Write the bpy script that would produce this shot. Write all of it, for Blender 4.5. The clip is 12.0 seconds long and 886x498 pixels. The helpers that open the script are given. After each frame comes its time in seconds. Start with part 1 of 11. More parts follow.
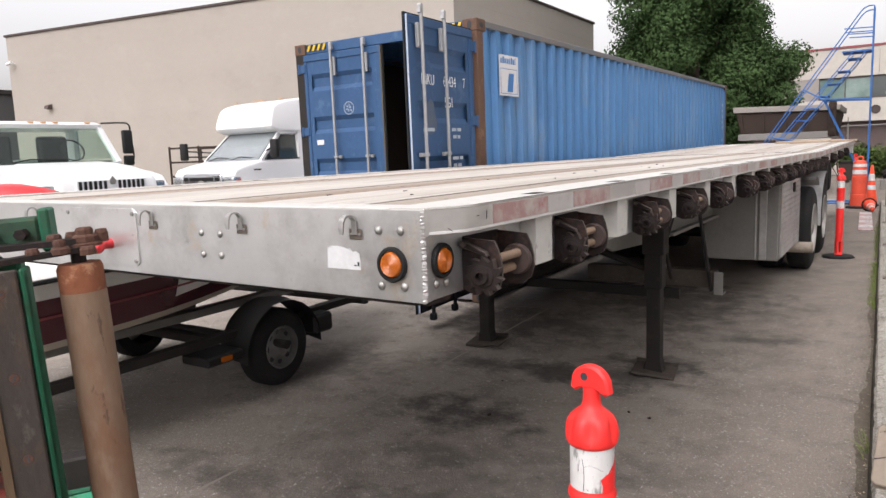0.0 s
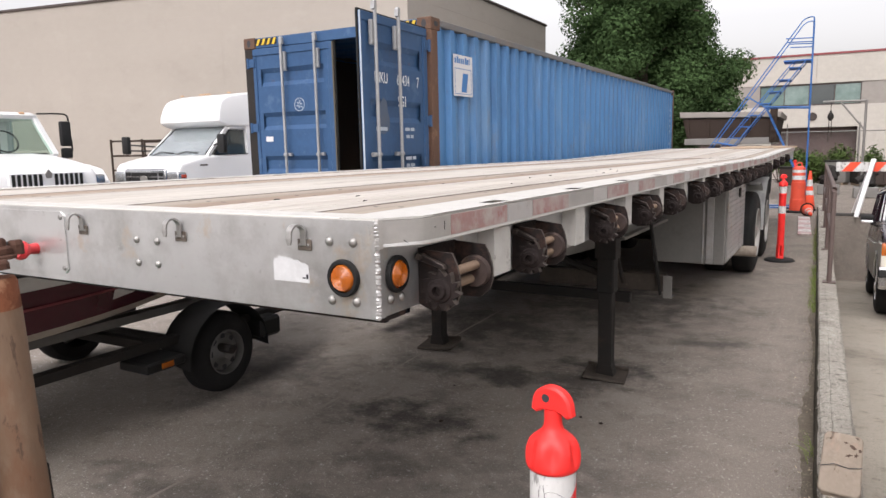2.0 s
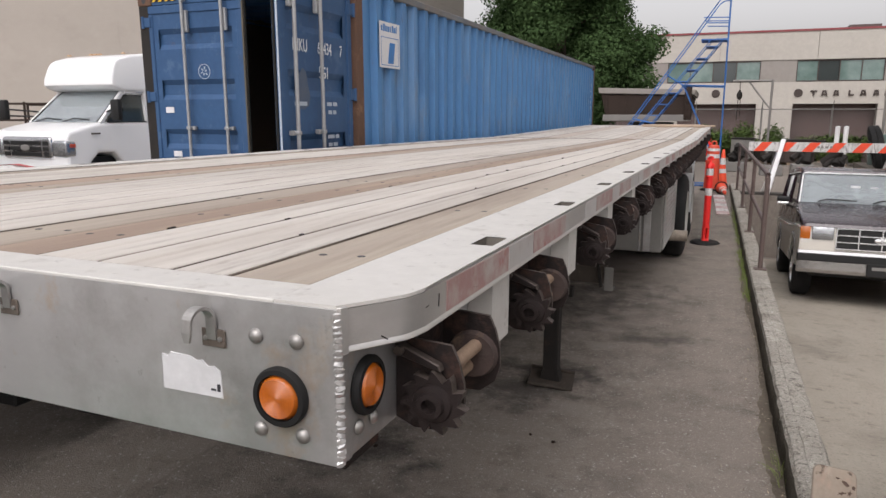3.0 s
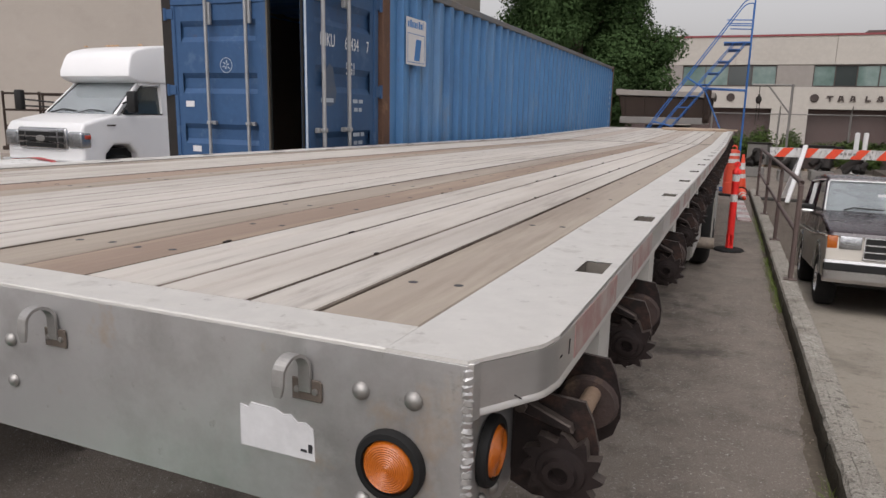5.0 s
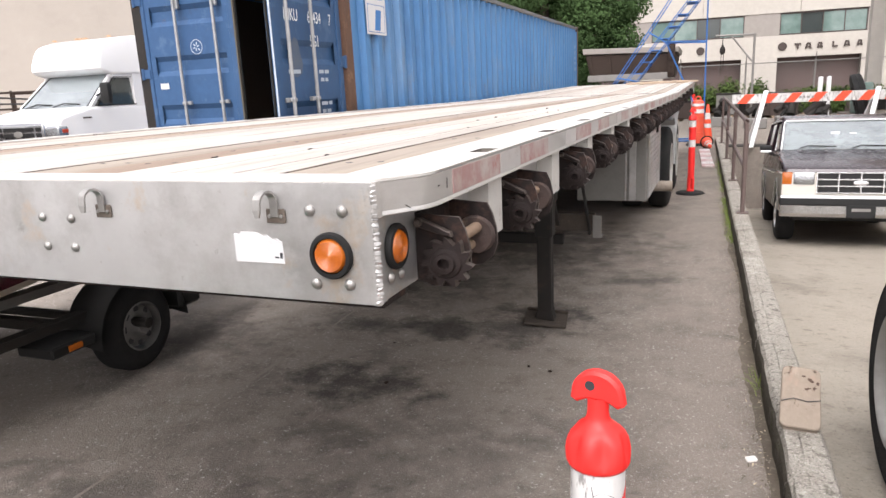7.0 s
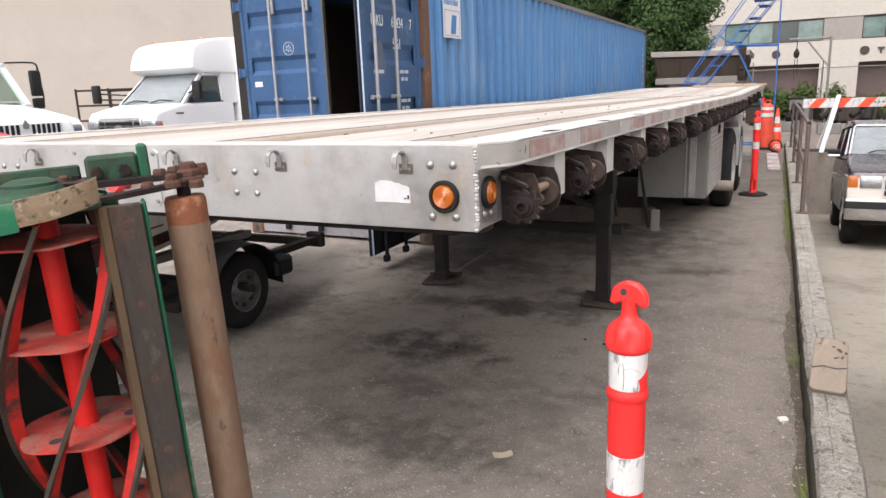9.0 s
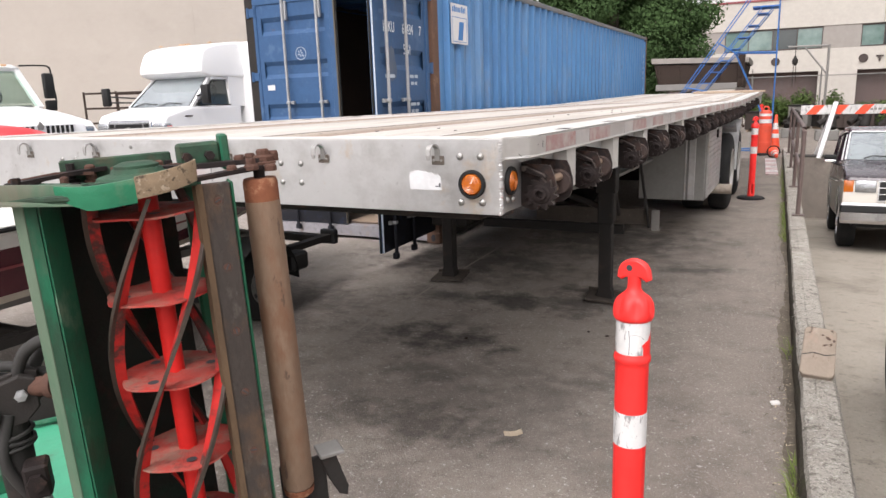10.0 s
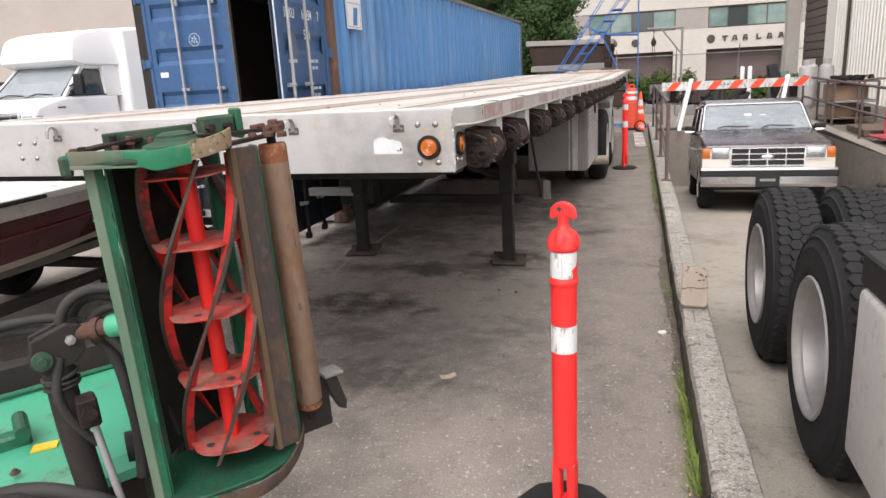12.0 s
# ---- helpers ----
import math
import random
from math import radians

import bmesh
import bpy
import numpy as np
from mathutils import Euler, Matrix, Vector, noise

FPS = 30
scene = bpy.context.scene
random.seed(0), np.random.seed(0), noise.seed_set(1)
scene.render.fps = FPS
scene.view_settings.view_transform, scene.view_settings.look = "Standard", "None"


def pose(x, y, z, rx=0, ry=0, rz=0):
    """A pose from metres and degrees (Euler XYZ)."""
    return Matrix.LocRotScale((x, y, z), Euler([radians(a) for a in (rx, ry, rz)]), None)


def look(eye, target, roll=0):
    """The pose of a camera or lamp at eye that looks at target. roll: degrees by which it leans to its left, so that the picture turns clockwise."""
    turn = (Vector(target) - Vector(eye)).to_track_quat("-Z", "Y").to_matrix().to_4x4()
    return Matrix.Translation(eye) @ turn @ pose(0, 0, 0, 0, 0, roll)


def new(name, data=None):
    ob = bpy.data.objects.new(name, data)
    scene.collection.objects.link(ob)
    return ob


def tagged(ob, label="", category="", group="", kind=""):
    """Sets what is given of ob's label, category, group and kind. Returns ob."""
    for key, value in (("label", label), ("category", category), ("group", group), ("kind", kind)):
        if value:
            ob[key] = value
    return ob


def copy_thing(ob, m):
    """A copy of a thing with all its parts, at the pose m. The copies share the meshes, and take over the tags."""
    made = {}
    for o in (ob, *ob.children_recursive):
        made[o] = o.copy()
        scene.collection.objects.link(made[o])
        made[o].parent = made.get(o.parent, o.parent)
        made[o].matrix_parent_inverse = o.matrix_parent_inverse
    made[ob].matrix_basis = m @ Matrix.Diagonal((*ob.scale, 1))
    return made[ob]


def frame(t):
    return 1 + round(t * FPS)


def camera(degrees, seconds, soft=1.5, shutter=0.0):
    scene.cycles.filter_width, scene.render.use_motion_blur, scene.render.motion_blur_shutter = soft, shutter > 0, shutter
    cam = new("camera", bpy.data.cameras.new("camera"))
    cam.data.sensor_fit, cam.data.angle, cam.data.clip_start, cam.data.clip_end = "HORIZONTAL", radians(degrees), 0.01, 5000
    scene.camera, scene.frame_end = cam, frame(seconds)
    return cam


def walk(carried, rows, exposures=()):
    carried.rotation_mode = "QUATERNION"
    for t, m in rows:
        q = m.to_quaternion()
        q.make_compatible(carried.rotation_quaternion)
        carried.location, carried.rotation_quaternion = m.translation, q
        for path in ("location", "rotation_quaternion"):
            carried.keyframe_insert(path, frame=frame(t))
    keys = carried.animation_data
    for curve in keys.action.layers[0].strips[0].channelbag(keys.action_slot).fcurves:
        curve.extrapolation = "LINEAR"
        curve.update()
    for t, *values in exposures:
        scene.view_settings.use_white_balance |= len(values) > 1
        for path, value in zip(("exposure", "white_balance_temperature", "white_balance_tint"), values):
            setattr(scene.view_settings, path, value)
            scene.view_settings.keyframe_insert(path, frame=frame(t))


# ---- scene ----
cam = camera(65.6, 12.0)
PATH = [
    (0, (0.811, -1.19, 1.617), (-0.256, 0.479, 1.342), -2.1),
    (0.5, (0.894, -1.292, 1.614), (-0.175, 0.375, 1.337), -2.5),
    (1, (0.916, -1.316, 1.607), (-0.176, 0.336, 1.328), -3.0),
    (1.5, (0.916, -1.273, 1.609), (-0.143, 0.399, 1.321), -3.6),
    (2, (0.758, -1.121, 1.636), (-0.186, 0.619, 1.352), -1.0),
    (2.5, (0.548, -0.908, 1.686), (-0.247, 0.894, 1.337), -1.1),
    (3, (0.399, -0.682, 1.723), (-0.312, 1.149, 1.349), 0.2),
    (3.5, (0.195, -0.622, 1.762), (-0.393, 1.255, 1.399), -0.2),
    (3.7, (0.196, -0.63, 1.779), (-0.45, 1.223, 1.394), -1.9),
    (5.5, (0.222, -0.578, 1.697), (-0.524, 1.238, 1.318), 2.0),
    (6, (0.29, -0.653, 1.657), (-0.451, 1.158, 1.243), 1.4),
    (6.5, (0.335, -0.847, 1.641), (-0.34, 0.961, 1.115), -2.1),
    (7, (0.476, -0.961, 1.637), (-0.212, 0.862, 1.186), -2.6),
    (7.5, (0.683, -1.044, 1.627), (-0.218, 0.682, 1.17), -0.5),
    (9.5, (0.601, -1.587, 1.614), (-0.24, 0.174, 1.179), -2.3),
    (10, (0.645, -1.694, 1.606), (-0.206, 0.066, 1.181), -1.7),
    (10.5, (0.565, -1.801, 1.598), (-0.114, 0.031, 1.172), -1.4),
    (11, (0.474, -1.952, 1.608), (0.039, -0.06, 1.127), -4.7),
    (11.5, (0.515, -2.053, 1.612), (0.019, -0.163, 1.185), -3.2),
    (12, (0.566, -2.143, 1.593), (0.028, -0.277, 1.114), -2.9),
]
walk(cam, [(t, look(eye, target, roll)) for t, eye, target, roll in PATH], exposures=[(0.0, 0.72, 6500, 15), (1.0, 0.63, 6500, 15), (2.0, 0.70, 6500, 15), (2.5, 0.60, 6500, 15), (3.0, 0.27, 6500, 15), (3.5, -0.12, 6500, 15), (3.7, -0.12, 6500, 15), (5.5, 0.10, 6500, 15), (6.0, 0.34, 6500, 15), (6.5, 0.80, 6500, 15), (7.0, 1.06, 6500, 15), (7.5, 1.08, 6500, 15), (9.5, 0.85, 6500, 15), (11.0, 0.99, 6500, 15), (12.0, 0.88, 6500, 15)])


# ---- world and light: a bright overcast sky with a faint wide sun ----
SUN_EL, SUN_AZ = 55.0, 178.0
world = bpy.data.worlds.new("sky")
scene.world = world
world.use_nodes = True
wt = world.node_tree
wt.nodes.clear()
w_out = wt.nodes.new("ShaderNodeOutputWorld")
w_bg = wt.nodes.new("ShaderNodeBackground")
w_hs = wt.nodes.new("ShaderNodeHueSaturation")
w_sky = wt.nodes.new("ShaderNodeTexSky")
w_sky.sky_type = "NISHITA"
w_sky.sun_disc = False
w_sky.sun_elevation = radians(SUN_EL)
w_sky.sun_rotation = radians(SUN_AZ)
w_sky.air_density, w_sky.dust_density, w_sky.ozone_density = 1.6, 6.0, 1.0
w_hs.inputs["Saturation"].default_value = 0.10
w_bg.inputs["Strength"].default_value = 0.15
# thin bright haze towards the horizon
w_tc = wt.nodes.new("ShaderNodeTexCoord")
w_xyz = wt.nodes.new("ShaderNodeSeparateXYZ")
w_haze = wt.nodes.new("ShaderNodeMapRange")
w_haze.inputs["From Min"].default_value, w_haze.inputs["From Max"].default_value = 0.0, 1.0
w_haze.inputs["To Min"].default_value, w_haze.inputs["To Max"].default_value = 1.40, 0.85
w_mul = wt.nodes.new("ShaderNodeVectorMath")
w_mul.operation = "SCALE"
wt.links.new(w_tc.outputs["Generated"], w_xyz.inputs[0])
wt.links.new(w_xyz.outputs["Z"], w_haze.inputs["Value"])
wt.links.new(w_sky.outputs[0], w_hs.inputs["Color"])
wt.links.new(w_hs.outputs[0], w_mul.inputs[0])
wt.links.new(w_haze.outputs["Result"], w_mul.inputs["Scale"])
wt.links.new(w_mul.outputs[0], w_bg.inputs["Color"])
wt.links.new(w_bg.outputs[0], w_out.inputs["Surface"])

sun = new("sun", bpy.data.lights.new("sun", "SUN"))
sun.data.energy, sun.data.angle, sun.data.color = 0.5, radians(80), (1.0, 0.965, 0.92)
_a, _e = radians(SUN_AZ), radians(SUN_EL)
sun.matrix_basis = look((0, 0, 0), (-math.sin(_a) * math.cos(_e), -math.cos(_a) * math.cos(_e), -math.sin(_e)))
sun.location = (0, 0, 30)


# ---- building helpers ----
def part(name, bm, material, parent=None, label="", smooth=False, at=None):
    """Link a bmesh as one mesh object, under its thing or part."""
    me = bpy.data.meshes.new(name)
    bmesh.ops.recalc_face_normals(bm, faces=bm.faces[:])
    bm.to_mesh(me)
    bm.free()
    me.materials.append(material)
    if smooth:
        me.polygons.foreach_set("use_smooth", [True] * len(me.polygons))
        me.set_sharp_from_angle(angle=radians(38))
    ob = new(name, me)
    if parent is not None:
        ob.parent = parent
    if at is not None:
        ob.matrix_basis = at
    if label:
        tagged(ob, label)
    return ob


def thing(name, m, label, category, group="", kind=""):
    ob = new(name)
    ob.empty_display_size = 0.1
    ob.matrix_basis = m
    return tagged(ob, label, category, group, kind)


def bm_new():
    return bmesh.new()


def box(bm, x0, x1, y0, y1, z0, z1, bevel=0.0, m=None, seg=1):
    vs = bmesh.ops.create_cube(bm, size=1.0)["verts"]
    for v in vs:
        v.co = Vector(((x0 + x1) / 2 + v.co.x * (x1 - x0), (y0 + y1) / 2 + v.co.y * (y1 - y0), (z0 + z1) / 2 + v.co.z * (z1 - z0)))
    if bevel > 0:
        es = list({e for v in vs for e in v.link_edges})
        r = bmesh.ops.bevel(bm, geom=es, offset=bevel, segments=seg, affect="EDGES", profile=0.5)
        vs = list({v for f in r["faces"] for v in f.verts} | {v for v in vs if v.is_valid})
    if m is not None:
        for v in vs:
            v.co = m @ v.co
    return vs


def basis(d):
    d = Vector(d).normalized()
    a = d.orthogonal().normalized() if abs(d.z) > 0.99 else Vector((0, 0, 1)).cross(d).normalized()
    return a, d.cross(a), d


def cyl(bm, p0, p1, r0, r1=None, seg=14, caps=True):
    r1 = r0 if r1 is None else r1
    p0, p1 = Vector(p0), Vector(p1)
    a, b, d = basis(p1 - p0)
    rings = []
    for p, r in ((p0, r0), (p1, r1)):
        rings.append([bm.verts.new(p + (a * math.cos(2 * math.pi * i / seg) + b * math.sin(2 * math.pi * i / seg)) * r) for i in range(seg)])
    for i in range(seg):
        j = (i + 1) % seg
        bm.faces.new((rings[0][i], rings[0][j], rings[1][j], rings[1][i]))
    if caps:
        bm.faces.new(rings[0][::-1])
        bm.faces.new(rings[1])


def lathe(bm, prof, m=None, seg=20, close=False):
    """Turn a profile of (radius, height) about z."""
    rings = []
    for r, z in prof:
        if r < 1e-6:
            rings.append([bm.verts.new((0, 0, z))])
        else:
            rings.append([bm.verts.new((r * math.cos(2 * math.pi * i / seg), r * math.sin(2 * math.pi * i / seg), z)) for i in range(seg)])
    pairs = list(zip(rings, rings[1:]))
    if close:
        pairs.append((rings[-1], rings[0]))
    for p, q in pairs:
        for i in range(seg):
            j = (i + 1) % seg
            if len(p) == 1 and len(q) == 1:
                continue
            if len(p) == 1:
                bm.faces.new((p[0], q[j], q[i]))
            elif len(q) == 1:
                bm.faces.new((p[i], p[j], q[0]))
            else:
                bm.faces.new((p[i], p[j], q[j], q[i]))
    if m is not None:
        for r in rings:
            for v in r:
                v.co = m @ v.co


def smooth_path(pts, n=6):
    pts = [Vector(p) for p in pts]
    out = []
    for i in range(len(pts) - 1):
        p0, p1, p2, p3 = pts[max(i - 1, 0)], pts[i], pts[i + 1], pts[min(i + 2, len(pts) - 1)]
        for k in range(n):
            t = k / n
            out.append(0.5 * (2 * p1 + (p2 - p0) * t + (2 * p0 - 5 * p1 + 4 * p2 - p3) * t * t + (3 * p1 - p0 - 3 * p2 + p3) * t ** 3))
    out.append(pts[-1])
    return out


def tube(bm, pts, r, seg=8, caps=True, flat=None):
    """Sweep a round (or flat: width, thickness) section along points."""
    pts = [Vector(p) for p in pts]
    rings, prev = [], None
    for i, p in enumerate(pts):
        d = (pts[min(i + 1, len(pts) - 1)] - pts[max(i - 1, 0)]).normalized()
        if prev is None:
            a, b, _ = basis(d)
        else:
            a = (prev - d * prev.dot(d)).normalized()
            b = d.cross(a)
        prev = a
        if flat:
            w, h = flat[0] / 2, flat[1] / 2
            rings.append([bm.verts.new(p + a * sx * w + b * sy * h) for sx, sy in ((-1, -1), (1, -1), (1, 1), (-1, 1))])
        else:
            rings.append([bm.verts.new(p + (a * math.cos(2 * math.pi * k / seg) + b * math.sin(2 * math.pi * k / seg)) * r) for k in range(seg)])
    n = len(rings[0])
    for p, q in zip(rings, rings[1:]):
        for k in range(n):
            bm.faces.new((p[k], p[(k + 1) % n], q[(k + 1) % n], q[k]))
    if caps:
        bm.faces.new(rings[0][::-1])
        bm.faces.new(rings[-1])


def prism(bm, poly, h0, h1, m=None, plane="xy", bevel=0.0):
    """Extrude a polygon of 2D points from h0 to h1 along the axis that plane leaves out."""
    def put(p, h):
        return {"xy": (p[0], p[1], h), "xz": (p[0], h, p[1]), "yz": (h, p[0], p[1])}[plane]
    a = [bm.verts.new(put(p, h0)) for p in poly]
    b = [bm.verts.new(put(p, h1)) for p in poly]
    fs = [bm.faces.new(a[::-1]), bm.faces.new(b)]
    n = len(poly)
    for i in range(n):
        fs.append(bm.faces.new((a[i], a[(i + 1) % n], b[(i + 1) % n], b[i])))
    vs = a + b
    if bevel > 0:
        bmesh.ops.recalc_face_normals(bm, faces=fs)
        es = list(fs[0].edges) + list(fs[1].edges)
        r = bmesh.ops.bevel(bm, geom=es, offset=bevel, segments=1, affect="EDGES", profile=0.5)
        vs = list({v for f in r["faces"] for v in f.verts} | {v for v in vs if v.is_valid})
    if m is not None:
        for v in vs:
            v.co = m @ v.co


def grid_surface(bm, pts):
    """Faces over a grid of points pts[i][j]."""
    vs = [[bm.verts.new(p) for p in row] for row in pts]
    for i in range(len(vs) - 1):
        for j in range(len(vs[0]) - 1):
            bm.faces.new((vs[i][j], vs[i + 1][j], vs[i + 1][j + 1], vs[i][j + 1]))
    return vs


# ---- materials ----
def mat(name, c, c2=None, rough=0.6, metal=0.0, big=0.8, fine=25.0, mixed=0.5, bump=0.15, bscale=60.0, bdist=0.01, rough_var=0.12,
        stain=None, stain_scale=1.0, stain_cut=(0.55, 0.7), random=0.0, coat=0.0, stretch=(1, 1, 1), trans=0.0, emit=0.0, spec=0.5, grain=0.45):
    m = bpy.data.materials.new(name)
    m.use_nodes = True
    nt = m.node_tree
    nodes, links = nt.nodes, nt.links
    nodes.clear()
    out = nodes.new("ShaderNodeOutputMaterial")
    bs = nodes.new("ShaderNodeBsdfPrincipled")
    links.new(bs.outputs[0], out.inputs["Surface"])
    tc = nodes.new("ShaderNodeTexCoord")
    mp = nodes.new("ShaderNodeMapping")
    mp.inputs["Scale"].default_value = stretch
    links.new(tc.outputs["Object"], mp.inputs["Vector"])

    def noise_tex(scale, detail=6.0, rough_=0.6):
        n = nodes.new("ShaderNodeTexNoise")
        n.inputs["Scale"].default_value, n.inputs["Detail"].default_value, n.inputs["Roughness"].default_value = scale, detail, rough_
        links.new(mp.outputs[0], n.inputs["Vector"])
        return n.outputs["Fac"]

    def ramp(src, a, b):
        r = nodes.new("ShaderNodeMapRange")
        r.inputs["From Min"].default_value, r.inputs["From Max"].default_value = a, b
        links.new(src, r.inputs["Value"])
        return r.outputs["Result"]

    def mix(fac, a, b):
        x = nodes.new("ShaderNodeMix")
        x.data_type = "RGBA"
        links.new(fac, x.inputs["Factor"])
        for s, v in ((x.inputs["A"], a), (x.inputs["B"], b)):
            if isinstance(v, tuple):
                s.default_value = (*v, 1.0)
            else:
                links.new(v, s)
        return x.outputs["Result"]

    if c2 is None:
        c2 = tuple(v * 0.78 for v in c)
    nb, nf = noise_tex(big), noise_tex(fine, 8.0, 0.65)
    f1 = ramp(nb, 0.5 - 0.5 * mixed * 0.6, 0.5 + 0.5 * mixed)
    col = mix(f1, c, c2)
    hi = tuple(min(1.0, v * 1.18 + 0.004) for v in c)
    f2 = nodes.new("ShaderNodeMath")
    f2.operation = "MULTIPLY"
    f2.inputs[1].default_value = grain
    links.new(ramp(nf, 0.42, 0.72), f2.inputs[0])
    col = mix(f2.outputs[0], col, hi)
    if random > 0:
        oi = nodes.new("ShaderNodeObjectInfo")
        hs = nodes.new("ShaderNodeHueSaturation")
        links.new(col, hs.inputs["Color"])
        rr = nodes.new("ShaderNodeMapRange")
        rr.inputs["To Min"].default_value, rr.inputs["To Max"].default_value = 1 - random, 1 + random
        links.new(oi.outputs["Random"], rr.inputs["Value"])
        links.new(rr.outputs["Result"], hs.inputs["Value"])
        col = hs.outputs[0]
    for st in (stain if isinstance(stain, list) else [stain] if stain else []):
        sc, scale, lo, hi_, amount = st
        fs = nodes.new("ShaderNodeMath")
        fs.operation = "MULTIPLY"
        fs.inputs[1].default_value = amount
        links.new(ramp(noise_tex(scale, 7.0, 0.68), lo, hi_), fs.inputs[0])
        col = mix(fs.outputs[0], col, sc)
    links.new(col, bs.inputs["Base Color"])
    rv = nodes.new("ShaderNodeMapRange")
    rv.inputs["To Min"].default_value, rv.inputs["To Max"].default_value = max(0.02, rough - rough_var), min(1.0, rough + rough_var)
    links.new(nf, rv.inputs["Value"])
    links.new(rv.outputs["Result"], bs.inputs["Roughness"])
    bs.inputs["Metallic"].default_value = metal
    bs.inputs["Specular IOR Level"].default_value = spec
    bs.inputs["Coat Weight"].default_value = coat
    bs.inputs["Coat Roughness"].default_value = 0.08
    bs.inputs["Transmission Weight"].default_value = trans
    if emit:
        bs.inputs["Emission Color"].default_value = (*c, 1)
        bs.inputs["Emission Strength"].default_value = emit
    if bump > 0:
        bp = nodes.new("ShaderNodeBump")
        bp.inputs["Strength"].default_value, bp.inputs["Distance"].default_value = bump, bdist
        links.new(noise_tex(bscale, 6.0, 0.6), bp.inputs["Height"])
        links.new(bp.outputs[0], bs.inputs["Normal"])
    return m


def glass_mat(name, tint=(0.75, 0.82, 0.8), rough=0.02):
    m = bpy.data.materials.new(name)
    m.use_nodes = True
    b = m.node_tree.nodes["Principled BSDF"]
    b.inputs["Base Color"].default_value = (*tint, 1)
    b.inputs["Roughness"].default_value = rough
    b.inputs["Transmission Weight"].default_value = 1.0
    b.inputs["IOR"].default_value = 1.45
    return m


M = {}
M["asphalt"] = mat("asphalt", (0.310, 0.268, 0.233), (0.205, 0.177, 0.154), rough=0.93, big=0.45, fine=60, mixed=0.85, bump=1.0, bscale=110, bdist=0.008, spec=0.2,
                   stain=[((0.085, 0.075, 0.067), 0.8, 0.50, 0.76, 0.55), ((0.095, 0.081, 0.071), 3.2, 0.49, 0.70, 0.38), ((0.37, 0.33, 0.285), 2.1, 0.52, 0.70, 0.45), ((0.065, 0.055, 0.047), 9.0, 0.58, 0.70, 0.40), ((0.36, 0.32, 0.28), 17.0, 0.58, 0.70, 0.35), ((0.62, 0.59, 0.55), 55.0, 0.60, 0.64, 0.85), ((0.50, 0.47, 0.43), 170.0, 0.56, 0.62, 0.6), ((0.05, 0.046, 0.042), 120.0, 0.58, 0.66, 0.4)])


def add_oil(m, spots):
    """Old oil drips on the asphalt: (x, y, radius x, radius y, strength), ragged by noise."""
    nt = m.node_tree
    nodes, links = nt.nodes, nt.links
    bs = next(n for n in nodes if n.type == "BSDF_PRINCIPLED")
    tc = next(n for n in nodes if n.type == "TEX_COORD")
    src = bs.inputs["Base Color"].links[0].from_socket
    nz = nodes.new("ShaderNodeTexNoise")
    nz.inputs["Scale"].default_value, nz.inputs["Detail"].default_value, nz.inputs["Roughness"].default_value = 4.2, 8.0, 0.72
    links.new(tc.outputs["Object"], nz.inputs["Vector"])
    total = None
    for x, y, rx, ry, k in spots:
        mp = nodes.new("ShaderNodeMapping")
        mp.vector_type = "POINT"
        mp.inputs["Scale"].default_value = (1 / rx, 1 / ry, 0.0)
        mp.inputs["Location"].default_value = (-x / rx, -y / ry, 0)
        links.new(tc.outputs["Object"], mp.inputs["Vector"])
        ln = nodes.new("ShaderNodeVectorMath")
        ln.operation = "LENGTH"
        links.new(mp.outputs[0], ln.inputs[0])
        ad = nodes.new("ShaderNodeMath")
        ad.operation = "MULTIPLY_ADD"
        ad.inputs[1].default_value, ad.inputs[2].default_value = 4.6, -2.3
        links.new(nz.outputs["Fac"], ad.inputs[0])
        sm = nodes.new("ShaderNodeMath")
        sm.operation = "ADD"
        links.new(ln.outputs["Value"], sm.inputs[0])
        links.new(ad.outputs[0], sm.inputs[1])
        mr = nodes.new("ShaderNodeMapRange")
        mr.interpolation_type = "SMOOTHSTEP"
        mr.inputs["From Min"].default_value, mr.inputs["From Max"].default_value = 1.35, 0.0
        mr.inputs["To Min"].default_value, mr.inputs["To Max"].default_value = 0.0, k
        links.new(sm.outputs[0], mr.inputs["Value"])
        if total is None:
            total = mr.outputs["Result"]
        else:
            mx = nodes.new("ShaderNodeMath")
            mx.operation = "MAXIMUM"
            links.new(total, mx.inputs[0])
            links.new(mr.outputs["Result"], mx.inputs[1])
            total = mx.outputs[0]
    mix = nodes.new("ShaderNodeMix")
    mix.data_type = "RGBA"
    links.new(total, mix.inputs["Factor"])
    links.new(src, mix.inputs["A"])
    mix.inputs["B"].default_value = (0.036, 0.033, 0.031, 1)
    links.new(mix.outputs["Result"], bs.inputs["Base Color"])


add_oil(M["asphalt"], [(-1.36, 2.26, 0.46, 0.28, 0.80), (-1.12, 3.24, 0.66, 0.20, 0.75), (-0.86, 1.15, 0.52, 0.26, 0.60), (-1.16, 1.66, 0.40, 0.20, 0.52), (-0.80, 1.45, 0.90, 0.75, 0.30), (-1.60, 3.15, 0.42, 0.20, 0.6), (-0.62, 3.38, 0.40, 0.16, 0.6),
                       (-0.5, 3.75, 0.40, 0.25, 0.75), (-1.95, 0.95, 0.5, 0.16, 0.45), (-0.9, 5.8, 1.0, 1.2, 0.6), (0.12, 4.7, 0.35, 0.16, 0.55), (-2.7, 2.6, 0.6, 0.5, 0.5), (-1.9, 4.3, 1.0, 0.6, 0.6), (-0.30, 1.9, 0.25, 0.10, 0.4)])


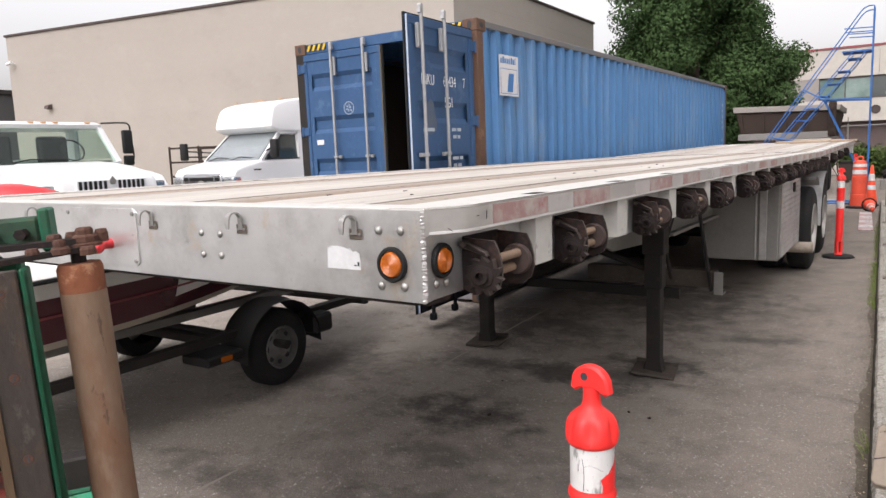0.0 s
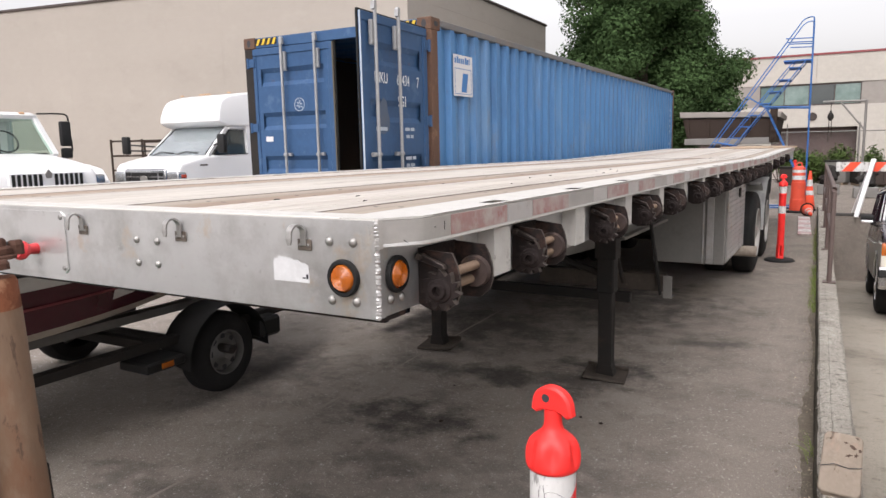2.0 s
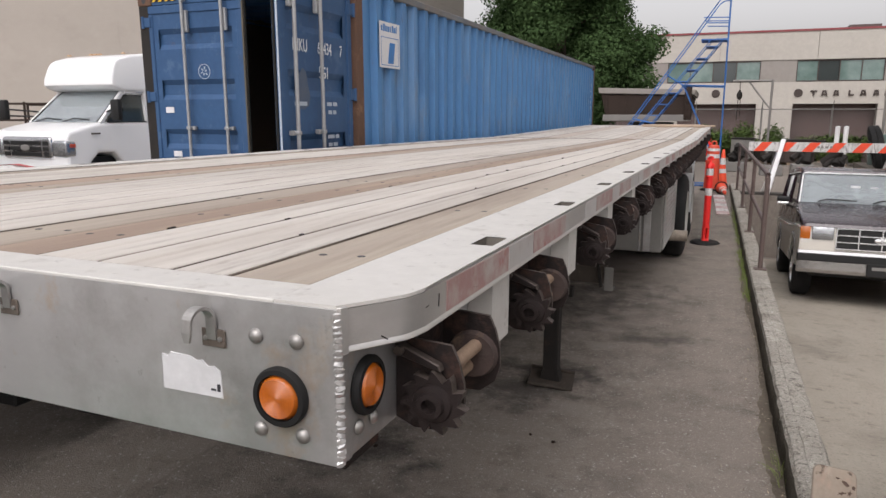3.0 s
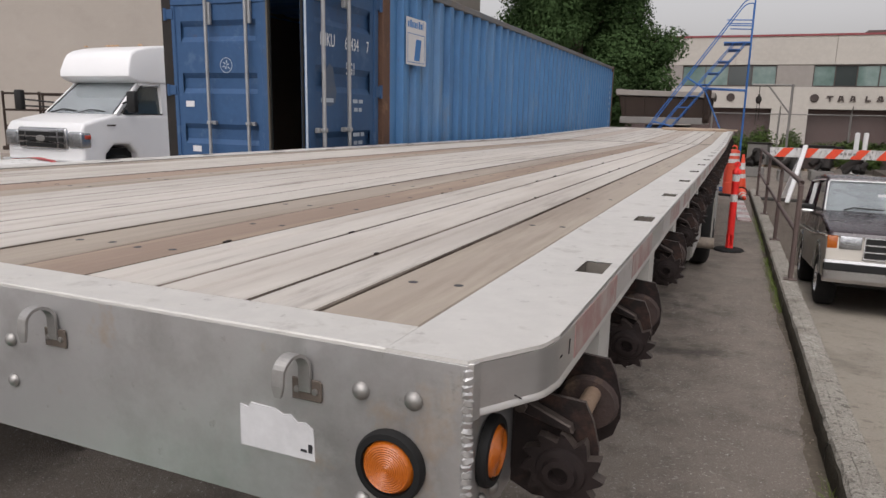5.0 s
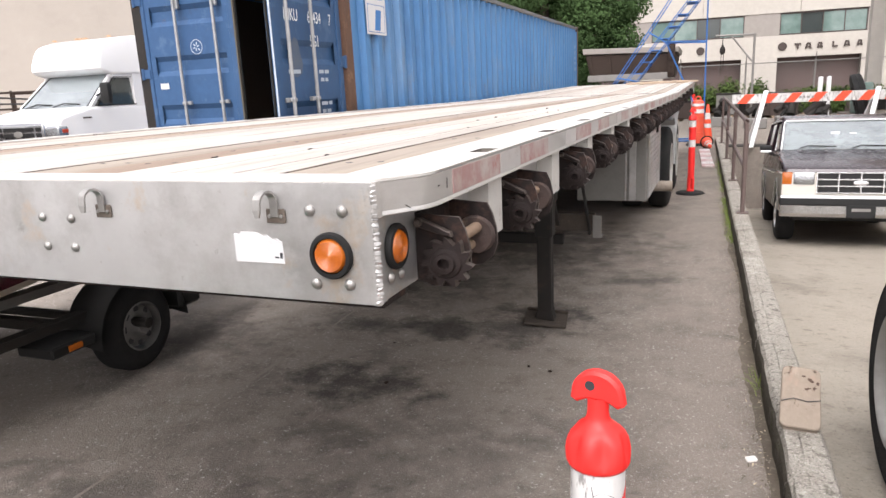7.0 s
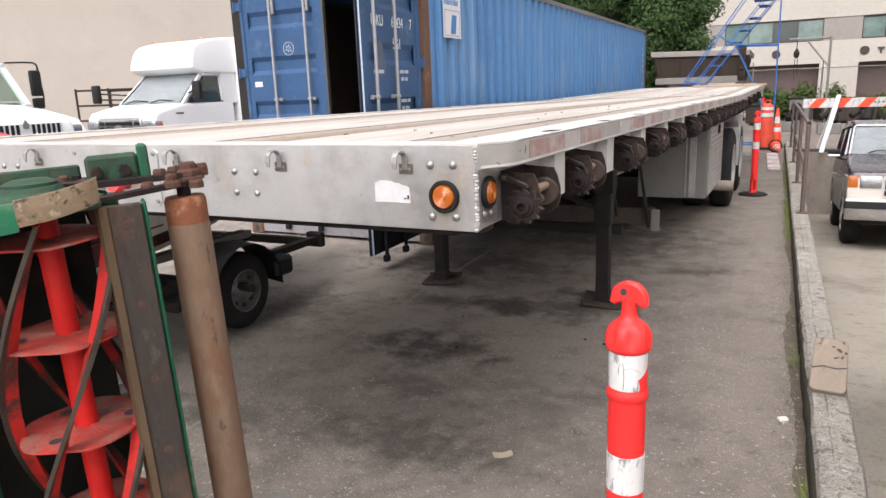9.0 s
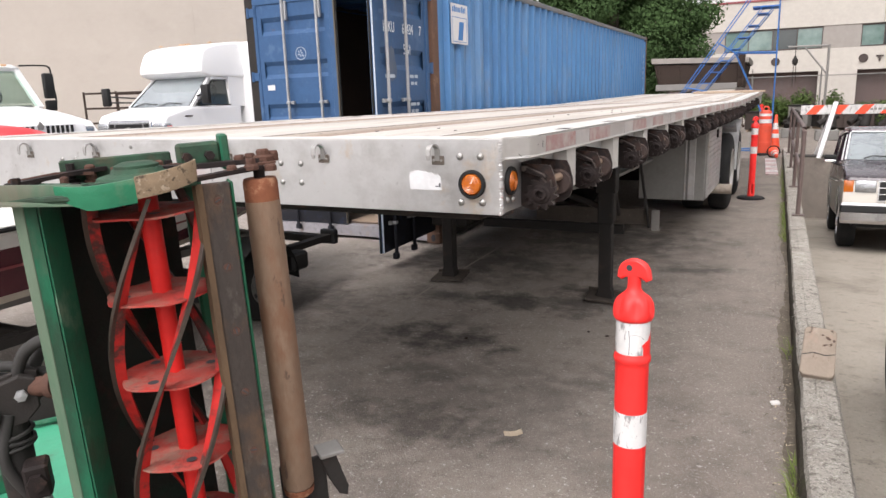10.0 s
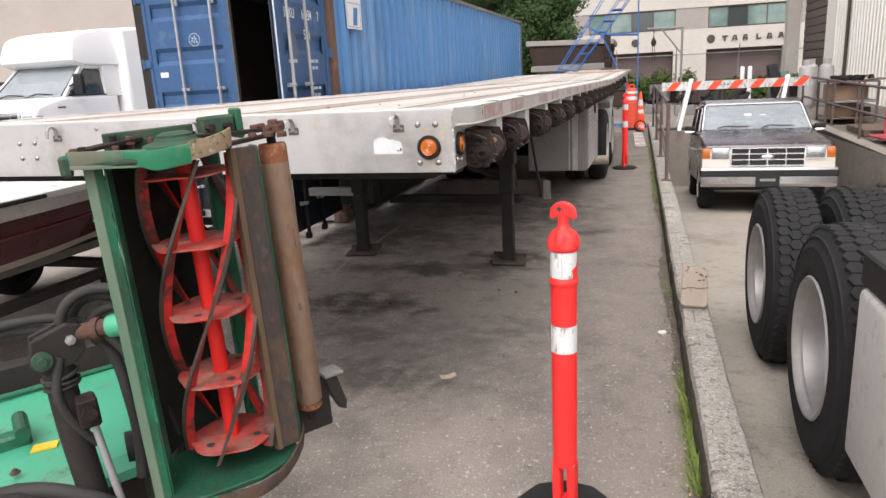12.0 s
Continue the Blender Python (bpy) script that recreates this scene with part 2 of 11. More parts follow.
def add_lane(m):
    """Multiplies the strip beside the kerb by a darker tone, with a ragged border."""
    nt = m.node_tree
    nodes, links = nt.nodes, nt.links
    bs = next(n for n in nodes if n.type == "BSDF_PRINCIPLED")
    tc = next(n for n in nodes if n.type == "TEX_COORD")
    src = bs.inputs["Base Color"].links[0].from_socket
    xyz = nodes.new("ShaderNodeSeparateXYZ")
    links.new(tc.outputs["Object"], xyz.inputs[0])
    nz = nodes.new("ShaderNodeTexNoise")
    nz.inputs["Scale"].default_value, nz.inputs["Detail"].default_value = 1.4, 7.0
    links.new(tc.outputs["Object"], nz.inputs["Vector"])
    ad = nodes.new("ShaderNodeMath")
    ad.operation = "MULTIPLY_ADD"
    ad.inputs[1].default_value = 1.1
    links.new(nz.outputs["Fac"], ad.inputs[0])
    links.new(xyz.outputs["X"], ad.inputs[2])
    mr = nodes.new("ShaderNodeMapRange")
    mr.interpolation_type = "SMOOTHSTEP"
    mr.inputs["From Min"].default_value, mr.inputs["From Max"].default_value = 0.25, 0.85
    links.new(ad.outputs[0], mr.inputs["Value"])
    mix = nodes.new("ShaderNodeMix")
    mix.data_type, mix.blend_type = "RGBA", "MULTIPLY"
    links.new(mr.outputs["Result"], mix.inputs["Factor"])
    links.new(src, mix.inputs["A"])
    mix.inputs["B"].default_value = (0.79, 0.785, 0.775, 1)
    links.new(mix.outputs["Result"], bs.inputs["Base Color"])


add_lane(M["asphalt"])
M["ramp_concrete"] = mat("ramp_concrete", (0.335, 0.30, 0.252), (0.22, 0.195, 0.165), rough=0.93, big=0.5, fine=40, mixed=0.8, bump=0.7, bscale=80, spec=0.2,
                         stain=[((0.075, 0.067, 0.060), 0.8, 0.52, 0.74, 0.6), ((0.32, 0.29, 0.25), 2.2, 0.54, 0.70, 0.5), ((0.07, 0.063, 0.057), 7.0, 0.56, 0.70, 0.5), ((0.45, 0.42, 0.38), 90.0, 0.60, 0.66, 0.6), ((0.05, 0.046, 0.042), 60.0, 0.58, 0.65, 0.5)])
M["kerb"] = mat("kerb", (0.36, 0.335, 0.295), (0.25, 0.23, 0.198), rough=0.95, big=2.2, fine=55, mixed=0.6, bump=0.9, bscale=50, bdist=0.02, spec=0.2,
                stain=[((0.12, 0.108, 0.090), 2.4, 0.53, 0.68, 0.6), ((0.50, 0.475, 0.43), 6.0, 0.55, 0.66, 0.6), ((0.085, 0.077, 0.064), 14.0, 0.56, 0.63, 0.65), ((0.10, 0.090, 0.077), 44.0, 0.56, 0.61, 0.75), ((0.54, 0.515, 0.47), 95.0, 0.56, 0.61, 0.8), ((0.085, 0.077, 0.066), 140.0, 0.56, 0.61, 0.75)])
M["gutter_dirt"] = mat("gutter_dirt", (0.155, 0.130, 0.102), (0.085, 0.073, 0.059), rough=1.0, big=7, fine=70, mixed=0.8, bump=0.9, bscale=60, spec=0.1, stain=[((0.24, 0.21, 0.17), 26, 0.56, 0.66, 0.6), ((0.06, 0.075, 0.025), 6, 0.60, 0.70, 0.5)])
M["stain_dark"] = mat("stain_dark", (0.065, 0.043, 0.034), (0.12, 0.085, 0.066), rough=0.9, big=30, fine=90, mixed=0.8, bump=0.2, spec=0.1)
M["old_wood"] = mat("old_wood", (0.255, 0.212, 0.170), (0.195, 0.160, 0.128), rough=0.95, big=6, fine=30, mixed=0.7, bump=0.5, bscale=30, stretch=(1, 0.4, 1), spec=0.15, stain=[((0.050, 0.034, 0.026), 9, 0.555, 0.60, 0.85), ((0.36, 0.235, 0.18), 5, 0.52, 0.66, 0.5), ((0.33, 0.285, 0.235), 16, 0.58, 0.68, 0.5)])
M["sill_steel"] = mat("sill_steel", (0.30, 0.29, 0.31), (0.22, 0.21, 0.225), rough=0.6, metal=0.2, big=3, fine=30, mixed=0.7, bump=0.2, stain=[((0.30, 0.22, 0.15), 4, 0.54, 0.68, 0.6), ((0.08, 0.075, 0.075), 9, 0.58, 0.68, 0.5)])
M["sill_boards"] = mat("sill_boards", (0.36, 0.27, 0.20), (0.27, 0.20, 0.145), rough=0.85, big=3, fine=30, mixed=0.7, bump=0.2)
M["dock_floor"] = mat("dock_floor", (0.17, 0.150, 0.125), (0.11, 0.097, 0.081), rough=0.93, big=0.6, fine=30, mixed=0.8, bump=0.5, spec=0.15, stain=[((0.055, 0.048, 0.041), 1.2, 0.52, 0.70, 0.6), ((0.24, 0.21, 0.18), 4.0, 0.56, 0.70, 0.5)])
M["dock_concrete"] = mat("dock_concrete", (0.060, 0.055, 0.050), (0.034, 0.031, 0.028), rough=0.93, big=0.7, fine=30, mixed=0.7, bump=0.4, spec=0.15, stain=[((0.022, 0.022, 0.021), 0.6, 0.52, 0.72, 0.6), ((0.16, 0.15, 0.138), 1.6, 0.58, 0.74, 0.5)], stretch=(1, 1, 0.5))
M["beige_wall"] = mat("beige_wall", (0.360, 0.325, 0.288), (0.325, 0.294, 0.260), rough=0.9, big=0.25, fine=3, mixed=0.6, bump=0.06, bscale=30, spec=0.2, grain=0.15, stretch=(1, 1, 1.6),
                      stain=[((0.27, 0.24, 0.21), 0.5, 0.56, 0.82, 0.45), ((0.41, 0.378, 0.34), 0.9, 0.54, 0.78, 0.4), ((0.29, 0.22, 0.14), 1.7, 0.72, 0.80, 0.5)])
M["far_wall"] = mat("far_wall", (0.42, 0.395, 0.355), (0.37, 0.345, 0.31), rough=0.9, big=0.2, fine=3, bump=0.1, bscale=12, spec=0.2, stain=[((0.29, 0.265, 0.235), 0.5, 0.58, 0.80, 0.4)])
M["taupe_band"] = mat("taupe_band", (0.26, 0.24, 0.22), (0.23, 0.21, 0.19), rough=0.9, big=0.3, fine=3, bump=0.1, spec=0.2)
M["brown_metal"] = mat("brown_metal", (0.085, 0.055, 0.05), (0.065, 0.045, 0.04), rough=0.6, big=0.6, fine=9, bump=0.1)
M["shed_grey"] = mat("shed_grey", (0.105, 0.102, 0.105), (0.085, 0.083, 0.085), rough=0.7, big=0.5, fine=8, bump=0.1)
M["fender_grey"] = mat("fender_grey", (0.40, 0.40, 0.40), (0.24, 0.24, 0.24), rough=0.5, big=3, fine=20, mixed=0.8, bump=0.1, stain=[((0.10, 0.095, 0.09), 3, 0.50, 0.70, 0.7)])
M["dark_trim"] = mat("dark_trim", (0.05, 0.035, 0.03), rough=0.6)
M["red_trim"] = mat("red_trim", (0.22, 0.045, 0.05), rough=0.6)
M["siding"] = mat("siding", (0.80, 0.77, 0.71), (0.74, 0.71, 0.65), rough=0.6, big=0.4, fine=8, bump=0.08, stain=[((0.55, 0.48, 0.39), 0.8, 0.62, 0.85, 0.35)], stretch=(1, 1, 0.25))
M["alu"] = mat("alu", (0.575, 0.570, 0.566), (0.485, 0.480, 0.476), rough=0.36, metal=0.70, big=1.6, fine=30, mixed=0.8, bump=0.06, bscale=60, rough_var=0.16, grain=0.2,
               stain=[((0.27, 0.255, 0.235), 3.0, 0.48, 0.66, 0.55), ((0.52, 0.40, 0.28), 5.0, 0.58, 0.66, 0.55), ((0.60, 0.60, 0.59), 11.0, 0.56, 0.68, 0.5), ((0.22, 0.20, 0.18), 26.0, 0.62, 0.70, 0.5)])
M["alu_deck"] = mat("alu_deck", (0.515, 0.482, 0.440), (0.410, 0.378, 0.338), rough=0.6, metal=0.08, big=1.4, fine=26, mixed=0.6, bump=0.1, bscale=90, stretch=(1, 0.14, 1), random=0.07,
                    stain=[((0.29, 0.245, 0.205), 3.0, 0.50, 0.66, 0.55), ((0.16, 0.13, 0.105), 9.0, 0.57, 0.68, 0.55)])
M["alu_rail"] = mat("alu_rail", (0.55, 0.535, 0.505), (0.465, 0.45, 0.422), rough=0.55, metal=0.2, big=1.8, fine=24, mixed=0.6, bump=0.08, bscale=90,
                    stain=[((0.44, 0.41, 0.37), 3.0, 0.58, 0.78, 0.45), ((0.27, 0.24, 0.21), 11.0, 0.57, 0.67, 0.45), ((0.14, 0.12, 0.105), 28.0, 0.62, 0.68, 0.5)])
M["rail_face"] = mat("rail_face", (0.56, 0.545, 0.525), (0.46, 0.448, 0.43), rough=0.38, metal=0.75, big=2.2, fine=24, mixed=0.7, bump=0.1, bscale=70, stretch=(1, 0.5, 1), stain=[((0.28, 0.255, 0.23), 4.0, 0.54, 0.72, 0.5), ((0.60, 0.585, 0.555), 13.0, 0.60, 0.70, 0.5), ((0.12, 0.10, 0.09), 24.0, 0.66, 0.72, 0.7)])
M["deck_wood"] = mat("deck_wood", (0.330, 0.282, 0.234), (0.252, 0.212, 0.174), rough=0.85, big=2.0, fine=30, mixed=0.7, bump=0.35, bscale=60, stretch=(1, 0.09, 1), random=0.10,
                     stain=[((0.14, 0.10, 0.08), 4.0, 0.52, 0.66, 0.5), ((0.42, 0.37, 0.30), 9.0, 0.52, 0.68, 0.6)])
M["deck_wood_red"] = mat("deck_wood_red", (0.29, 0.215, 0.168), (0.225, 0.165, 0.128), rough=0.85, big=2.0, fine=30, mixed=0.7, bump=0.35, bscale=60, stretch=(1, 0.09, 1), random=0.1,
                         stain=[((0.42, 0.34, 0.25), 5.0, 0.50, 0.70, 0.6), ((0.10, 0.05, 0.04), 6.5, 0.62, 0.76, 0.5)])
M["deck_wood_pale"] = mat("deck_wood_pale", (0.43, 0.375, 0.325), (0.34, 0.285, 0.24), rough=0.85, big=1.6, fine=26, mixed=0.7, bump=0.3, bscale=60, stretch=(1, 0.12, 1), random=0.06,
                          stain=[((0.48, 0.40, 0.35), 4.0, 0.50, 0.66, 0.5), ((0.22, 0.17, 0.14), 7.0, 0.58, 0.70, 0.5)])
M["bus_chrome"] = mat("bus_chrome", (0.50, 0.50, 0.51), (0.32, 0.32, 0.33), rough=0.15, metal=1.0, big=3, fine=12, bump=0.0)
M["lamp_red"] = mat("lamp_red", (0.45, 0.06, 0.03), (0.36, 0.05, 0.03), rough=0.2, bump=0.0, coat=0.5)
M["red_tape"] = mat("red_tape", (0.38, 0.20, 0.185), (0.46, 0.39, 0.375), rough=0.42, metal=0.35, big=7, fine=40, mixed=0.7, bump=0.1, stain=[((0.54, 0.50, 0.475), 7, 0.46, 0.62, 0.85), ((0.36, 0.07, 0.06), 12, 0.60, 0.70, 0.7)])
M["white_tape"] = mat("white_tape", (0.52, 0.50, 0.49), (0.58, 0.56, 0.54), rough=0.42, metal=0.45, big=7, fine=40, bump=0.1, stain=[((0.40, 0.37, 0.35), 9, 0.55, 0.70, 0.6)])
M["joint_grime"] = mat("joint_grime", (0.085, 0.066, 0.052), (0.035, 0.028, 0.023), rough=0.95, big=4, fine=40, mixed=0.8, bump=0.3, spec=0.1, stretch=(1, 0.2, 1), stain=[((0.26, 0.22, 0.185), 5, 0.52, 0.66, 0.7)])
M["winch_steel"] = mat("winch_steel", (0.019, 0.013, 0.012), (0.011, 0.009, 0.009), rough=0.7, metal=0.0, big=9, fine=60, mixed=0.7, bump=0.5, bscale=90, bdist=0.004, spec=0.18,
                       stain=[((0.085, 0.045, 0.032), 14, 0.55, 0.68, 0.55)])
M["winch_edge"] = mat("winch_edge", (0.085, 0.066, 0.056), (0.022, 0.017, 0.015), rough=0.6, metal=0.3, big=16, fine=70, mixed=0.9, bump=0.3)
M["collar_rust"] = mat("collar_rust", (0.050, 0.031, 0.026), (0.024, 0.017, 0.015), rough=0.85, big=12, fine=60, mixed=0.8, bump=0.4, stain=[((0.19, 0.125, 0.08), 16, 0.54, 0.66, 0.6)])
M["drum_rust"] = mat("drum_rust", (0.27, 0.19, 0.13), (0.19, 0.13, 0.095), rough=0.7, metal=0.3, big=14, fine=60, bump=0.3)
M["black_steel"] = mat("black_steel", (0.018, 0.017, 0.016), (0.030, 0.024, 0.021), rough=0.7, metal=0.0, big=3, fine=40, bump=0.3, bscale=70, spec=0.22, stain=[((0.075, 0.047, 0.034), 7, 0.60, 0.76, 0.5)])
M["grey_steel"] = mat("grey_steel", (0.23, 0.22, 0.205), (0.17, 0.163, 0.155), rough=0.6, metal=0.3, big=1.6, fine=25, bump=0.15, stain=[((0.12, 0.10, 0.085), 3, 0.60, 0.78, 0.5)])
M["rubber"] = mat("rubber", (0.014, 0.014, 0.0145), (0.022, 0.0215, 0.021), rough=0.82, big=4, fine=50, bump=0.25, bscale=120, stain=[((0.055, 0.051, 0.047), 5, 0.55, 0.75, 0.45)], spec=0.22)
M["rubber_black"] = mat("rubber_black", (0.010, 0.010, 0.010), rough=0.7, bump=0.1, spec=0.25)
M["amber"] = mat("amber", (0.43, 0.108, 0.008), (0.30, 0.070, 0.006), rough=0.2, big=22, fine=120, mixed=0.8, bump=0.5, bscale=240, bdist=0.002, coat=0.35, rough_var=0.08)
M["rivet"] = mat("rivet", (0.34, 0.33, 0.315), (0.24, 0.23, 0.215), rough=0.45, metal=0.8, big=30, fine=120, bump=0.1)
M["label_faded"] = mat("label_faded", (0.53, 0.53, 0.535), (0.46, 0.46, 0.465), rough=0.6, big=14, fine=60, bump=0.03)
M["label_white"] = mat("label_white", (0.60, 0.60, 0.61), (0.55, 0.55, 0.56), rough=0.6, bump=0.03)
M["ink"] = mat("ink", (0.03, 0.03, 0.035), rough=0.7, bump=0)
M["red_plastic"] = mat("red_plastic", (0.55, 0.03, 0.035), rough=0.4, bump=0.05)
M["cont_blue"] = mat("cont_blue", (0.064, 0.195, 0.405), (0.050, 0.155, 0.335), rough=0.55, big=0.7, fine=14, mixed=0.7, bump=0.12, bscale=30, stretch=(1, 1, 0.3),
                     stain=[((0.19, 0.30, 0.44), 1.3, 0.52, 0.74, 0.55), ((0.04, 0.105, 0.22), 2.2, 0.56, 0.70, 0.45), ((0.15, 0.17, 0.18), 5.0, 0.58, 0.72, 0.5), ((0.10, 0.075, 0.06), 9.0, 0.64, 0.74, 0.6)])
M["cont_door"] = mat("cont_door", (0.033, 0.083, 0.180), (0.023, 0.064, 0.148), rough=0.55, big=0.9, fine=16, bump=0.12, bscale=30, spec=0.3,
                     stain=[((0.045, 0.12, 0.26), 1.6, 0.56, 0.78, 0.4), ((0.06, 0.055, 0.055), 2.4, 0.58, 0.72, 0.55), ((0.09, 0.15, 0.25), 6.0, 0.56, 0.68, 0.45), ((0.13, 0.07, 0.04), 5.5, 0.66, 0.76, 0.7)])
M["door_smudge"] = mat("door_smudge", (0.085, 0.105, 0.14), (0.045, 0.085, 0.16), rough=0.8, big=7, fine=40, mixed=0.9, bump=0.1)
M["edge_rust"] = mat("edge_rust", (0.105, 0.085, 0.055), (0.05, 0.055, 0.06), rough=0.85, big=6, fine=50, mixed=0.9, bump=0.3)
# near-black dirt tone that also stands for the trailer's shade on the doors
M["grime"] = mat("grime", (0.022, 0.022, 0.026), (0.012, 0.014, 0.02), rough=0.95, big=5, fine=40, mixed=0.8, bump=0.4, spec=0.1, stain=[((0.03, 0.05, 0.11), 6, 0.56, 0.70, 0.6), ((0.08, 0.06, 0.045), 10, 0.58, 0.70, 0.6)])
M["cont_rust"] = mat("cont_rust", (0.120, 0.062, 0.038), (0.070, 0.040, 0.028), rough=0.85, big=3, fine=30, mixed=0.8, bump=0.4, bscale=50, stain=[((0.27, 0.16, 0.09), 5, 0.55, 0.72, 0.6), ((0.06, 0.10, 0.17), 3, 0.64, 0.74, 0.5)])
M["cont_roofrail"] = mat("cont_roofrail", (0.12, 0.14, 0.16), (0.16, 0.12, 0.09), rough=0.7, big=2, fine=20, bump=0.2)
M["cont_inside"] = mat("cont_inside", (0.095, 0.068, 0.050), (0.06, 0.044, 0.034), rough=0.9, bump=0.1)
M["galv"] = mat("galv", (0.36, 0.365, 0.37), (0.25, 0.25, 0.25), rough=0.5, metal=0.5, big=6, fine=40, bump=0.08)
M["hook_steel"] = mat("hook_steel", (0.36, 0.35, 0.335), (0.24, 0.23, 0.22), rough=0.42, metal=0.6, big=20, fine=90, bump=0.1)
M["white_paint"] = mat("white_paint", (0.74, 0.74, 0.74), (0.71, 0.71, 0.71), rough=0.3, big=0.6, fine=4, bump=0.0, coat=0.15, rough_var=0.03, grain=0.06)
M["letter_white"] = mat("letter_white", (0.72, 0.74, 0.76), rough=0.6, bump=0.0)
M["letter_dull"] = mat("letter_dull", (0.42, 0.47, 0.53), (0.26, 0.32, 0.40), rough=0.7, big=30, fine=80, mixed=0.9, bump=0.0)
M["kerb_face_tone"] = mat("kerb_face_tone", (0.075, 0.066, 0.052), (0.04, 0.037, 0.03), rough=1.0, big=3, fine=40, mixed=0.9, bump=0.8, bscale=50, bdist=0.015, spec=0.1, stain=[((0.16, 0.145, 0.12), 7, 0.56, 0.70, 0.6), ((0.05, 0.065, 0.02), 5, 0.58, 0.70, 0.5)])
M["logo_blue"] = mat("logo_blue", (0.03, 0.16, 0.42), rough=0.5, bump=0.0)
M["yellow_paint"] = mat("yellow_paint", (0.62, 0.42, 0.03), rough=0.6, stain=[((0.2, 0.14, 0.05), 12, 0.6, 0.75, 0.6)])
M["black_paint"] = mat("black_paint", (0.012, 0.012, 0.012), rough=0.55, bump=0.05, spec=0.3)
M["orange_post"] = mat("orange_post", (0.80, 0.030, 0.026), (0.68, 0.026, 0.023), rough=0.45, big=4, fine=20, bump=0.12, bscale=25, spec=0.35, stain=[((0.40, 0.028, 0.025), 9, 0.62, 0.76, 0.5), ((0.85, 0.16, 0.13), 14, 0.66, 0.78, 0.3)])
M["barrel_orange"] = mat("barrel_orange", (0.62, 0.070, 0.032), (0.50, 0.055, 0.026), rough=0.55, big=3, fine=20, bump=0.1, stain=[((0.25, 0.06, 0.04), 6, 0.56, 0.72, 0.5)])
M["cone_orange"] = mat("cone_orange", (0.78, 0.075, 0.025), (0.66, 0.06, 0.02), rough=0.5, big=4, fine=20, bump=0.1)
M["band_white"] = mat("band_white", (0.60, 0.595, 0.585), (0.48, 0.47, 0.46), rough=0.5, big=5, fine=30, bump=0.08,
                      stain=[((0.13, 0.115, 0.11), 22, 0.55, 0.61, 0.8), ((0.34, 0.32, 0.30), 7, 0.50, 0.66, 0.5), ((0.10, 0.095, 0.09), 60, 0.58, 0.64, 0.7)], stretch=(1, 1, 0.30))
M["mower_green"] = mat("mower_green", (0.014, 0.115, 0.060), (0.008, 0.064, 0.033), rough=0.5, big=5, fine=30, mixed=0.8, bump=0.15, bscale=40, spec=0.3, stain=[((0.040, 0.036, 0.026), 8, 0.50, 0.64, 0.65), ((0.20, 0.26, 0.19), 6, 0.58, 0.70, 0.5)])
M["channel_green"] = mat("channel_green", (0.018, 0.150, 0.078), (0.012, 0.095, 0.050), rough=0.55, big=5, fine=30, mixed=0.8, bump=0.2, bscale=40, spec=0.25, stretch=(1, 1, 0.4), stain=[((0.030, 0.040, 0.028), 7, 0.50, 0.64, 0.7), ((0.11, 0.15, 0.10), 10, 0.60, 0.70, 0.5)])
# darker copy of the mower green: shade low on the unit, plus dirt
M["plate_green_shaded"] = mat("plate_green_shaded", (0.010, 0.066, 0.036), (0.008, 0.038, 0.022), rough=0.6, big=5, fine=30, mixed=0.8, bump=0.2, spec=0.2, stain=[((0.030, 0.028, 0.022), 6, 0.50, 0.64, 0.7), ((0.02, 0.13, 0.07), 8, 0.60, 0.70, 0.6)])
M["mower_green_bright"] = mat("mower_green_bright", (0.050, 0.300, 0.175), (0.036, 0.23, 0.130), rough=0.4, big=3, fine=20, mixed=0.8, bump=0.12, stain=[((0.12, 0.14, 0.10), 5, 0.52, 0.68, 0.5), ((0.04, 0.05, 0.038), 10, 0.58, 0.68, 0.6)])
M["lip_green"] = mat("lip_green", (0.015, 0.155, 0.075), (0.010, 0.090, 0.045), rough=0.55, big=5, fine=30, mixed=0.8, bump=0.3, bscale=60, spec=0.3, stain=[((0.17, 0.19, 0.13), 6, 0.52, 0.66, 0.65), ((0.05, 0.04, 0.028), 10, 0.54, 0.66, 0.7)])
M["blade_red"] = mat("blade_red", (0.47, 0.022, 0.018), (0.30, 0.020, 0.016), rough=0.6, big=6, fine=30, mixed=0.8, bump=0.2, spec=0.25, stain=[((0.045, 0.028, 0.024), 8, 0.46, 0.56, 0.92), ((0.22, 0.13, 0.10), 16, 0.60, 0.72, 0.5)])
M["leaf_pale"] = mat("leaf_pale", (0.52, 0.43, 0.32), (0.40, 0.31, 0.21), rough=0.8, big=20, fine=90, bump=0.2)
M["pale_mint"] = mat("pale_mint", (0.105, 0.138, 0.095), (0.045, 0.105, 0.062), rough=0.6, big=5, fine=30, mixed=0.8, bump=0.15, stretch=(1, 1, 0.3), stain=[((0.12, 0.105, 0.075), 6, 0.50, 0.62, 0.7), ((0.04, 0.11, 0.06), 9, 0.54, 0.66, 0.6)])
M["mower_red"] = mat("mower_red", (0.56, 0.018, 0.014), (0.44, 0.014, 0.012), rough=0.55, big=6, fine=30, bump=0.12, spec=0.25, stain=[((0.20, 0.10, 0.075), 9, 0.60, 0.74, 0.5)])
M["disc_red"] = mat("disc_red", (0.40, 0.032, 0.026), (0.25, 0.085, 0.066), rough=0.8, big=8, fine=40, mixed=0.8, bump=0.2, spec=0.2, stain=[((0.23, 0.145, 0.112), 9, 0.46, 0.62, 0.85), ((0.06, 0.04, 0.033), 20, 0.56, 0.66, 0.6)])
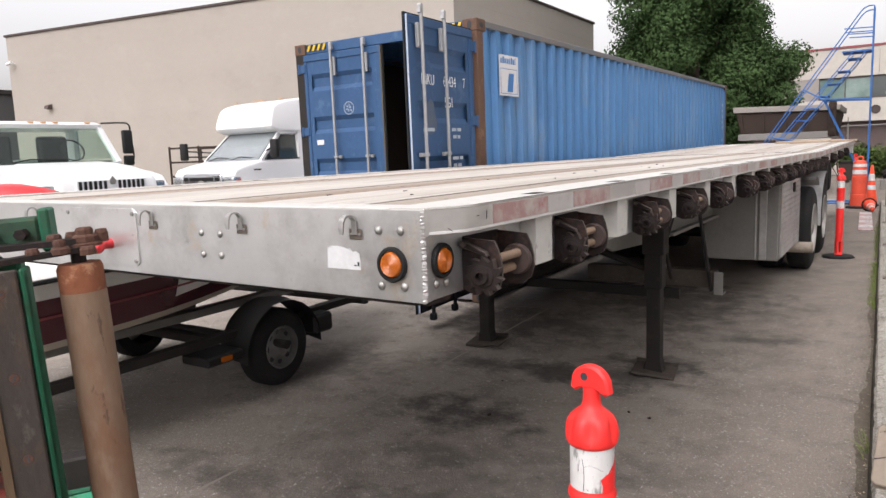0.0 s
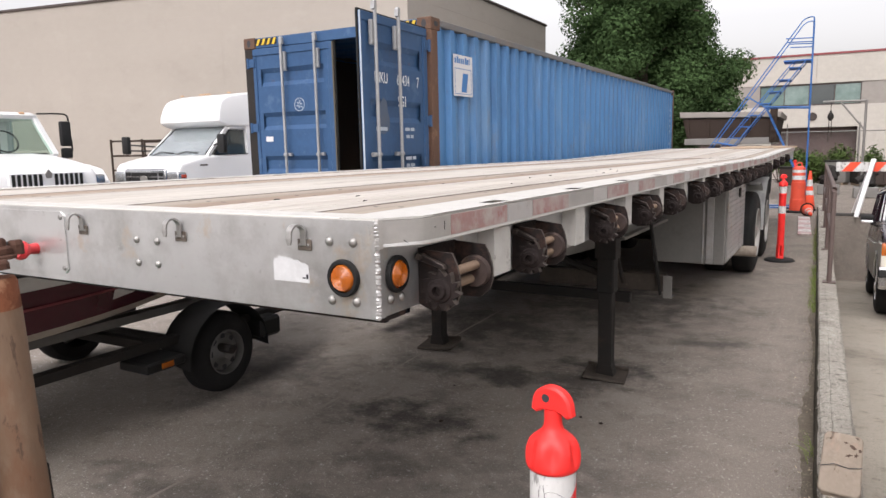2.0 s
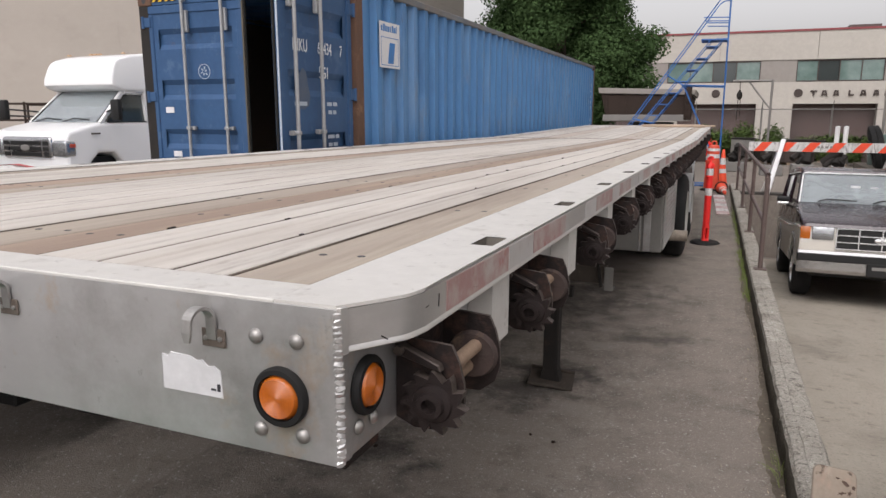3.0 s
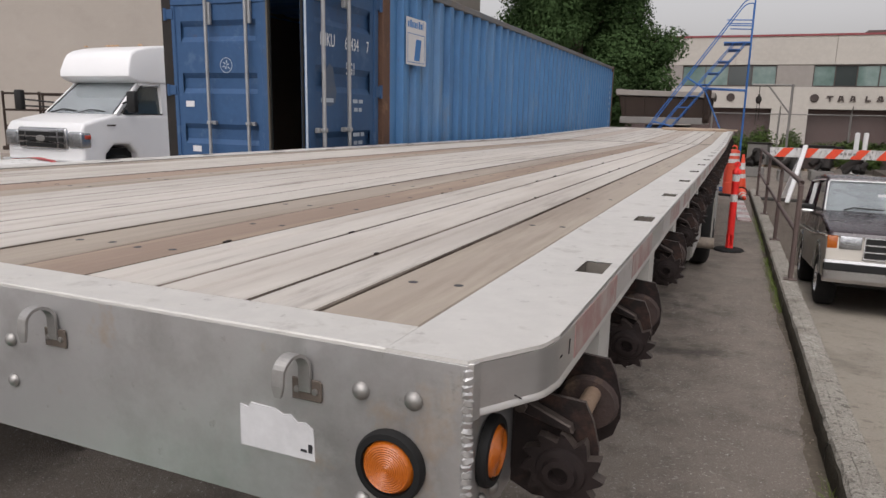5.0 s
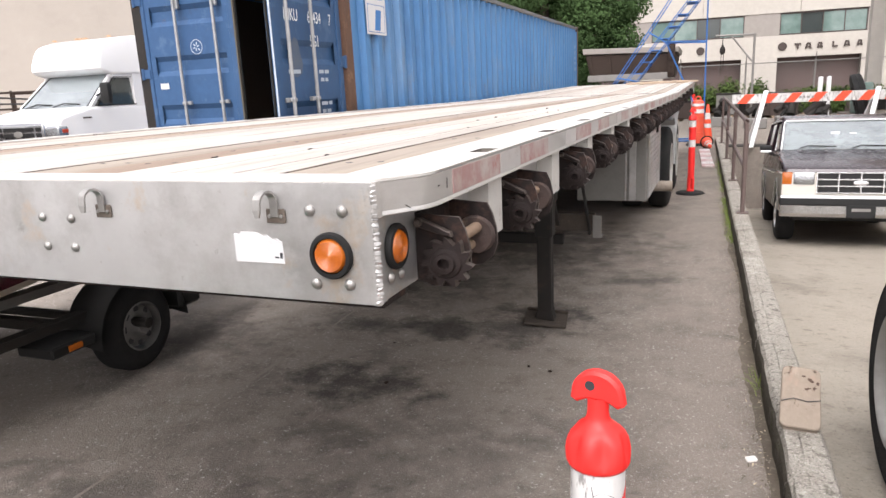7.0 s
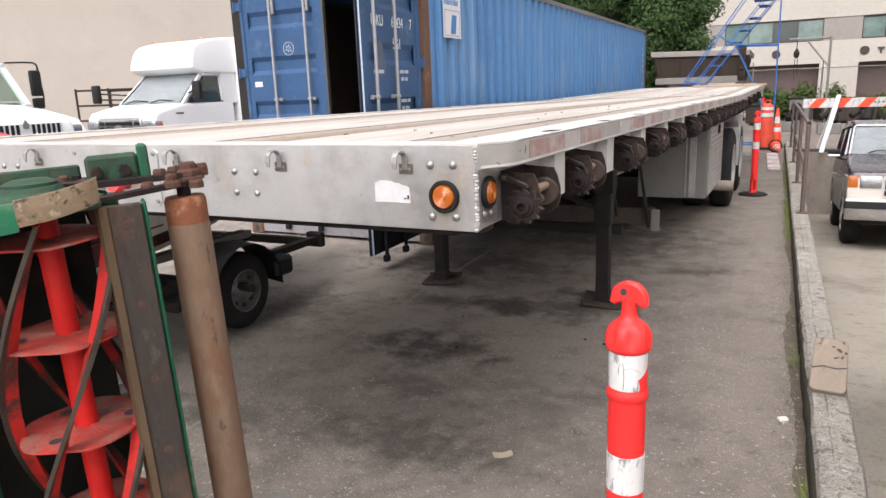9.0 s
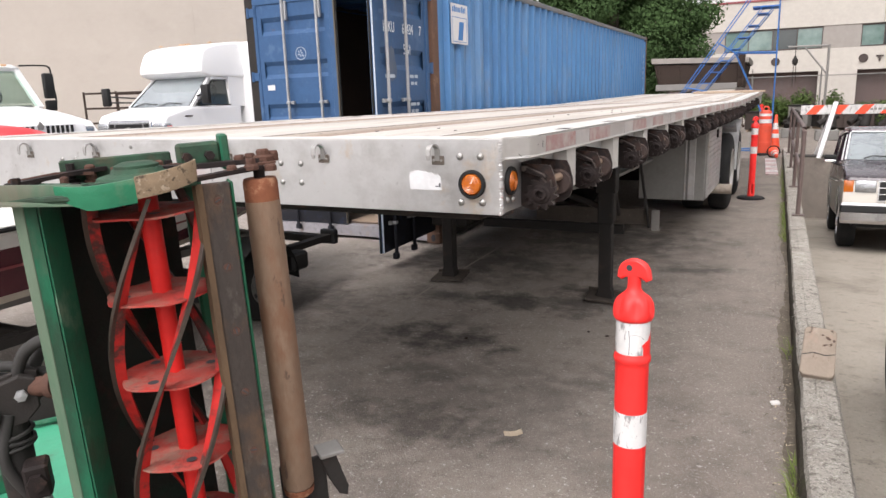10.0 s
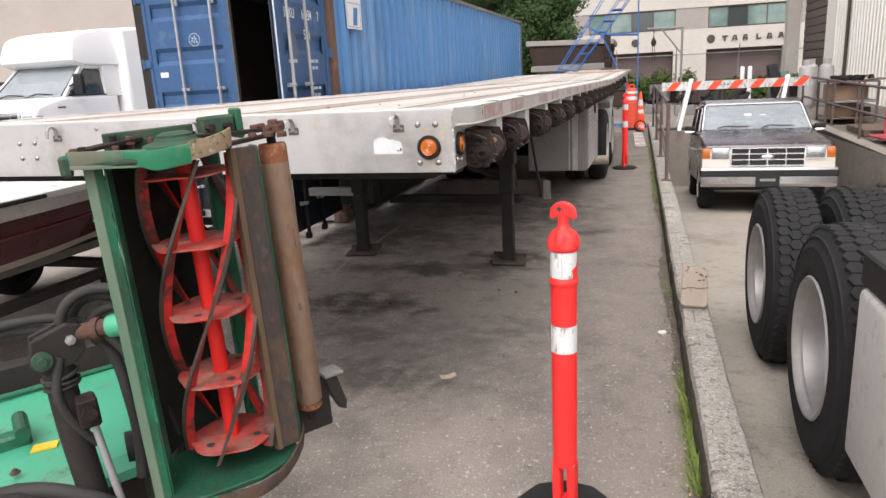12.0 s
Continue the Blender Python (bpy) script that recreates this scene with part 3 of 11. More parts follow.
M["blade_steel"] = mat("blade_steel", (0.085, 0.068, 0.056), (0.045, 0.036, 0.030), rough=0.5, metal=0.6, big=10, fine=60, bump=0.2, stain=[((0.14, 0.07, 0.04), 8, 0.58, 0.72, 0.6)])
M["bar_steel"] = mat("bar_steel", (0.050, 0.040, 0.034), (0.020, 0.017, 0.015), rough=0.72, metal=0.0, big=5, fine=60, mixed=0.9, bump=0.4, bscale=90, spec=0.25, stretch=(1, 1, 0.5), stain=[((0.11, 0.062, 0.034), 7, 0.50, 0.64, 0.6), ((0.12, 0.105, 0.09), 20, 0.58, 0.68, 0.5), ((0.015, 0.012, 0.011), 11, 0.58, 0.68, 0.6)])
M["roller_rust"] = mat("roller_rust", (0.215, 0.145, 0.098), (0.130, 0.080, 0.054), rough=0.72, metal=0.1, big=2.4, fine=70, mixed=0.9, bump=0.4, bscale=120, bdist=0.003, spec=0.35, stretch=(1, 1, 0.35), stain=[((0.17, 0.075, 0.038), 6, 0.49, 0.62, 0.6), ((0.27, 0.205, 0.15), 14, 0.56, 0.68, 0.5), ((0.065, 0.040, 0.030), 30, 0.58, 0.64, 0.7)])
M["bar_rust"] = mat("bar_rust", (0.105, 0.067, 0.038), (0.050, 0.034, 0.023), rough=0.85, big=9, fine=60, mixed=0.8, bump=0.4, stretch=(1, 1, 0.3), spec=0.2, stain=[((0.045, 0.033, 0.026), 14, 0.56, 0.68, 0.6)])
# painted shade inside the stake pockets; also the dirt of the deck seam
M["pocket_shade_grime"] = mat("pocket_shade_grime", (0.16, 0.145, 0.125), (0.08, 0.07, 0.06), rough=0.8, big=8, fine=40, mixed=0.8, bump=0.3, spec=0.2)
M["hook_plate"] = mat("hook_plate", (0.13, 0.105, 0.085), (0.07, 0.055, 0.045), rough=0.65, metal=0.3, big=20, fine=90, bump=0.2, stain=[((0.25, 0.23, 0.21), 30, 0.55, 0.68, 0.6)])
M["pad_steel"] = mat("pad_steel", (0.085, 0.070, 0.058), (0.045, 0.037, 0.031), rough=0.85, big=9, fine=50, mixed=0.8, bump=0.4, spec=0.2, stain=[((0.15, 0.125, 0.10), 16, 0.58, 0.70, 0.6)])
M["nut_rust"] = mat("nut_rust", (0.095, 0.048, 0.034), (0.055, 0.032, 0.026), rough=0.85, big=18, fine=80, mixed=0.8, bump=0.5, spec=0.2)
M["roller_cap"] = mat("roller_cap", (0.20, 0.075, 0.038), (0.12, 0.045, 0.027), rough=0.9, big=12, fine=80, mixed=0.8, bump=0.5, spec=0.2, stain=[((0.36, 0.20, 0.12), 22, 0.56, 0.66, 0.7), ((0.055, 0.03, 0.022), 15, 0.60, 0.70, 0.6)])
M["dirty_green"] = mat("dirty_green", (0.030, 0.075, 0.045), (0.028, 0.032, 0.024), rough=0.8, big=9, fine=50, mixed=0.5, bump=0.5, spec=0.25, stain=[((0.085, 0.065, 0.042), 14, 0.52, 0.66, 0.7), ((0.02, 0.12, 0.06), 5, 0.56, 0.68, 0.6)])
M["worn_tan"] = mat("worn_tan", (0.27, 0.20, 0.13), (0.17, 0.125, 0.085), rough=0.9, big=12, fine=70, mixed=0.8, bump=0.8, bscale=120, bdist=0.004, spec=0.2, stain=[((0.42, 0.35, 0.26), 60, 0.55, 0.62, 0.7), ((0.045, 0.035, 0.027), 75, 0.56, 0.62, 0.8)])
# grimy tone made near black so that it carries the recess shade
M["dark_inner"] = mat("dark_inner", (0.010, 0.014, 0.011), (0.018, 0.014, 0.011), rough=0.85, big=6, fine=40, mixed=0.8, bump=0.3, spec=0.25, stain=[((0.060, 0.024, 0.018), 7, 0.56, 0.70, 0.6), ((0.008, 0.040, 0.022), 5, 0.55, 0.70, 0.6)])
M["bumper_chrome"] = mat("bumper_chrome", (0.62, 0.62, 0.62), (0.50, 0.50, 0.50), rough=0.16, metal=0.9, bump=0.03, rough_var=0.06)
M["hose"] = mat("hose", (0.026, 0.025, 0.024), (0.042, 0.039, 0.036), rough=0.7, big=6, fine=50, bump=0.2, spec=0.25)
M["bronco_dark"] = mat("bronco_dark", (0.024, 0.012, 0.017), (0.018, 0.010, 0.013), rough=0.26, big=1, fine=9, bump=0.0, coat=0.3, spec=0.35, grain=0.08)
M["bronco_tan"] = mat("bronco_tan", (0.43, 0.40, 0.345), (0.39, 0.36, 0.312), rough=0.35, big=1, fine=9, bump=0.0, coat=0.2, grain=0.08)
M["chrome"] = mat("chrome", (0.80, 0.80, 0.80), rough=0.24, metal=0.85, bump=0.03, rough_var=0.06)
M["rim_alu"] = mat("rim_alu", (0.40, 0.39, 0.37), (0.31, 0.30, 0.285), rough=0.42, metal=0.6, big=3, fine=30, bump=0.05, stain=[((0.24, 0.225, 0.20), 4, 0.52, 0.74, 0.6)])
M["headlight"] = mat("headlight", (0.46, 0.47, 0.48), (0.20, 0.21, 0.22), rough=0.10, metal=0.85, big=14, fine=80, mixed=0.9, bump=0.5, bscale=60, coat=0.6)
M["glass"] = glass_mat("glass")
M["glass_tint"] = glass_mat("glass_tint", (0.62, 0.78, 0.70))
M["glass_dark"] = mat("glass_dark", (0.035, 0.045, 0.045), rough=0.04, bump=0.0, coat=0.5, rough_var=0.02, spec=0.8)
M["glass_green"] = mat("glass_green", (0.10, 0.155, 0.14), (0.20, 0.27, 0.25), rough=0.05, big=0.9, fine=3, bump=0.0, coat=0.4, rough_var=0.02, spec=0.8)
# pale base colour stands for reflected sky on slightly dusty glass
M["glass_dusty_glare"] = mat("glass_dusty_glare", (0.52, 0.57, 0.59), (0.27, 0.30, 0.31), rough=0.06, big=1.1, fine=9, mixed=0.9, bump=0.0, coat=0.3, rough_var=0.04, trans=0.62, spec=0.9)
M["lamp_dull"] = mat("lamp_dull", (0.50, 0.30, 0.16), (0.42, 0.24, 0.12), rough=0.3, bump=0.0)
M["rim_grey"] = mat("rim_grey", (0.19, 0.185, 0.18), (0.12, 0.118, 0.115), rough=0.5, metal=0.4, big=6, fine=30, bump=0.1)
M["joint"] = mat("joint", (0.30, 0.262, 0.226), (0.20, 0.172, 0.148), rough=0.95, big=2.2, fine=30, mixed=0.9, bump=0.4)
M["dash"] = mat("dash", (0.05, 0.048, 0.048), rough=0.8, bump=0.1)
M["boat_white"] = mat("boat_white", (0.70, 0.69, 0.67), (0.60, 0.59, 0.56), rough=0.3, big=1, fine=12, bump=0.0, coat=0.3)
M["boat_maroon"] = mat("boat_maroon", (0.075, 0.009, 0.018), (0.05, 0.008, 0.014), rough=0.12, big=2, fine=12, bump=0.0, coat=0.5)
M["boat_beige"] = mat("boat_beige", (0.42, 0.37, 0.30), rough=0.45, bump=0.02)
M["ladder_blue"] = mat("ladder_blue", (0.036, 0.135, 0.38), (0.028, 0.105, 0.30), rough=0.5, big=5, fine=30, bump=0.1, spec=0.3)
M["rail_brown"] = mat("rail_brown", (0.13, 0.095, 0.085), (0.095, 0.065, 0.06), rough=0.6, metal=0.3, big=6, fine=40, bump=0.15)
M["rust_brown"] = mat("rust_brown", (0.045, 0.032, 0.026), (0.030, 0.023, 0.020), rough=0.85, big=2.5, fine=25, mixed=0.7, bump=0.3, spec=0.12, stain=[((0.11, 0.085, 0.068), 3, 0.58, 0.75, 0.5)])
M["bark"] = mat("bark", (0.09, 0.06, 0.045), (0.06, 0.042, 0.033), rough=0.95, big=3, fine=20, bump=0.8, bscale=14, bdist=0.04, stretch=(1, 1, 0.2))
M["leaf"] = mat("leaf", (0.050, 0.088, 0.030), (0.020, 0.040, 0.015), rough=0.85, big=0.35, fine=2.2, mixed=0.8, bump=0.0, spec=0.1)
M["bush_leaf"] = mat("bush_leaf", (0.075, 0.112, 0.030), (0.035, 0.062, 0.018), rough=0.8, big=0.8, fine=3, mixed=0.8, bump=0.0, spec=0.15)
M["grass"] = mat("grass", (0.15, 0.23, 0.035), (0.19, 0.20, 0.07), rough=0.7, big=5, fine=20, bump=0.0)
M["block_wood"] = mat("block_wood", (0.36, 0.275, 0.20), (0.27, 0.20, 0.145), rough=0.9, big=4, fine=30, mixed=0.7, bump=0.4, stretch=(1, 0.3, 1), stain=[((0.07, 0.045, 0.035), 7, 0.60, 0.70, 0.7)])
M["cart_teal"] = mat("cart_teal", (0.03, 0.26, 0.34), (0.025, 0.20, 0.27), rough=0.5, big=3, fine=20, bump=0.05)
M["mat_red"] = mat("mat_red", (0.42, 0.06, 0.06), (0.32, 0.045, 0.045), rough=0.8, big=3, fine=30, bump=0.1)
M["old_pallet"] = mat("old_pallet", (0.16, 0.12, 0.09), (0.10, 0.08, 0.065), rough=0.95, big=4, fine=30, mixed=0.7, bump=0.3, spec=0.15)
M["white_chip"] = mat("white_chip", (0.74, 0.72, 0.69), rough=0.8)
M["debris"] = mat("debris", (0.22, 0.19, 0.155), (0.13, 0.115, 0.10), rough=0.95, big=10, fine=60, random=0.4)
M["cardboard"] = mat("cardboard", (0.25, 0.165, 0.105), (0.20, 0.13, 0.082), rough=0.85, big=2, fine=20)
M["tank_white"] = mat("tank_white", (0.38, 0.372, 0.36), (0.31, 0.303, 0.29), rough=0.5, stain=[((0.4, 0.36, 0.31), 5, 0.6, 0.75, 0.5)])


# ---- ground, kerb wall, ramp, buildings ----
def ground_z(x, y):
    """The yard's gentle fall towards the gutter beside the kerb wall."""
    left = 0.012 + 0.036 * min(max(-0.5 - x, 0.0), 1.6) + 0.006 * min(max(-2.1 - x, 0.0), 12.0)
    right = 0.022 * min(max(x + 0.5, 0.0), 1.3)
    return left + right + 0.011 * min(max(y - 3.5, 0.0), 7.0) * (1.0 if x > -3 else 0.6)


RAMP_X0, RAMP_X1, RAMP_Y1 = 1.005, 4.25, 15.6


def ramp_z(y):
    if y < 3.0:
        return min(0.05, -0.055 - 0.050 * (y - 0.6))
    return -0.175 - 0.0845 * (y - 3.0)


def build_ground():
    xs = [-400, -150, -70, -40, -28, -20, -15, -12, -10] + [-9 + 0.4 * i for i in range(24)] + [0.62, 0.78, 0.86]
    xs2 = [4.3, 5, 6, 8, 11, 15, 22, 40, 90, 200, 400]
    ys = [-200, -80, -40, -20, -12, -8, -5] + [-4 + 0.4 * i for i in range(52)] + [17.2, 18.5, 20, 22, 25, 30, 38, 48, 60, 90, 160, 400]
    bm = bm_new()
    full = xs + [1.0, 1.01, 2.2, 3.4, 4.24, 4.25] + xs2

    def height(x, y):
        inside = 1.005 < x < 4.245 and y < RAMP_Y1
        g = ground_z(x, y)
        if inside:
            return ramp_z(y)
        return g
    ys = sorted(set([round(v, 3) for v in ys] + [RAMP_Y1 - 0.001, RAMP_Y1 + 0.001]))
    grid_surface(bm, [[(x, y, height(x, y)) for y in ys] for x in full])
    tagged(part("ground", bm, M["asphalt"]), "worn dark grey asphalt yard with oil stains", "ground", kind="structure")
    bm = bm_new()
    rx = [1.002, 1.6, 2.4, 3.2, 4.248]
    ry = [-12, -6, -3, -1.2] + [-0.8 + 0.8 * i for i in range(21)]
    grid_surface(bm, [[(x, min(y, RAMP_Y1), ramp_z(min(y, RAMP_Y1)) + 0.006) for y in ry] for x in rx])
    tagged(part("ramp_slab", bm, M["ramp_concrete"]), "pale stained concrete ramp sloping down to the dock", "ramp", kind="structure")


build_ground()


def build_kerb():
    top = thing("kerb_wall", pose(0, 0, 0), "weathered rough concrete kerb wall beside the yard", "kerb", kind="structure")
    y, k = -6.0, 0
    rng = random.Random(5)
    while y < RAMP_Y1 + 0.4:
        length = 1.52
        bm = bm_new()
        n = 14
        rows, yardside = [], []
        for i in range(n + 1):
            yy = y + 0.004 + (length - 0.008) * i / n
            zt = 0.205 + 0.006 * min(max(yy - 3, 0), 8) * 0.9
            j1, j2, j3 = (rng.uniform(-0.0045, 0.0045) for _ in range(3))
            rows.append([(0.834, yy, -0.2), (0.834 + j1, yy, zt - 0.03 + j2), (0.845 + j2, yy, zt - 0.006 + j1), (0.875, yy, zt + j3 * 0.4), (0.894, yy, zt + j3 * 0.3), (0.897 + j1, yy, zt - (0.005 + j2 if yy > 1.3 else 0.0)), (0.901 + j1, yy, zt - 0.001), (0.94, yy, zt + j1 * 0.4),
                         (0.985 + j3, yy, zt - 0.008 + j2), (1.0 + j2, yy, zt - 0.035 + j1), (1.004, yy, ramp_z(yy) - 0.3)])
            yardside.append([(0.824 + j1 * 0.5, yy, -0.2), (0.822 + j1 + j2 * 0.6, yy, zt * 0.5), (0.824 + j1, yy, zt - 0.045 + j2 + j3), (0.836 + j1, yy, zt - 0.030 + j2 + j3), (0.842, yy, zt - 0.06)])
        vs = grid_surface(bm, rows)
        bm.faces.new([v for v in vs[0]])
        bm.faces.new([v for v in vs[-1]][::-1])
        sec = part("kerb_section", bm, M["kerb"], top)
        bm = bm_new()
        grid_surface(bm, yardside)
        part("damp_face", bm, M["kerb_face_tone"], sec, "darker yard-side face of the kerb", smooth=True)
        y += length
        k += 1


build_kerb()


def build_gutter():
    # damp dirt packed along the foot of the kerb wall
    rng = random.Random(31)
    bm = bm_new()
    rows, y, drift = [], -5.5, 0.3
    while y < 15.5:
        drift = min(max(drift + rng.gauss(0, 0.045), 0.0), 1.0)
        w = 0.020 + 0.085 * drift ** 1.5 + rng.uniform(0, 0.003)
        rows.append([(0.826 - w, y, ground_z(0.8, y) + 0.004), (0.826 - w * 0.4, y, ground_z(0.8, y) + 0.007), (0.834, y, ground_z(0.8, y) + 0.006)])
        y += rng.uniform(0.02, 0.045)
    grid_surface(bm, rows)
    tagged(part("gutter_dirt", bm, M["gutter_dirt"]), "dark damp dirt along the foot of the kerb", "dirt", kind="stuff")


build_gutter()


def dock_z(y):
    return 0.090 + 0.0220 * (y - 9.0)


def build_dock():
    # retaining walls of the sunken ramp and the dock slab beside it
    bm = bm_new()
    prism(bm, [(-1.0, -1.6), (15.9, -1.6), (15.9, 0.250), (9.0, 0.098), (4.0, 0.02), (-1.0, 0.0)], RAMP_X1, RAMP_X1 + 0.25, plane="yz", bevel=0.015)
    wall = part("wall_dock", bm, M["dock_concrete"])
    tagged(wall, "dark stained concrete retaining wall along the dock ramp", "wall", kind="structure")
    bm = bm_new()
    prism(bm, [(3.0, 0.012), (4.0, 0.024), (9.0, 0.102), (15.9, 0.254), (15.9, 0.262), (9.0, 0.110), (4.0, 0.032), (3.0, 0.020)], RAMP_X1 + 0.004, RAMP_X1 + 0.246, plane="yz")
    part("wall_cap", bm, M["ramp_concrete"], wall, "paler top of the wall")
    bm = bm_new()
    box(bm, 0.84, RAMP_X1 + 0.25, RAMP_Y1, RAMP_Y1 + 0.3, -1.4, 0.16, 0.01)
    tagged(part("wall_ramp_end", bm, M["dock_concrete"]), "concrete end wall of the dock ramp", "wall", kind="structure")
    bm = bm_new()
    prism(bm, [(-1.0, -0.3), (24.0, -0.3), (24.0, 0.42), (15.9, 0.242), (9.0, 0.090), (4.0, 0.012), (-1.0, -0.008)], RAMP_X1 + 0.25, 9.0, plane="yz")
    tagged(part("dock_slab", bm, M["dock_floor"]), "raised concrete walkway beside the metal building", "walkway", kind="structure")


build_dock()


def block_wall(name, a, b, h, thick, courses, length, mat_, label, kind="structure"):
    """A wall of tall painted panels from a to b in the plan, as separate panels with open joints."""
    a, b = Vector((*a, 0)), Vector((*b, 0))
    d = (b - a)
    total = d.length
    ang = math.degrees(math.atan2(d.y, d.x))
    top = thing(name, pose(a.x, a.y, 0, 0, 0, ang), label, "wall", kind=kind)
    n = max(1, round(total / length))
    for i in range(n):
        for j in range(courses):
            bm = bm_new()
            x0, x1 = total * i / n, total * (i + 1) / n
            box(bm, x0 + 0.0006, x1 - 0.0006, 0, thick, h * j / courses + 0.0005 - (0.5 if j == 0 else 0), h * (j + 1) / courses - 0.0005, 0.0012)
            part("panel", bm, mat_, top)
    bm = bm_new()
    box(bm, 0, total, 0.006, thick - 0.01, -0.5, h - 0.01)
    part("core", bm, mat_, top)
    return top, total


def build_left_building():
    H = 7.0
    w, c, e = (-29.9, 14.0), (-10.25, 17.2), (-10.15, 28.9)
    south, ls = block_wall("wall_south", w, c, H, 0.25, 9, 6.5, M["beige_wall"], "large plain beige painted block wall of a warehouse")
    east, le = block_wall("wall_east", c, e, H, 0.25, 9, 6.0, M["beige_wall"], "beige painted warehouse side wall")
    for par, total in ((south, ls), (east, le)):
        bm = bm_new()
        box(bm, -0.06, total + 0.06, -0.05, 0.30, H, H + 0.09, 0.01)
        part("coping", bm, M["dark_trim"], par, "dark brown metal coping along the roof edge")
    bm = bm_new()
    prism(bm, [(-29.8, 14.3), (-10.4, 17.5), (-10.35, 28.9), (-33, 31)], H - 0.4, H - 0.2)
    tagged(part("roof_flat", bm, M["taupe_band"]), "flat roof of the beige warehouse", "roof", kind="structure")
    # small wall lamp and camera bracket on the south wall
    d = (Vector((*c, 0)) - Vector((*w, 0))).normalized()
    nrm = Vector((d.y, -d.x, 0))
    ang = math.degrees(math.atan2(d.y, d.x))
    p = Vector((*w, 0)) + d * 2.2
    lamp = thing("wall_lamp", pose(p.x, p.y, 4.05, 0, 0, ang), "small dark wall lamp on the beige warehouse wall", "lamp")
    bm = bm_new()
    box(bm, -0.08, 0.08, -0.03, 0.0, -0.10, 0.12, 0.01)
    part("back_plate", bm, M["brown_metal"], lamp)
    bm = bm_new()
    prism(bm, [(0, 0.12), (-0.20, 0.06), (-0.24, -0.06), (-0.02, -0.10)], -0.11, 0.11, plane="yz", bevel=0.01)
    part("hood", bm, M["brown_metal"], lamp)
    p2 = Vector((*w, 0)) + d * 0.35
    cam_ = thing("security_camera", pose(p2.x, p2.y, 5.9, 0, 0, ang), "white bullet camera on a wall bracket", "camera")
    bm = bm_new()
    cyl(bm, (0, 0, 0), (0, -0.18, 0.02), 0.03)
    part("bracket", bm, M["white_paint"], cam_)
    bm = bm_new()
    cyl(bm, (-0.18, -0.2, -0.01), (0.12, -0.2, 0.05), 0.06, seg=12)
    part("camera_body", bm, M["white_paint"], cam_)


build_left_building()


def build_far_building():
    Y, top_z = 57.0, 8.0
    b = thing("office_building", pose(0, Y, 0), "two-storey pale concrete office building with a grey window band", "building")
    x0, x1 = -26.0, 13.6
    wins = [(-3.3, 3.3), (5.7, 11.3)]
    doors = [(-10.0, -5.2), (-2.4, 3.2), (5.65, 11.1)]
    z_band0, z_band1 = 4.42, 6.0
    z_door = 2.85
    segs = sorted({x0, x1, *[v for d in doors for v in d]})
    for a, c in zip(segs, segs[1:]):
        bm = bm_new()
        is_door = any(abs(a - d[0]) < 1e-6 for d in doors)
        box(bm, a, c, 0, 0.35, z_door if is_door else -0.5, z_band0, 0.0)
        part("lower_panel", bm, M["far_wall"], b)
    for d in doors:
        bm = bm_new()
        box(bm, d[0], d[1], 0.85, 0.90, 0.0, z_door)
        part("bay_door", bm, M["brown_metal"], b, "dark brown recessed loading door")
        bm = bm_new()
        box(bm, d[0], d[1], 0.1, 0.95, z_door - 0.02, z_door + 0.02)
        part("soffit", bm, M["taupe_band"], b)
    allw = [(-24.6, -19.4), (-16.0, -8.4)] + wins
    segs = sorted({x0, x1, *[v for d in allw for v in d]})
    for a, c in zip(segs, segs[1:]):
        if any(abs(a - d[0]) < 1e-6 for d in allw):
            continue
        bm = bm_new()
        box(bm, a, c, 0.05, 0.35, z_band0, z_band1)
        part("band_panel", bm, M["taupe_band"], b, "taupe panel between the windows")
    for wi, (a, c) in enumerate(allw):
        win = new("window")
        win.parent = b
        bm = bm_new()
        for z in (z_band0 + 0.03, z_band1 - 0.10):
            box(bm, a, c, 0.10, 0.22, z, z + 0.07)
        n = 4
        for i in range(n + 1):
            x = a + (c - a - 0.06) * i / n
            box(bm, x, x + 0.06, 0.10, 0.22, z_band0 + 0.1, z_band1 - 0.1)
        part("window_frame", bm, M["dark_trim"], win)
        for i in range(n):
            bm = bm_new()
            p, q = a + (c - a - 0.06) * i / n + 0.06, a + (c - a - 0.06) * (i + 1) / n
            box(bm, p, q, 0.17, 0.18, z_band0 + 0.1, z_band1 - 0.1)
            part("pane", bm, M["glass_dark"] if (i + wi) % 4 == 0 else M["glass_green"], win)
    for i in range(6):
        bm = bm_new()
        a, c = x0 + (x1 - x0) * i / 6, x0 + (x1 - x0) * (i + 1) / 6
        box(bm, a + 0.01, c - 0.01, 0, 0.35, z_band1, top_z, 0.01)
        part("upper_panel", bm, M["far_wall"], b)
    bm = bm_new()
    box(bm, x0 - 0.05, x1 + 0.05, -0.06, 0.4, top_z, top_z + 0.14)
    part("roof_edge", bm, M["red_trim"], b, "dull red metal roof edge")
    bm = bm_new()
    box(bm, x0, x1, 0.9, 14, -0.5, top_z - 0.1)
    part("core", bm, M["taupe_band"], b)
    bm = bm_new()
    box(bm, 9.0, 11.0, 1.2, 2.6, top_z, top_z + 0.45)
    part("roof_unit", bm, M["brown_metal"], b)
    # sign: round badges and letters
    for x in (0.3, 5.95):
        bm = bm_new()
        cyl(bm, (x, 0.0, 3.62), (x, -0.06, 3.62), 0.30, seg=24)
        lathe(bm, [(0.18, 0), (0.18, 0.03), (0.22, 0.03), (0.22, 0)], m=Matrix.Translation((x, -0.06, 3.62)) @ pose(0, 0, 0, 90), seg=20)
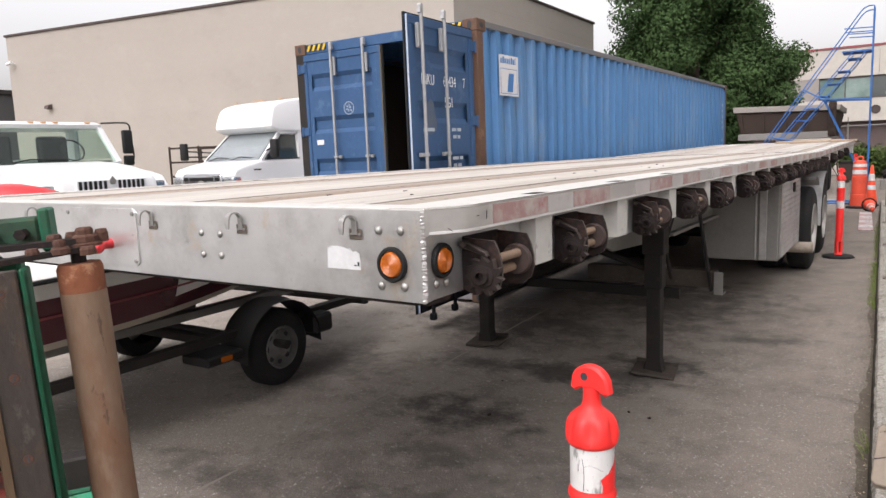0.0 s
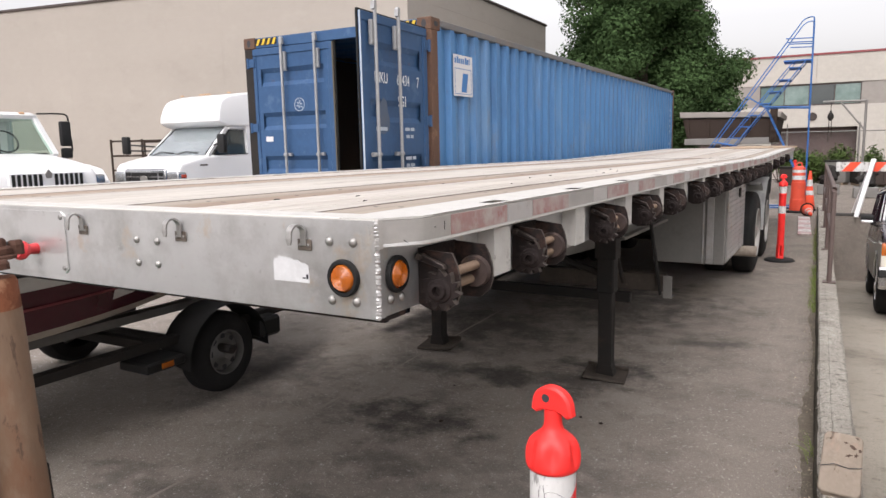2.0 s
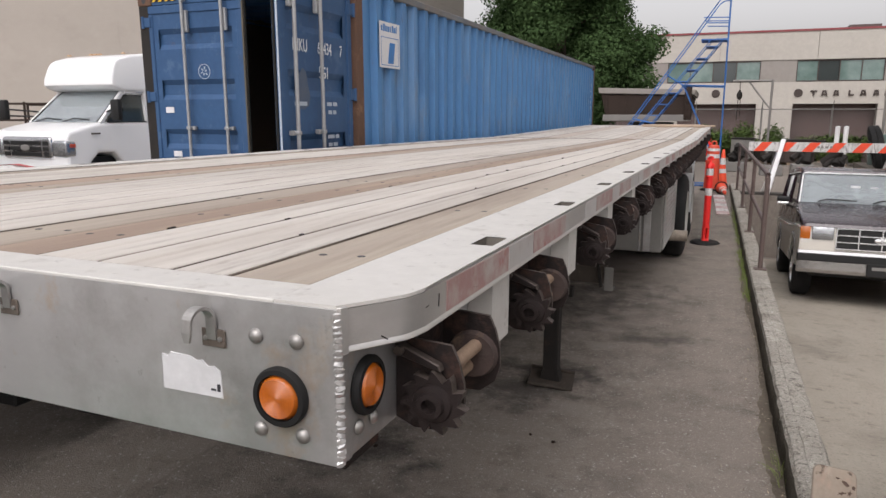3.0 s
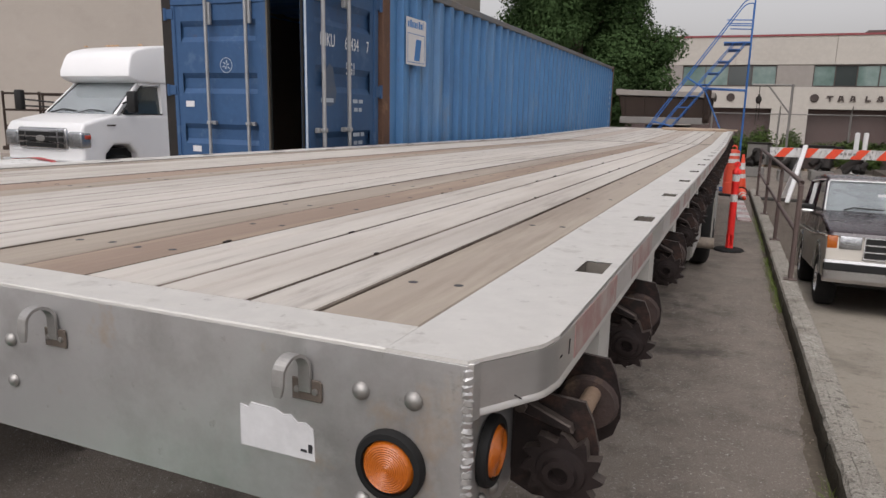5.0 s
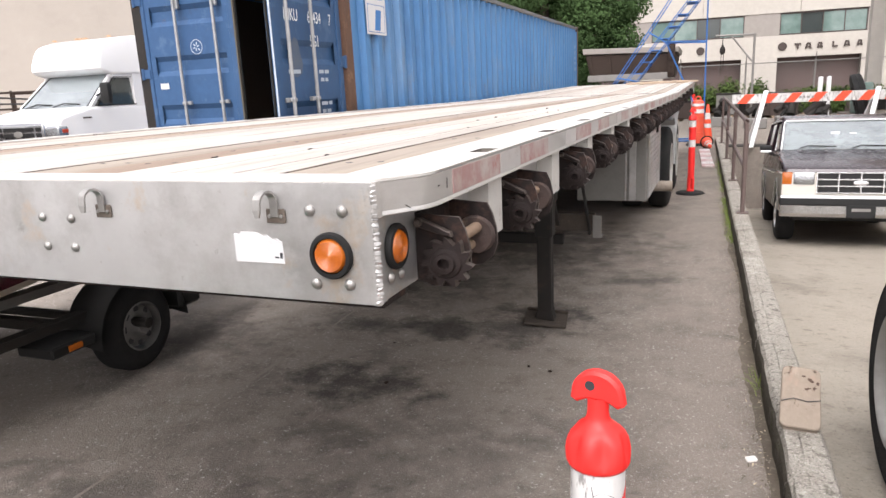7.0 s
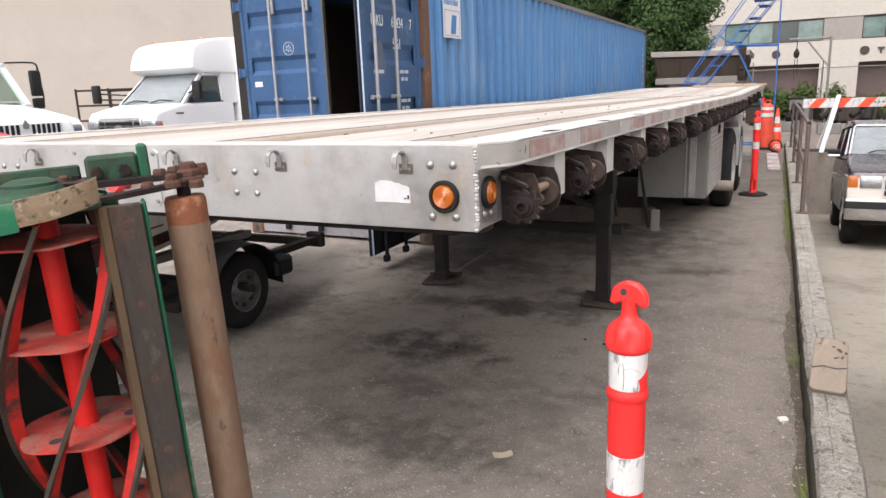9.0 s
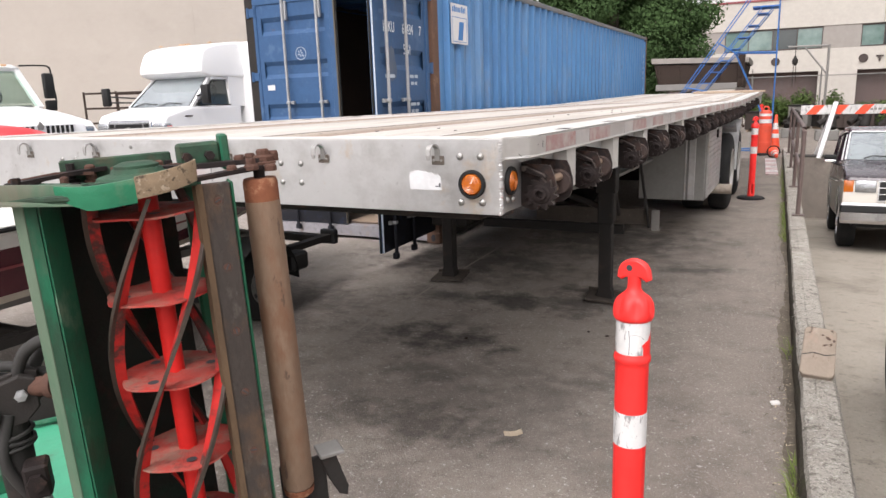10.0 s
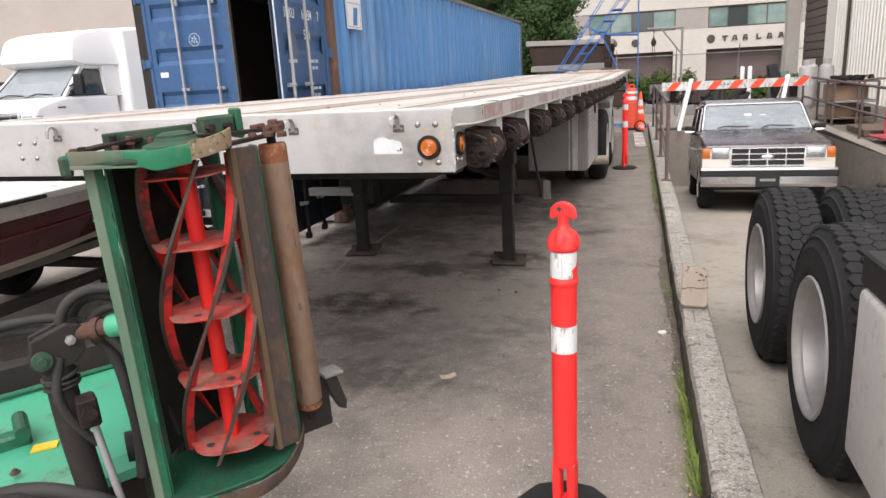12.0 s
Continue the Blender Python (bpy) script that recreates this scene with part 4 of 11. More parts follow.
        part("sign_badge", bm, M["dark_trim"], b, "round dark sign badge")
    for x, w_, hole in ((6.95, 0.42, 0), (7.65, 0.42, 1), (8.4, 0.38, 1), (9.35, 0.34, 2), (10.1, 0.42, 1), (10.9, 0.38, 1), (11.6, 0.38, 1)):
        bm = bm_new()
        z0, z1, h_ = 3.40, 3.80, w_ / 2
        if hole == 1:
            # closed shape with an opening in it
            for p in ([(x - h_, z0), (x - h_ + 0.11, z0), (x - 0.02, z1), (x - 0.12, z1)], [(x + h_ - 0.11, z0), (x + h_, z0), (x + 0.12, z1), (x + 0.02, z1)]):
                prism(bm, p, -0.10, -0.02, plane="xz")
            box(bm, x - h_ + 0.10, x + h_ - 0.10, -0.09, -0.03, z0 + 0.08, z0 + 0.16)
            box(bm, x - 0.05, x + 0.05, -0.09, -0.03, z1 - 0.08, z1)
        elif hole == 2:
            box(bm, x - h_, x - h_ + 0.11, -0.10, -0.02, z0, z1)
            box(bm, x - h_ + 0.11, x + h_, -0.10, -0.02, z0, z0 + 0.11)
        else:
            box(bm, x - h_, x + h_, -0.10, -0.02, z1 - 0.11, z1)
            box(bm, x - 0.055, x + 0.055, -0.10, -0.02, z0, z1 - 0.11)
        part("sign_block", bm, M["dark_trim"], b, "dark raised sign shape")
    # far annex and hedges close the distance
    bm = bm_new()
    box(bm, 18, 40, 62, 75, -0.5, 7)
    tagged(part("far_warehouse", bm, M["far_wall"]), "pale warehouse block in the distance", "building", kind="structure")


build_far_building()


def build_right_building():
    # beige stucco gable with a tall dark roller door, then ribbed metal siding
    b = thing("metal_building", pose(0, 0, 0), "pale ribbed metal building with a stucco end bay", "building")
    X = 6.9
    bm = bm_new()
    box(bm, 6.45, 6.95, 30.3, 30.8, -0.5, 9.5)
    box(bm, 6.95, 13.0, 30.3, 30.8, 4.6, 9.5)
    part("end_wall", bm, M["far_wall"], b)
    bm = bm_new()
    box(bm, X + 0.25, X + 0.35, 25.7, 30.3, -0.5, 9.5)
    part("door_recess", bm, M["dark_trim"], b)
    bm = bm_new()
    box(bm, X - 0.05, X + 0.35, 25.7, 30.3, 4.75, 9.5)
    part("door_header", bm, M["far_wall"], b)
    for k in range(15):
        bm = bm_new()
        box(bm, X + 0.18, X + 0.25, 25.8, 30.2, 0.2 + 0.3 * k, 0.48 + 0.3 * k, 0.02)
        part("door_slat", bm, M["brown_metal"], b)
    bm = bm_new()
    box(bm, X - 0.05, X + 0.35, 24.4, 25.7, -0.5, 9.5, 0.01)
    part("corner_post", bm, M["siding"], b)
    # ribbed siding: one sheet per 0.9 m
    y = 2.6
    while y < 24.3:
        bm = bm_new()
        prof = []
        for k in range(3):
            q = 0.3 * k
            prof += [(q, 0.0), (q + 0.20, 0.0), (q + 0.22, -0.035), (q + 0.28, -0.035)]
        prof.append((0.9, 0.0))
        rows = [[(X + px, y + qy, z) for qy, px in prof] for z in (-0.3, 4.5, 9.5)]
        grid_surface(bm, rows)
        part("siding_sheet", bm, M["siding"], b)
        y += 0.9
    bm = bm_new()
    box(bm, X + 0.06, X + 6, 2.6, 24.4, -0.3, 9.45)
    part("core", bm, M["siding"], b)
    bm = bm_new()
    cyl(bm, (X - 0.09, 22.8, 0.3), (X - 0.09, 22.8, 9.5), 0.05, seg=10)
    part("downpipe", bm, M["dark_trim"], b, "dark downpipe on the siding")


build_right_building()


# ---- flatbed trailer ----
TL = 14.63
trailer = thing("flatbed_trailer", pose(0, 0, 1.505, -0.16, 0, -1.15), "aluminium flatbed trailer with worn wooden deck strips on landing legs", "trailer")
XR, XL = 0.058, -2.478          # outer faces of the side rails
FX0, FX1 = -2.42, 0.0           # front panel
DROP = 0.205
KINK, RISE = 7.9, 0.018        # behind the kink the deck rises by RISE per metre


def deck_rise(y):
    return max(0.0, y - KINK) * RISE


def trailer_front():
    bm = bm_new()
    box(bm, FX0, FX1, 0.0, 0.03, -DROP, -0.0046, 0.0003)
    fp = part("front_panel", bm, M["alu"], trailer, "dull aluminium front panel")
    bm = bm_new()
    prism(bm, [(0.0, -0.0046), (0.0002, -0.0016), (0.0016, 0.0), (0.080, 0.0), (0.082, -0.002), (0.082, -0.03), (0.0305, -0.03), (0.0305, -0.0046)], FX0 + 0.0895, FX1 - 0.0895, plane="yz")
    part("front_cap", bm, M["alu_rail"], trailer)
    bm = bm_new()
    box(bm, FX0, FX1, 0.012, 0.10, -DROP - 0.008, -DROP + 0.002)
    part("bottom_flange", bm, M["winch_steel"], trailer, "rusty lower flange")
    # corner weld: a bead of small overlapping lumps
    for cx in (FX1, FX0):
        bm = bm_new()
        rng = random.Random(3)
        n = 26
        for i in range(n):
            z = -0.012 - (DROP - 0.016) * i / (n - 1)
            m = Matrix.Translation((cx + rng.uniform(-0.001, 0.001), 0.003, z)) @ pose(0, 0, 0, rng.uniform(-20, 20), rng.uniform(-25, 25), 45) @ Matrix.Diagonal((0.0075, 0.005, 0.0062, 1))
            bmesh.ops.create_icosphere(bm, subdivisions=1, radius=1.0, matrix=m)
        tagged(part("weld_bead", bm, M["alu"], trailer, smooth=True), "lumpy corner weld", kind="stuff")
    # rivets on the front and side
    def rivet(x, y, z, rot, r=0.0092):
        bm = bm_new()
        lathe(bm, [(r * 1.12, 0), (r * 1.08, r * 0.2), (r * 0.8, r * 0.55), (r * 0.4, r * 0.75), (0, r * 0.8)], m=Matrix.Translation((x, y, z)) @ rot, seg=14)
        part("rivet", bm, M["rivet"], trailer, smooth=True)
    front = pose(0, 0, 0, 90)
    side = pose(0, 0, 0, 0, 90)
    for sx in (1, -1):
        off = 0 if sx > 0 else FX0
        for x, z in ((-0.117, -0.05), (-0.057, -0.05), (-0.115, -0.173), (-0.052, -0.172)):
            rivet(off + sx * x, -0.001, z, front)
    for x, z in ((-0.728, -0.076), (-0.652, -0.077), (-0.726, -0.134), (-0.653, -0.134), (-1.692, -0.076), (-1.768, -0.077), (-1.694, -0.134), (-1.767, -0.134)):
        rivet(x, -0.001, z, front, 0.0085)
    for y, z in ((0.045, -0.170), (0.085, -0.172)):
        rivet(0.001, y, z, side)
    # marker lamps
    def marker(m, name="marker_lamp"):
        lamp = new(name)
        lamp.parent = trailer
        lamp.matrix_basis = m
        bm = bm_new()
        lathe(bm, [(0.0, 0.0), (0.039, 0.0), (0.0395, 0.006), (0.037, 0.0105), (0.0305, 0.011), (0.029, 0.004), (0.0, 0.004)], seg=32)
        part("grommet", bm, M["rubber_black"], lamp, "black rubber grommet", smooth=True)
        bm = bm_new()
        lathe(bm, [(0.0292, 0.004), (0.0288, 0.0085), (0.0262, 0.0115)] + [(0.0258 - 0.0012 * i, 0.0125 + 0.0001 * i + (0.0008 if i % 2 else 0.0)) for i in range(21)] + [(0.0, 0.0152)], seg=32)
        part("lens", bm, M["amber"], lamp, "amber plastic lens", smooth=True)
    marker(Matrix.Translation((-0.081, -0.0005, -0.124)) @ front)
    marker(Matrix.Translation((0.0005, 0.066, -0.120)) @ side)
    marker(Matrix.Translation((FX0 + 0.081, -0.0005, -0.124)) @ front)
    # hooks under the top edge
    for x in (-0.186, -0.568, -0.945, -1.58, -1.96, -2.22):
        hook = new("tarp_hook")
        hook.parent = trailer
        hook.matrix_basis = pose(x + 0.003, 0, -0.035) @ Matrix.Diagonal((0.85, 0.85, 0.90, 1))
        # a flat strap bent forward over a round crown, with a free tail; its foot is riveted on
        bm = bm_new()
        arc = [(-0.001 * k, -0.0245 + 0.0185 * math.cos(math.pi * k / 12), 0.002 + 0.0175 * math.sin(math.pi * k / 12)) for k in range(13)]
        rows = []
        mid = [(0.0, -0.0045, -0.030), (0.0, -0.006, -0.014)] + arc + [(-0.012, -0.0445, -0.012), (-0.012, -0.044, -0.026)]
        for k, (px, py, pz) in enumerate(mid):
            q0, q1 = mid[max(k - 1, 0)], mid[min(k + 1, len(mid) - 1)]
            dy, dz = q1[1] - q0[1], q1[2] - q0[2]
            ln = math.hypot(dy, dz)
            oy, oz = -dz / ln * 0.0022, dy / ln * 0.0022
            hw = 0.0085 if k < len(mid) - 1 else 0.0045
            rows.append([(px - hw, py + oy, pz + oz), (px + hw, py + oy, pz + oz), (px + hw, py - oy, pz - oz), (px - hw, py - oy, pz - oz), (px - hw, py + oy, pz + oz)])
        vs = grid_surface(bm, rows)
        bm.faces.new(vs[0][:4])
        bm.faces.new(vs[-1][:4])
        part("hook_strap", bm, M["hook_steel"], hook, smooth=False)
        bm = bm_new()
        prism(bm, [(-0.021, -0.042), (0.021, -0.042), (0.023, -0.039), (0.023, -0.018), (0.020, -0.015), (-0.021, -0.015)], -0.004, -0.0005, plane="xz", bevel=0.001)
        part("hook_plate", bm, M["hook_plate"], hook, "rusty hook plate")
        bm = bm_new()
        for dx in (-0.013, 0.014):
            lathe(bm, [(0.0042, 0), (0.0038, 0.0024), (0, 0.0034)], m=Matrix.Translation((dx, -0.004, -0.029)) @ front, seg=10)
        part("hook_rivet", bm, M["rivet"], hook, smooth=True)
    # torn white label with a remnant of print
    bm = bm_new()
    poly = [(-0.273, -0.143), (-0.273, -0.094), (-0.262, -0.096), (-0.258, -0.090), (-0.225, -0.091), (-0.215, -0.096), (-0.205, -0.094), (-0.196, -0.102), (-0.186, -0.100), (-0.176, -0.106), (-0.174, -0.143)]
    prism(bm, poly, -0.0012, 0.0, plane="xz")
    lab = part("torn_label", bm, M["label_faded"], trailer, "torn white paper label")
    bm = bm_new()
    for x0, x1, z0, z1 in ((-0.192, -0.184, -0.134, -0.131), (-0.182, -0.177, -0.134, -0.124), (-0.180, -0.1765, -0.129, -0.126)):
        box(bm, x0, x1, -0.0018, -0.0011, z0, z1)
    part("print_bar", bm, M["ink"], lab)
    # bolted connector plate with a red glad-hand
    bm = bm_new()
    prism(bm, [(-1.035, -0.185), (-1.02, -0.172), (-1.02, -0.028), (-1.035, -0.015), (-1.385, -0.015), (-1.40, -0.028), (-1.40, -0.172), (-1.385, -0.185)], -0.004, 0.0, plane="xz")
    cp = part("connector_plate", bm, M["alu"], trailer, "bolted aluminium connector plate")
    for x in (-1.035, -1.385):
        for z in (-0.03, -0.17):
            bm = bm_new()
            lathe(bm, [(0.007, 0), (0.006, 0.004), (0, 0.006)], m=Matrix.Translation((x, -0.004, z)) @ front, seg=10)
            part("plate_bolt", bm, M["rivet"], cp, smooth=True)
    for x, mm, nm in ((-1.16, M["red_plastic"], "red air coupling"), (-1.28, M["black_paint"], "black air coupling")):
        bm = bm_new()
        cyl(bm, (x, -0.004, -0.122), (x, -0.045, -0.122), 0.016, 0.013)
        lathe(bm, [(0, 0), (0.024, 0.0), (0.027, 0.010), (0.022, 0.022), (0, 0.024)], m=Matrix.Translation((x + 0.012, -0.045, -0.124)) @ pose(0, 0, 0, 70, 20), seg=16)
        box(bm, x - 0.03, x + 0.0, -0.052, -0.034, -0.118, -0.100, 0.004)
        part("air_coupling", bm, mm, cp, nm, smooth=True)


trailer_front()


def trailer_deck():
    # front strip to rear: boards and extrusions side by side, each a piece of its own
    y0, y1 = 0.083, TL
    wood = [(-0.226, -0.091), (-0.748, -0.612), (-0.886, -0.750), (-1.670, -1.534), (-1.808, -1.672), (-2.330, -2.194)]
    alus = [(-0.610, -0.228), (-1.532, -0.888), (-2.192, -1.810)]
    for k, (a, b) in enumerate(wood):
        cuts = [y0, y0 + (4.88 if k % 2 else 3.66), KINK, y1]
        for p, q in zip(cuts, cuts[1:]):
            bm = bm_new()
            box(bm, a + 0.0030, b - 0.0030, p + 0.001, q - 0.001, -0.034, -0.002, 0.0020)
            board = part("deck_board", bm, M["deck_wood_pale"] if p > 7.5 and k else M["deck_wood_red"] if k in (1, 4) else M["deck_wood"], trailer, "worn oak deck board")
            # countersunk screw holes
            bm = bm_new()
            y = p + 0.19
            while y < min(q, 7.5):
                for x in (a + 0.036, b - 0.034):
                    lathe(bm, [(0, -0.0012), (0.0060, -0.0012), (0.0075, -0.0018)], m=Matrix.Translation((x, y + (0.012 if x > (a + b) / 2 else 0), 0)), seg=8)
                y += 0.305 if k % 2 else 0.61
            if bm.verts:
                tagged(part("screw_hole", bm, M["ink"], board), "dark screw holes", kind="stuff")
            else:
                bm.free()
    for a, b in alus:
        # ribbed extrusions, three or four to a bay
        if b - a < 0.5:
            cuts = [a, a + 0.134, a + 0.282, b] if a > -1 else [a, a + 0.100, a + 0.248, b]
        else:
            cuts = [a + (b - a) * i / 5 for i in range(6)]
        for c0, c1 in zip(cuts, cuts[1:]):
            x0, x1 = c0 + (0.0030 if c0 == a else 0.0042), c1 - (0.0030 if c1 == b else 0.0042)
            ribs = 2
            prof = [(x0, -0.03), (x0, -0.003), (x0 + 0.003, 0.0)]
            for r in range(1, ribs):
                xc = x0 + (x1 - x0) * r / ribs
                prof += [(xc - 0.022, 0.0), (xc - 0.017, -0.0030), (xc + 0.015, -0.0030), (xc + 0.022, 0.0)]
            prof += [(x1 - 0.003, 0.0), (x1, -0.003), (x1, -0.03)]
            for p, q in ((y0, KINK), (KINK + 0.001, y1)):
                bm = bm_new()
                prism(bm, prof, p, q, plane="xz")
                part("deck_extrusion", bm, M["alu_deck"], trailer, "scuffed ribbed aluminium deck extrusion")
        # dirt-filled joints with scraps
        bm = bm_new()
        box(bm, a - 0.0034, b + 0.0034, y0, y1, -0.035, -0.0075)
        for c in cuts:
            w = 0.0030 if c in (a, b) else 0.0041
            box(bm, c - w, c + w, y0 + 0.001, y1 - 0.001, -0.030, -0.0012)
        part("joint_dirt", bm, M["joint_grime"], trailer)
        # scraps of bark and grit wedged in the joints
        rng = random.Random(int(-a * 100))
        bm = bm_new()
        for c in cuts[:-1]:
            y = y0 + rng.uniform(0.1, 0.5)
            while y < (9.0 if a > -1 else 0.0):
                ln, wd = rng.uniform(0.004, 0.016), rng.uniform(0.0015, 0.0035)
                box(bm, -wd, wd, -ln, ln, -0.004, rng.uniform(0.001, 0.004), m=Matrix.Translation((c + rng.gauss(0, 0.003), y, 0)) @ pose(0, 0, 0, 0, 0, rng.gauss(0, 9)))
                y += rng.expovariate(0.75) + 0.08
        if not bm.verts:
            bm.free()
            continue
        tagged(part("joint_scraps", bm, M["winch_steel"], trailer), "dark scraps wedged in the deck joints", kind="stuff")
    # grime between neighbouring boards
    for xc in (-0.749, -1.671, -0.0895, -2.331):
        bm = bm_new()
        box(bm, xc - 0.0030, xc + 0.0030, y0, y1, -0.033, -0.0036)
        part("joint_dirt", bm, M["joint_grime"], trailer)
    # side rails with stake pockets cut in the top
    for side in (1, -1):
        def X(x):
            return x if side > 0 else XL + XR - x
        inner, outer = -0.089, XR
        pk = [0.497 + 0.626 * i for i in range(22)]
        hx0, hx1 = 0.001, 0.043
        bm = bm_new()
        xs = [inner, hx0, hx1, outer]
        ys = [0.125] + [v for y in pk for v in (y - 0.045, y + 0.045)] + [TL]
        vs = {}
        for i, x in enumerate(xs):
            for j, y in enumerate(ys):
                vs[i, j] = bm.verts.new((X(x), y, 0.0))
        for i in range(3):
            for j in range(len(ys) - 1):
                if i == 1 and j % 2 == 1:
                    f = [vs[1, j], vs[2, j], vs[2, j + 1], vs[1, j + 1]]
                    # lining darker than the rail, painting the shade in the hole
                    pb = bm_new()
                    hi = [pb.verts.new((v.co.x, v.co.y, -0.0015)) for v in f]
                    lo = [pb.verts.new((v.co.x, v.co.y, -0.134)) for v in f]
                    for k in range(4):
                        pb.faces.new((hi[k], hi[(k + 1) % 4], lo[(k + 1) % 4], lo[k]))
                    part("pocket_lining", pb, M["pocket_shade_grime"], trailer, "stake pocket lining, darkened to stand for its shade")
                    continue
                bm.faces.new((vs[i, j], vs[i + 1, j], vs[i + 1, j + 1], vs[i, j + 1]))
        part("side_rail_top", bm, M["alu_rail"], trailer, "worn white aluminium side rail with stake pockets")
        # chamfered front end of the rail and its outer face
        bm = bm_new()
        bend = [(X(p.x), p.y) for p in smooth_path([(0.0405, 0.070, 0), (0.0475, 0.0815, 0), (0.0530, 0.097, 0), (outer, 0.125, 0)], 4)]
        nose = [(X(-0.002), 0.003), (X(0.020), 0.037)] + bend
        poly = [(X(inner), 0.0008)] + nose + [(X(inner), 0.125)]
        prism(bm, poly, -0.0044, 0.0, plane="xy")
        part("rail_nose", bm, M["alu_rail"], trailer)
        bm = bm_new()
        path = nose + [(X(outer), 0.16), (X(outer), TL)]
        rows = []
        for q, (px, py) in enumerate(path):
            hgt = 0.060
            a0, a1 = path[max(q - 1, 0)], path[min(q + 1, len(path) - 1)]
            ox, oy = (a1[1] - a0[1]) * side, -(a1[0] - a0[0]) * side
            k = math.hypot(ox, oy)
            ox, oy = ox / k * side, oy / k * side
            # a fine gap under the top plate, the face, then a rolled lip along the bottom edge
            rows.append([(px + ox * d, py + oy * d, z) for d, z in ((-0.004, -0.0015), (-0.004, -0.0045), (0.0005, -0.0055), (0.0005, -hgt + 0.008), (0.0030, -hgt + 0.005), (0.0034, -hgt + 0.0015), (0.001, -hgt), (-0.008, -hgt), (-0.008, -0.01))])
        grid_surface(bm, rows)
        part("side_rail_face", bm, M["rail_face"], trailer, "scuffed aluminium rub rail", smooth=True)
        # square end plate of the rail beside the corner weld
        bm = bm_new()
        prism(bm, [(X(-0.001), 0.0005), (X(0.0045), 0.0030), (X(0.0085), 0.0125), (X(0.002), 0.015)], -0.062, -0.002, plane="xy", bevel=0.0012)
        part("rail_end_plate", bm, M["rail_face"], trailer)
        # old scratches in the rail face near its end
        if side > 0:
            bm = bm_new()
            for ya, za, yb, zb in ((0.172, -0.018, 0.170, -0.036), (0.052, -0.047, 0.060, -0.053), (0.128, -0.027, 0.136, -0.026), (0.30, -0.040, 0.33, -0.043), (0.62, -0.015, 0.64, -0.028)):
                xa = XR + 0.0012 if ya > 0.125 else -0.002 + (ya - 0.003) * 0.043 / 0.067 + 0.0022
                xb = XR + 0.0012 if yb > 0.125 else -0.002 + (yb - 0.003) * 0.043 / 0.067 + 0.0022
                tube(bm, [(xa, ya, za), (xb, yb, zb)], 0.0007, seg=4)
            tagged(part("scratch", bm, M["winch_steel"], trailer), "dark scratches in the rail", kind="stuff")
        # conspicuity tape on the rail: worn red and white stretches
        rng = random.Random(9 + side)
        y = 0.20
        k = 1
        while y < TL - 0.5:
            ln = 0.30 if k % 2 else 0.17
            bm = bm_new()
            x = X(XR + 0.0012)
            prism(bm, [(y, -0.0505), (y + ln - 0.006, -0.051), (y + ln - 0.005, -0.008), (y, -0.007)], x - 0.0006, x + 0.0006, plane="yz")
            part("reflective_tape", bm, M["red_tape"] if k % 2 else M["white_tape"], trailer, "worn red reflective tape" if k % 2 else "worn silver reflective tape")
            y += ln
            k += 1
            if k % 4 == 0:
                y += 0.25
        # side channel below the rail
        bm = bm_new()
        xo = X(-0.001)
        xi = X(-0.09)
        prof = [(xo, -0.03), (xo, -DROP + 0.002), (xi, -DROP + 0.002), (xi, -DROP + 0.012), (X(-0.011), -DROP + 0.012), (X(-0.011), -0.03)]
        prism(bm, prof, 0.031, TL - 0.02, plane="xz")
        part("side_channel", bm, M["alu"], trailer, "aluminium side channel under the deck rail")
        # stake pocket bodies on the outside
        for y in pk:
            bm = bm_new()
            box(bm, X(0.0) if side > 0 else X(0.046), X(0.046) if side > 0 else X(0.0), y - 0.05, y + 0.05, -0.186, -0.0605)
            bmesh.ops.delete(bm, geom=[f for f in bm.faces if abs(f.normal.z) > 0.5], context="FACES")
            part("stake_pocket", bm, M["alu_rail"], trailer)
    # crossmembers and main beams
    y = 0.5
    while y < TL - 0.2:
        bm = bm_new()
        box(bm, XL + 0.12, XR - 0.12, y - 0.03, y + 0.03, -0.13, -0.036)
        part("crossmember", bm, M["grey_steel"], trailer)
        y += 0.61
    for cx in (-1.21 + 0.48, -1.21 - 0.48):
        bm = bm_new()
        prof = [(0.25, -0.13), (TL - 0.2, -0.13), (TL - 0.2, -0.52), (4.4, -0.62), (3.2, -0.56), (2.2, -0.28), (0.25, -0.25)]
        prism(bm, prof, cx - 0.012, cx + 0.012, plane="yz")
        for z0, z1 in ((-0.15, -0.13),):
            box(bm, cx - 0.07, cx + 0.07, 0.25, TL - 0.2, z0, z1)
        box(bm, cx - 0.07, cx + 0.07, 4.4, TL - 0.2, -0.60, -0.575)
        part("main_beam", bm, M["grey_steel"], trailer, "deep steel main beam under the deck")
    bm = bm_new()
    box(bm, FX0 + 0.06, FX1 - 0.10, 0.10, 2.2, -0.24, -0.20, 0.005)
    part("coupler_plate", bm, M["black_steel"], trailer, "black steel coupler plate")
    bm = bm_new()
    cyl(bm, (-1.21, 0.9, -0.24), (-1.21, 0.9, -0.34), 0.045, seg=16)
    lathe(bm, [(0.065, 0), (0.065, 0.02), (0, 0.02)], m=Matrix.Translation((-1.21, 0.9, -0.36)), seg=16)
    part("kingpin", bm, M["black_steel"], trailer)
    # rear end
    bm = bm_new()
    box(bm, XL + 0.02, XR - 0.02, TL - 0.03, TL, -0.25, -0.001, 0.006)
    part("rear_panel", bm, M["alu"], trailer)


trailer_deck()


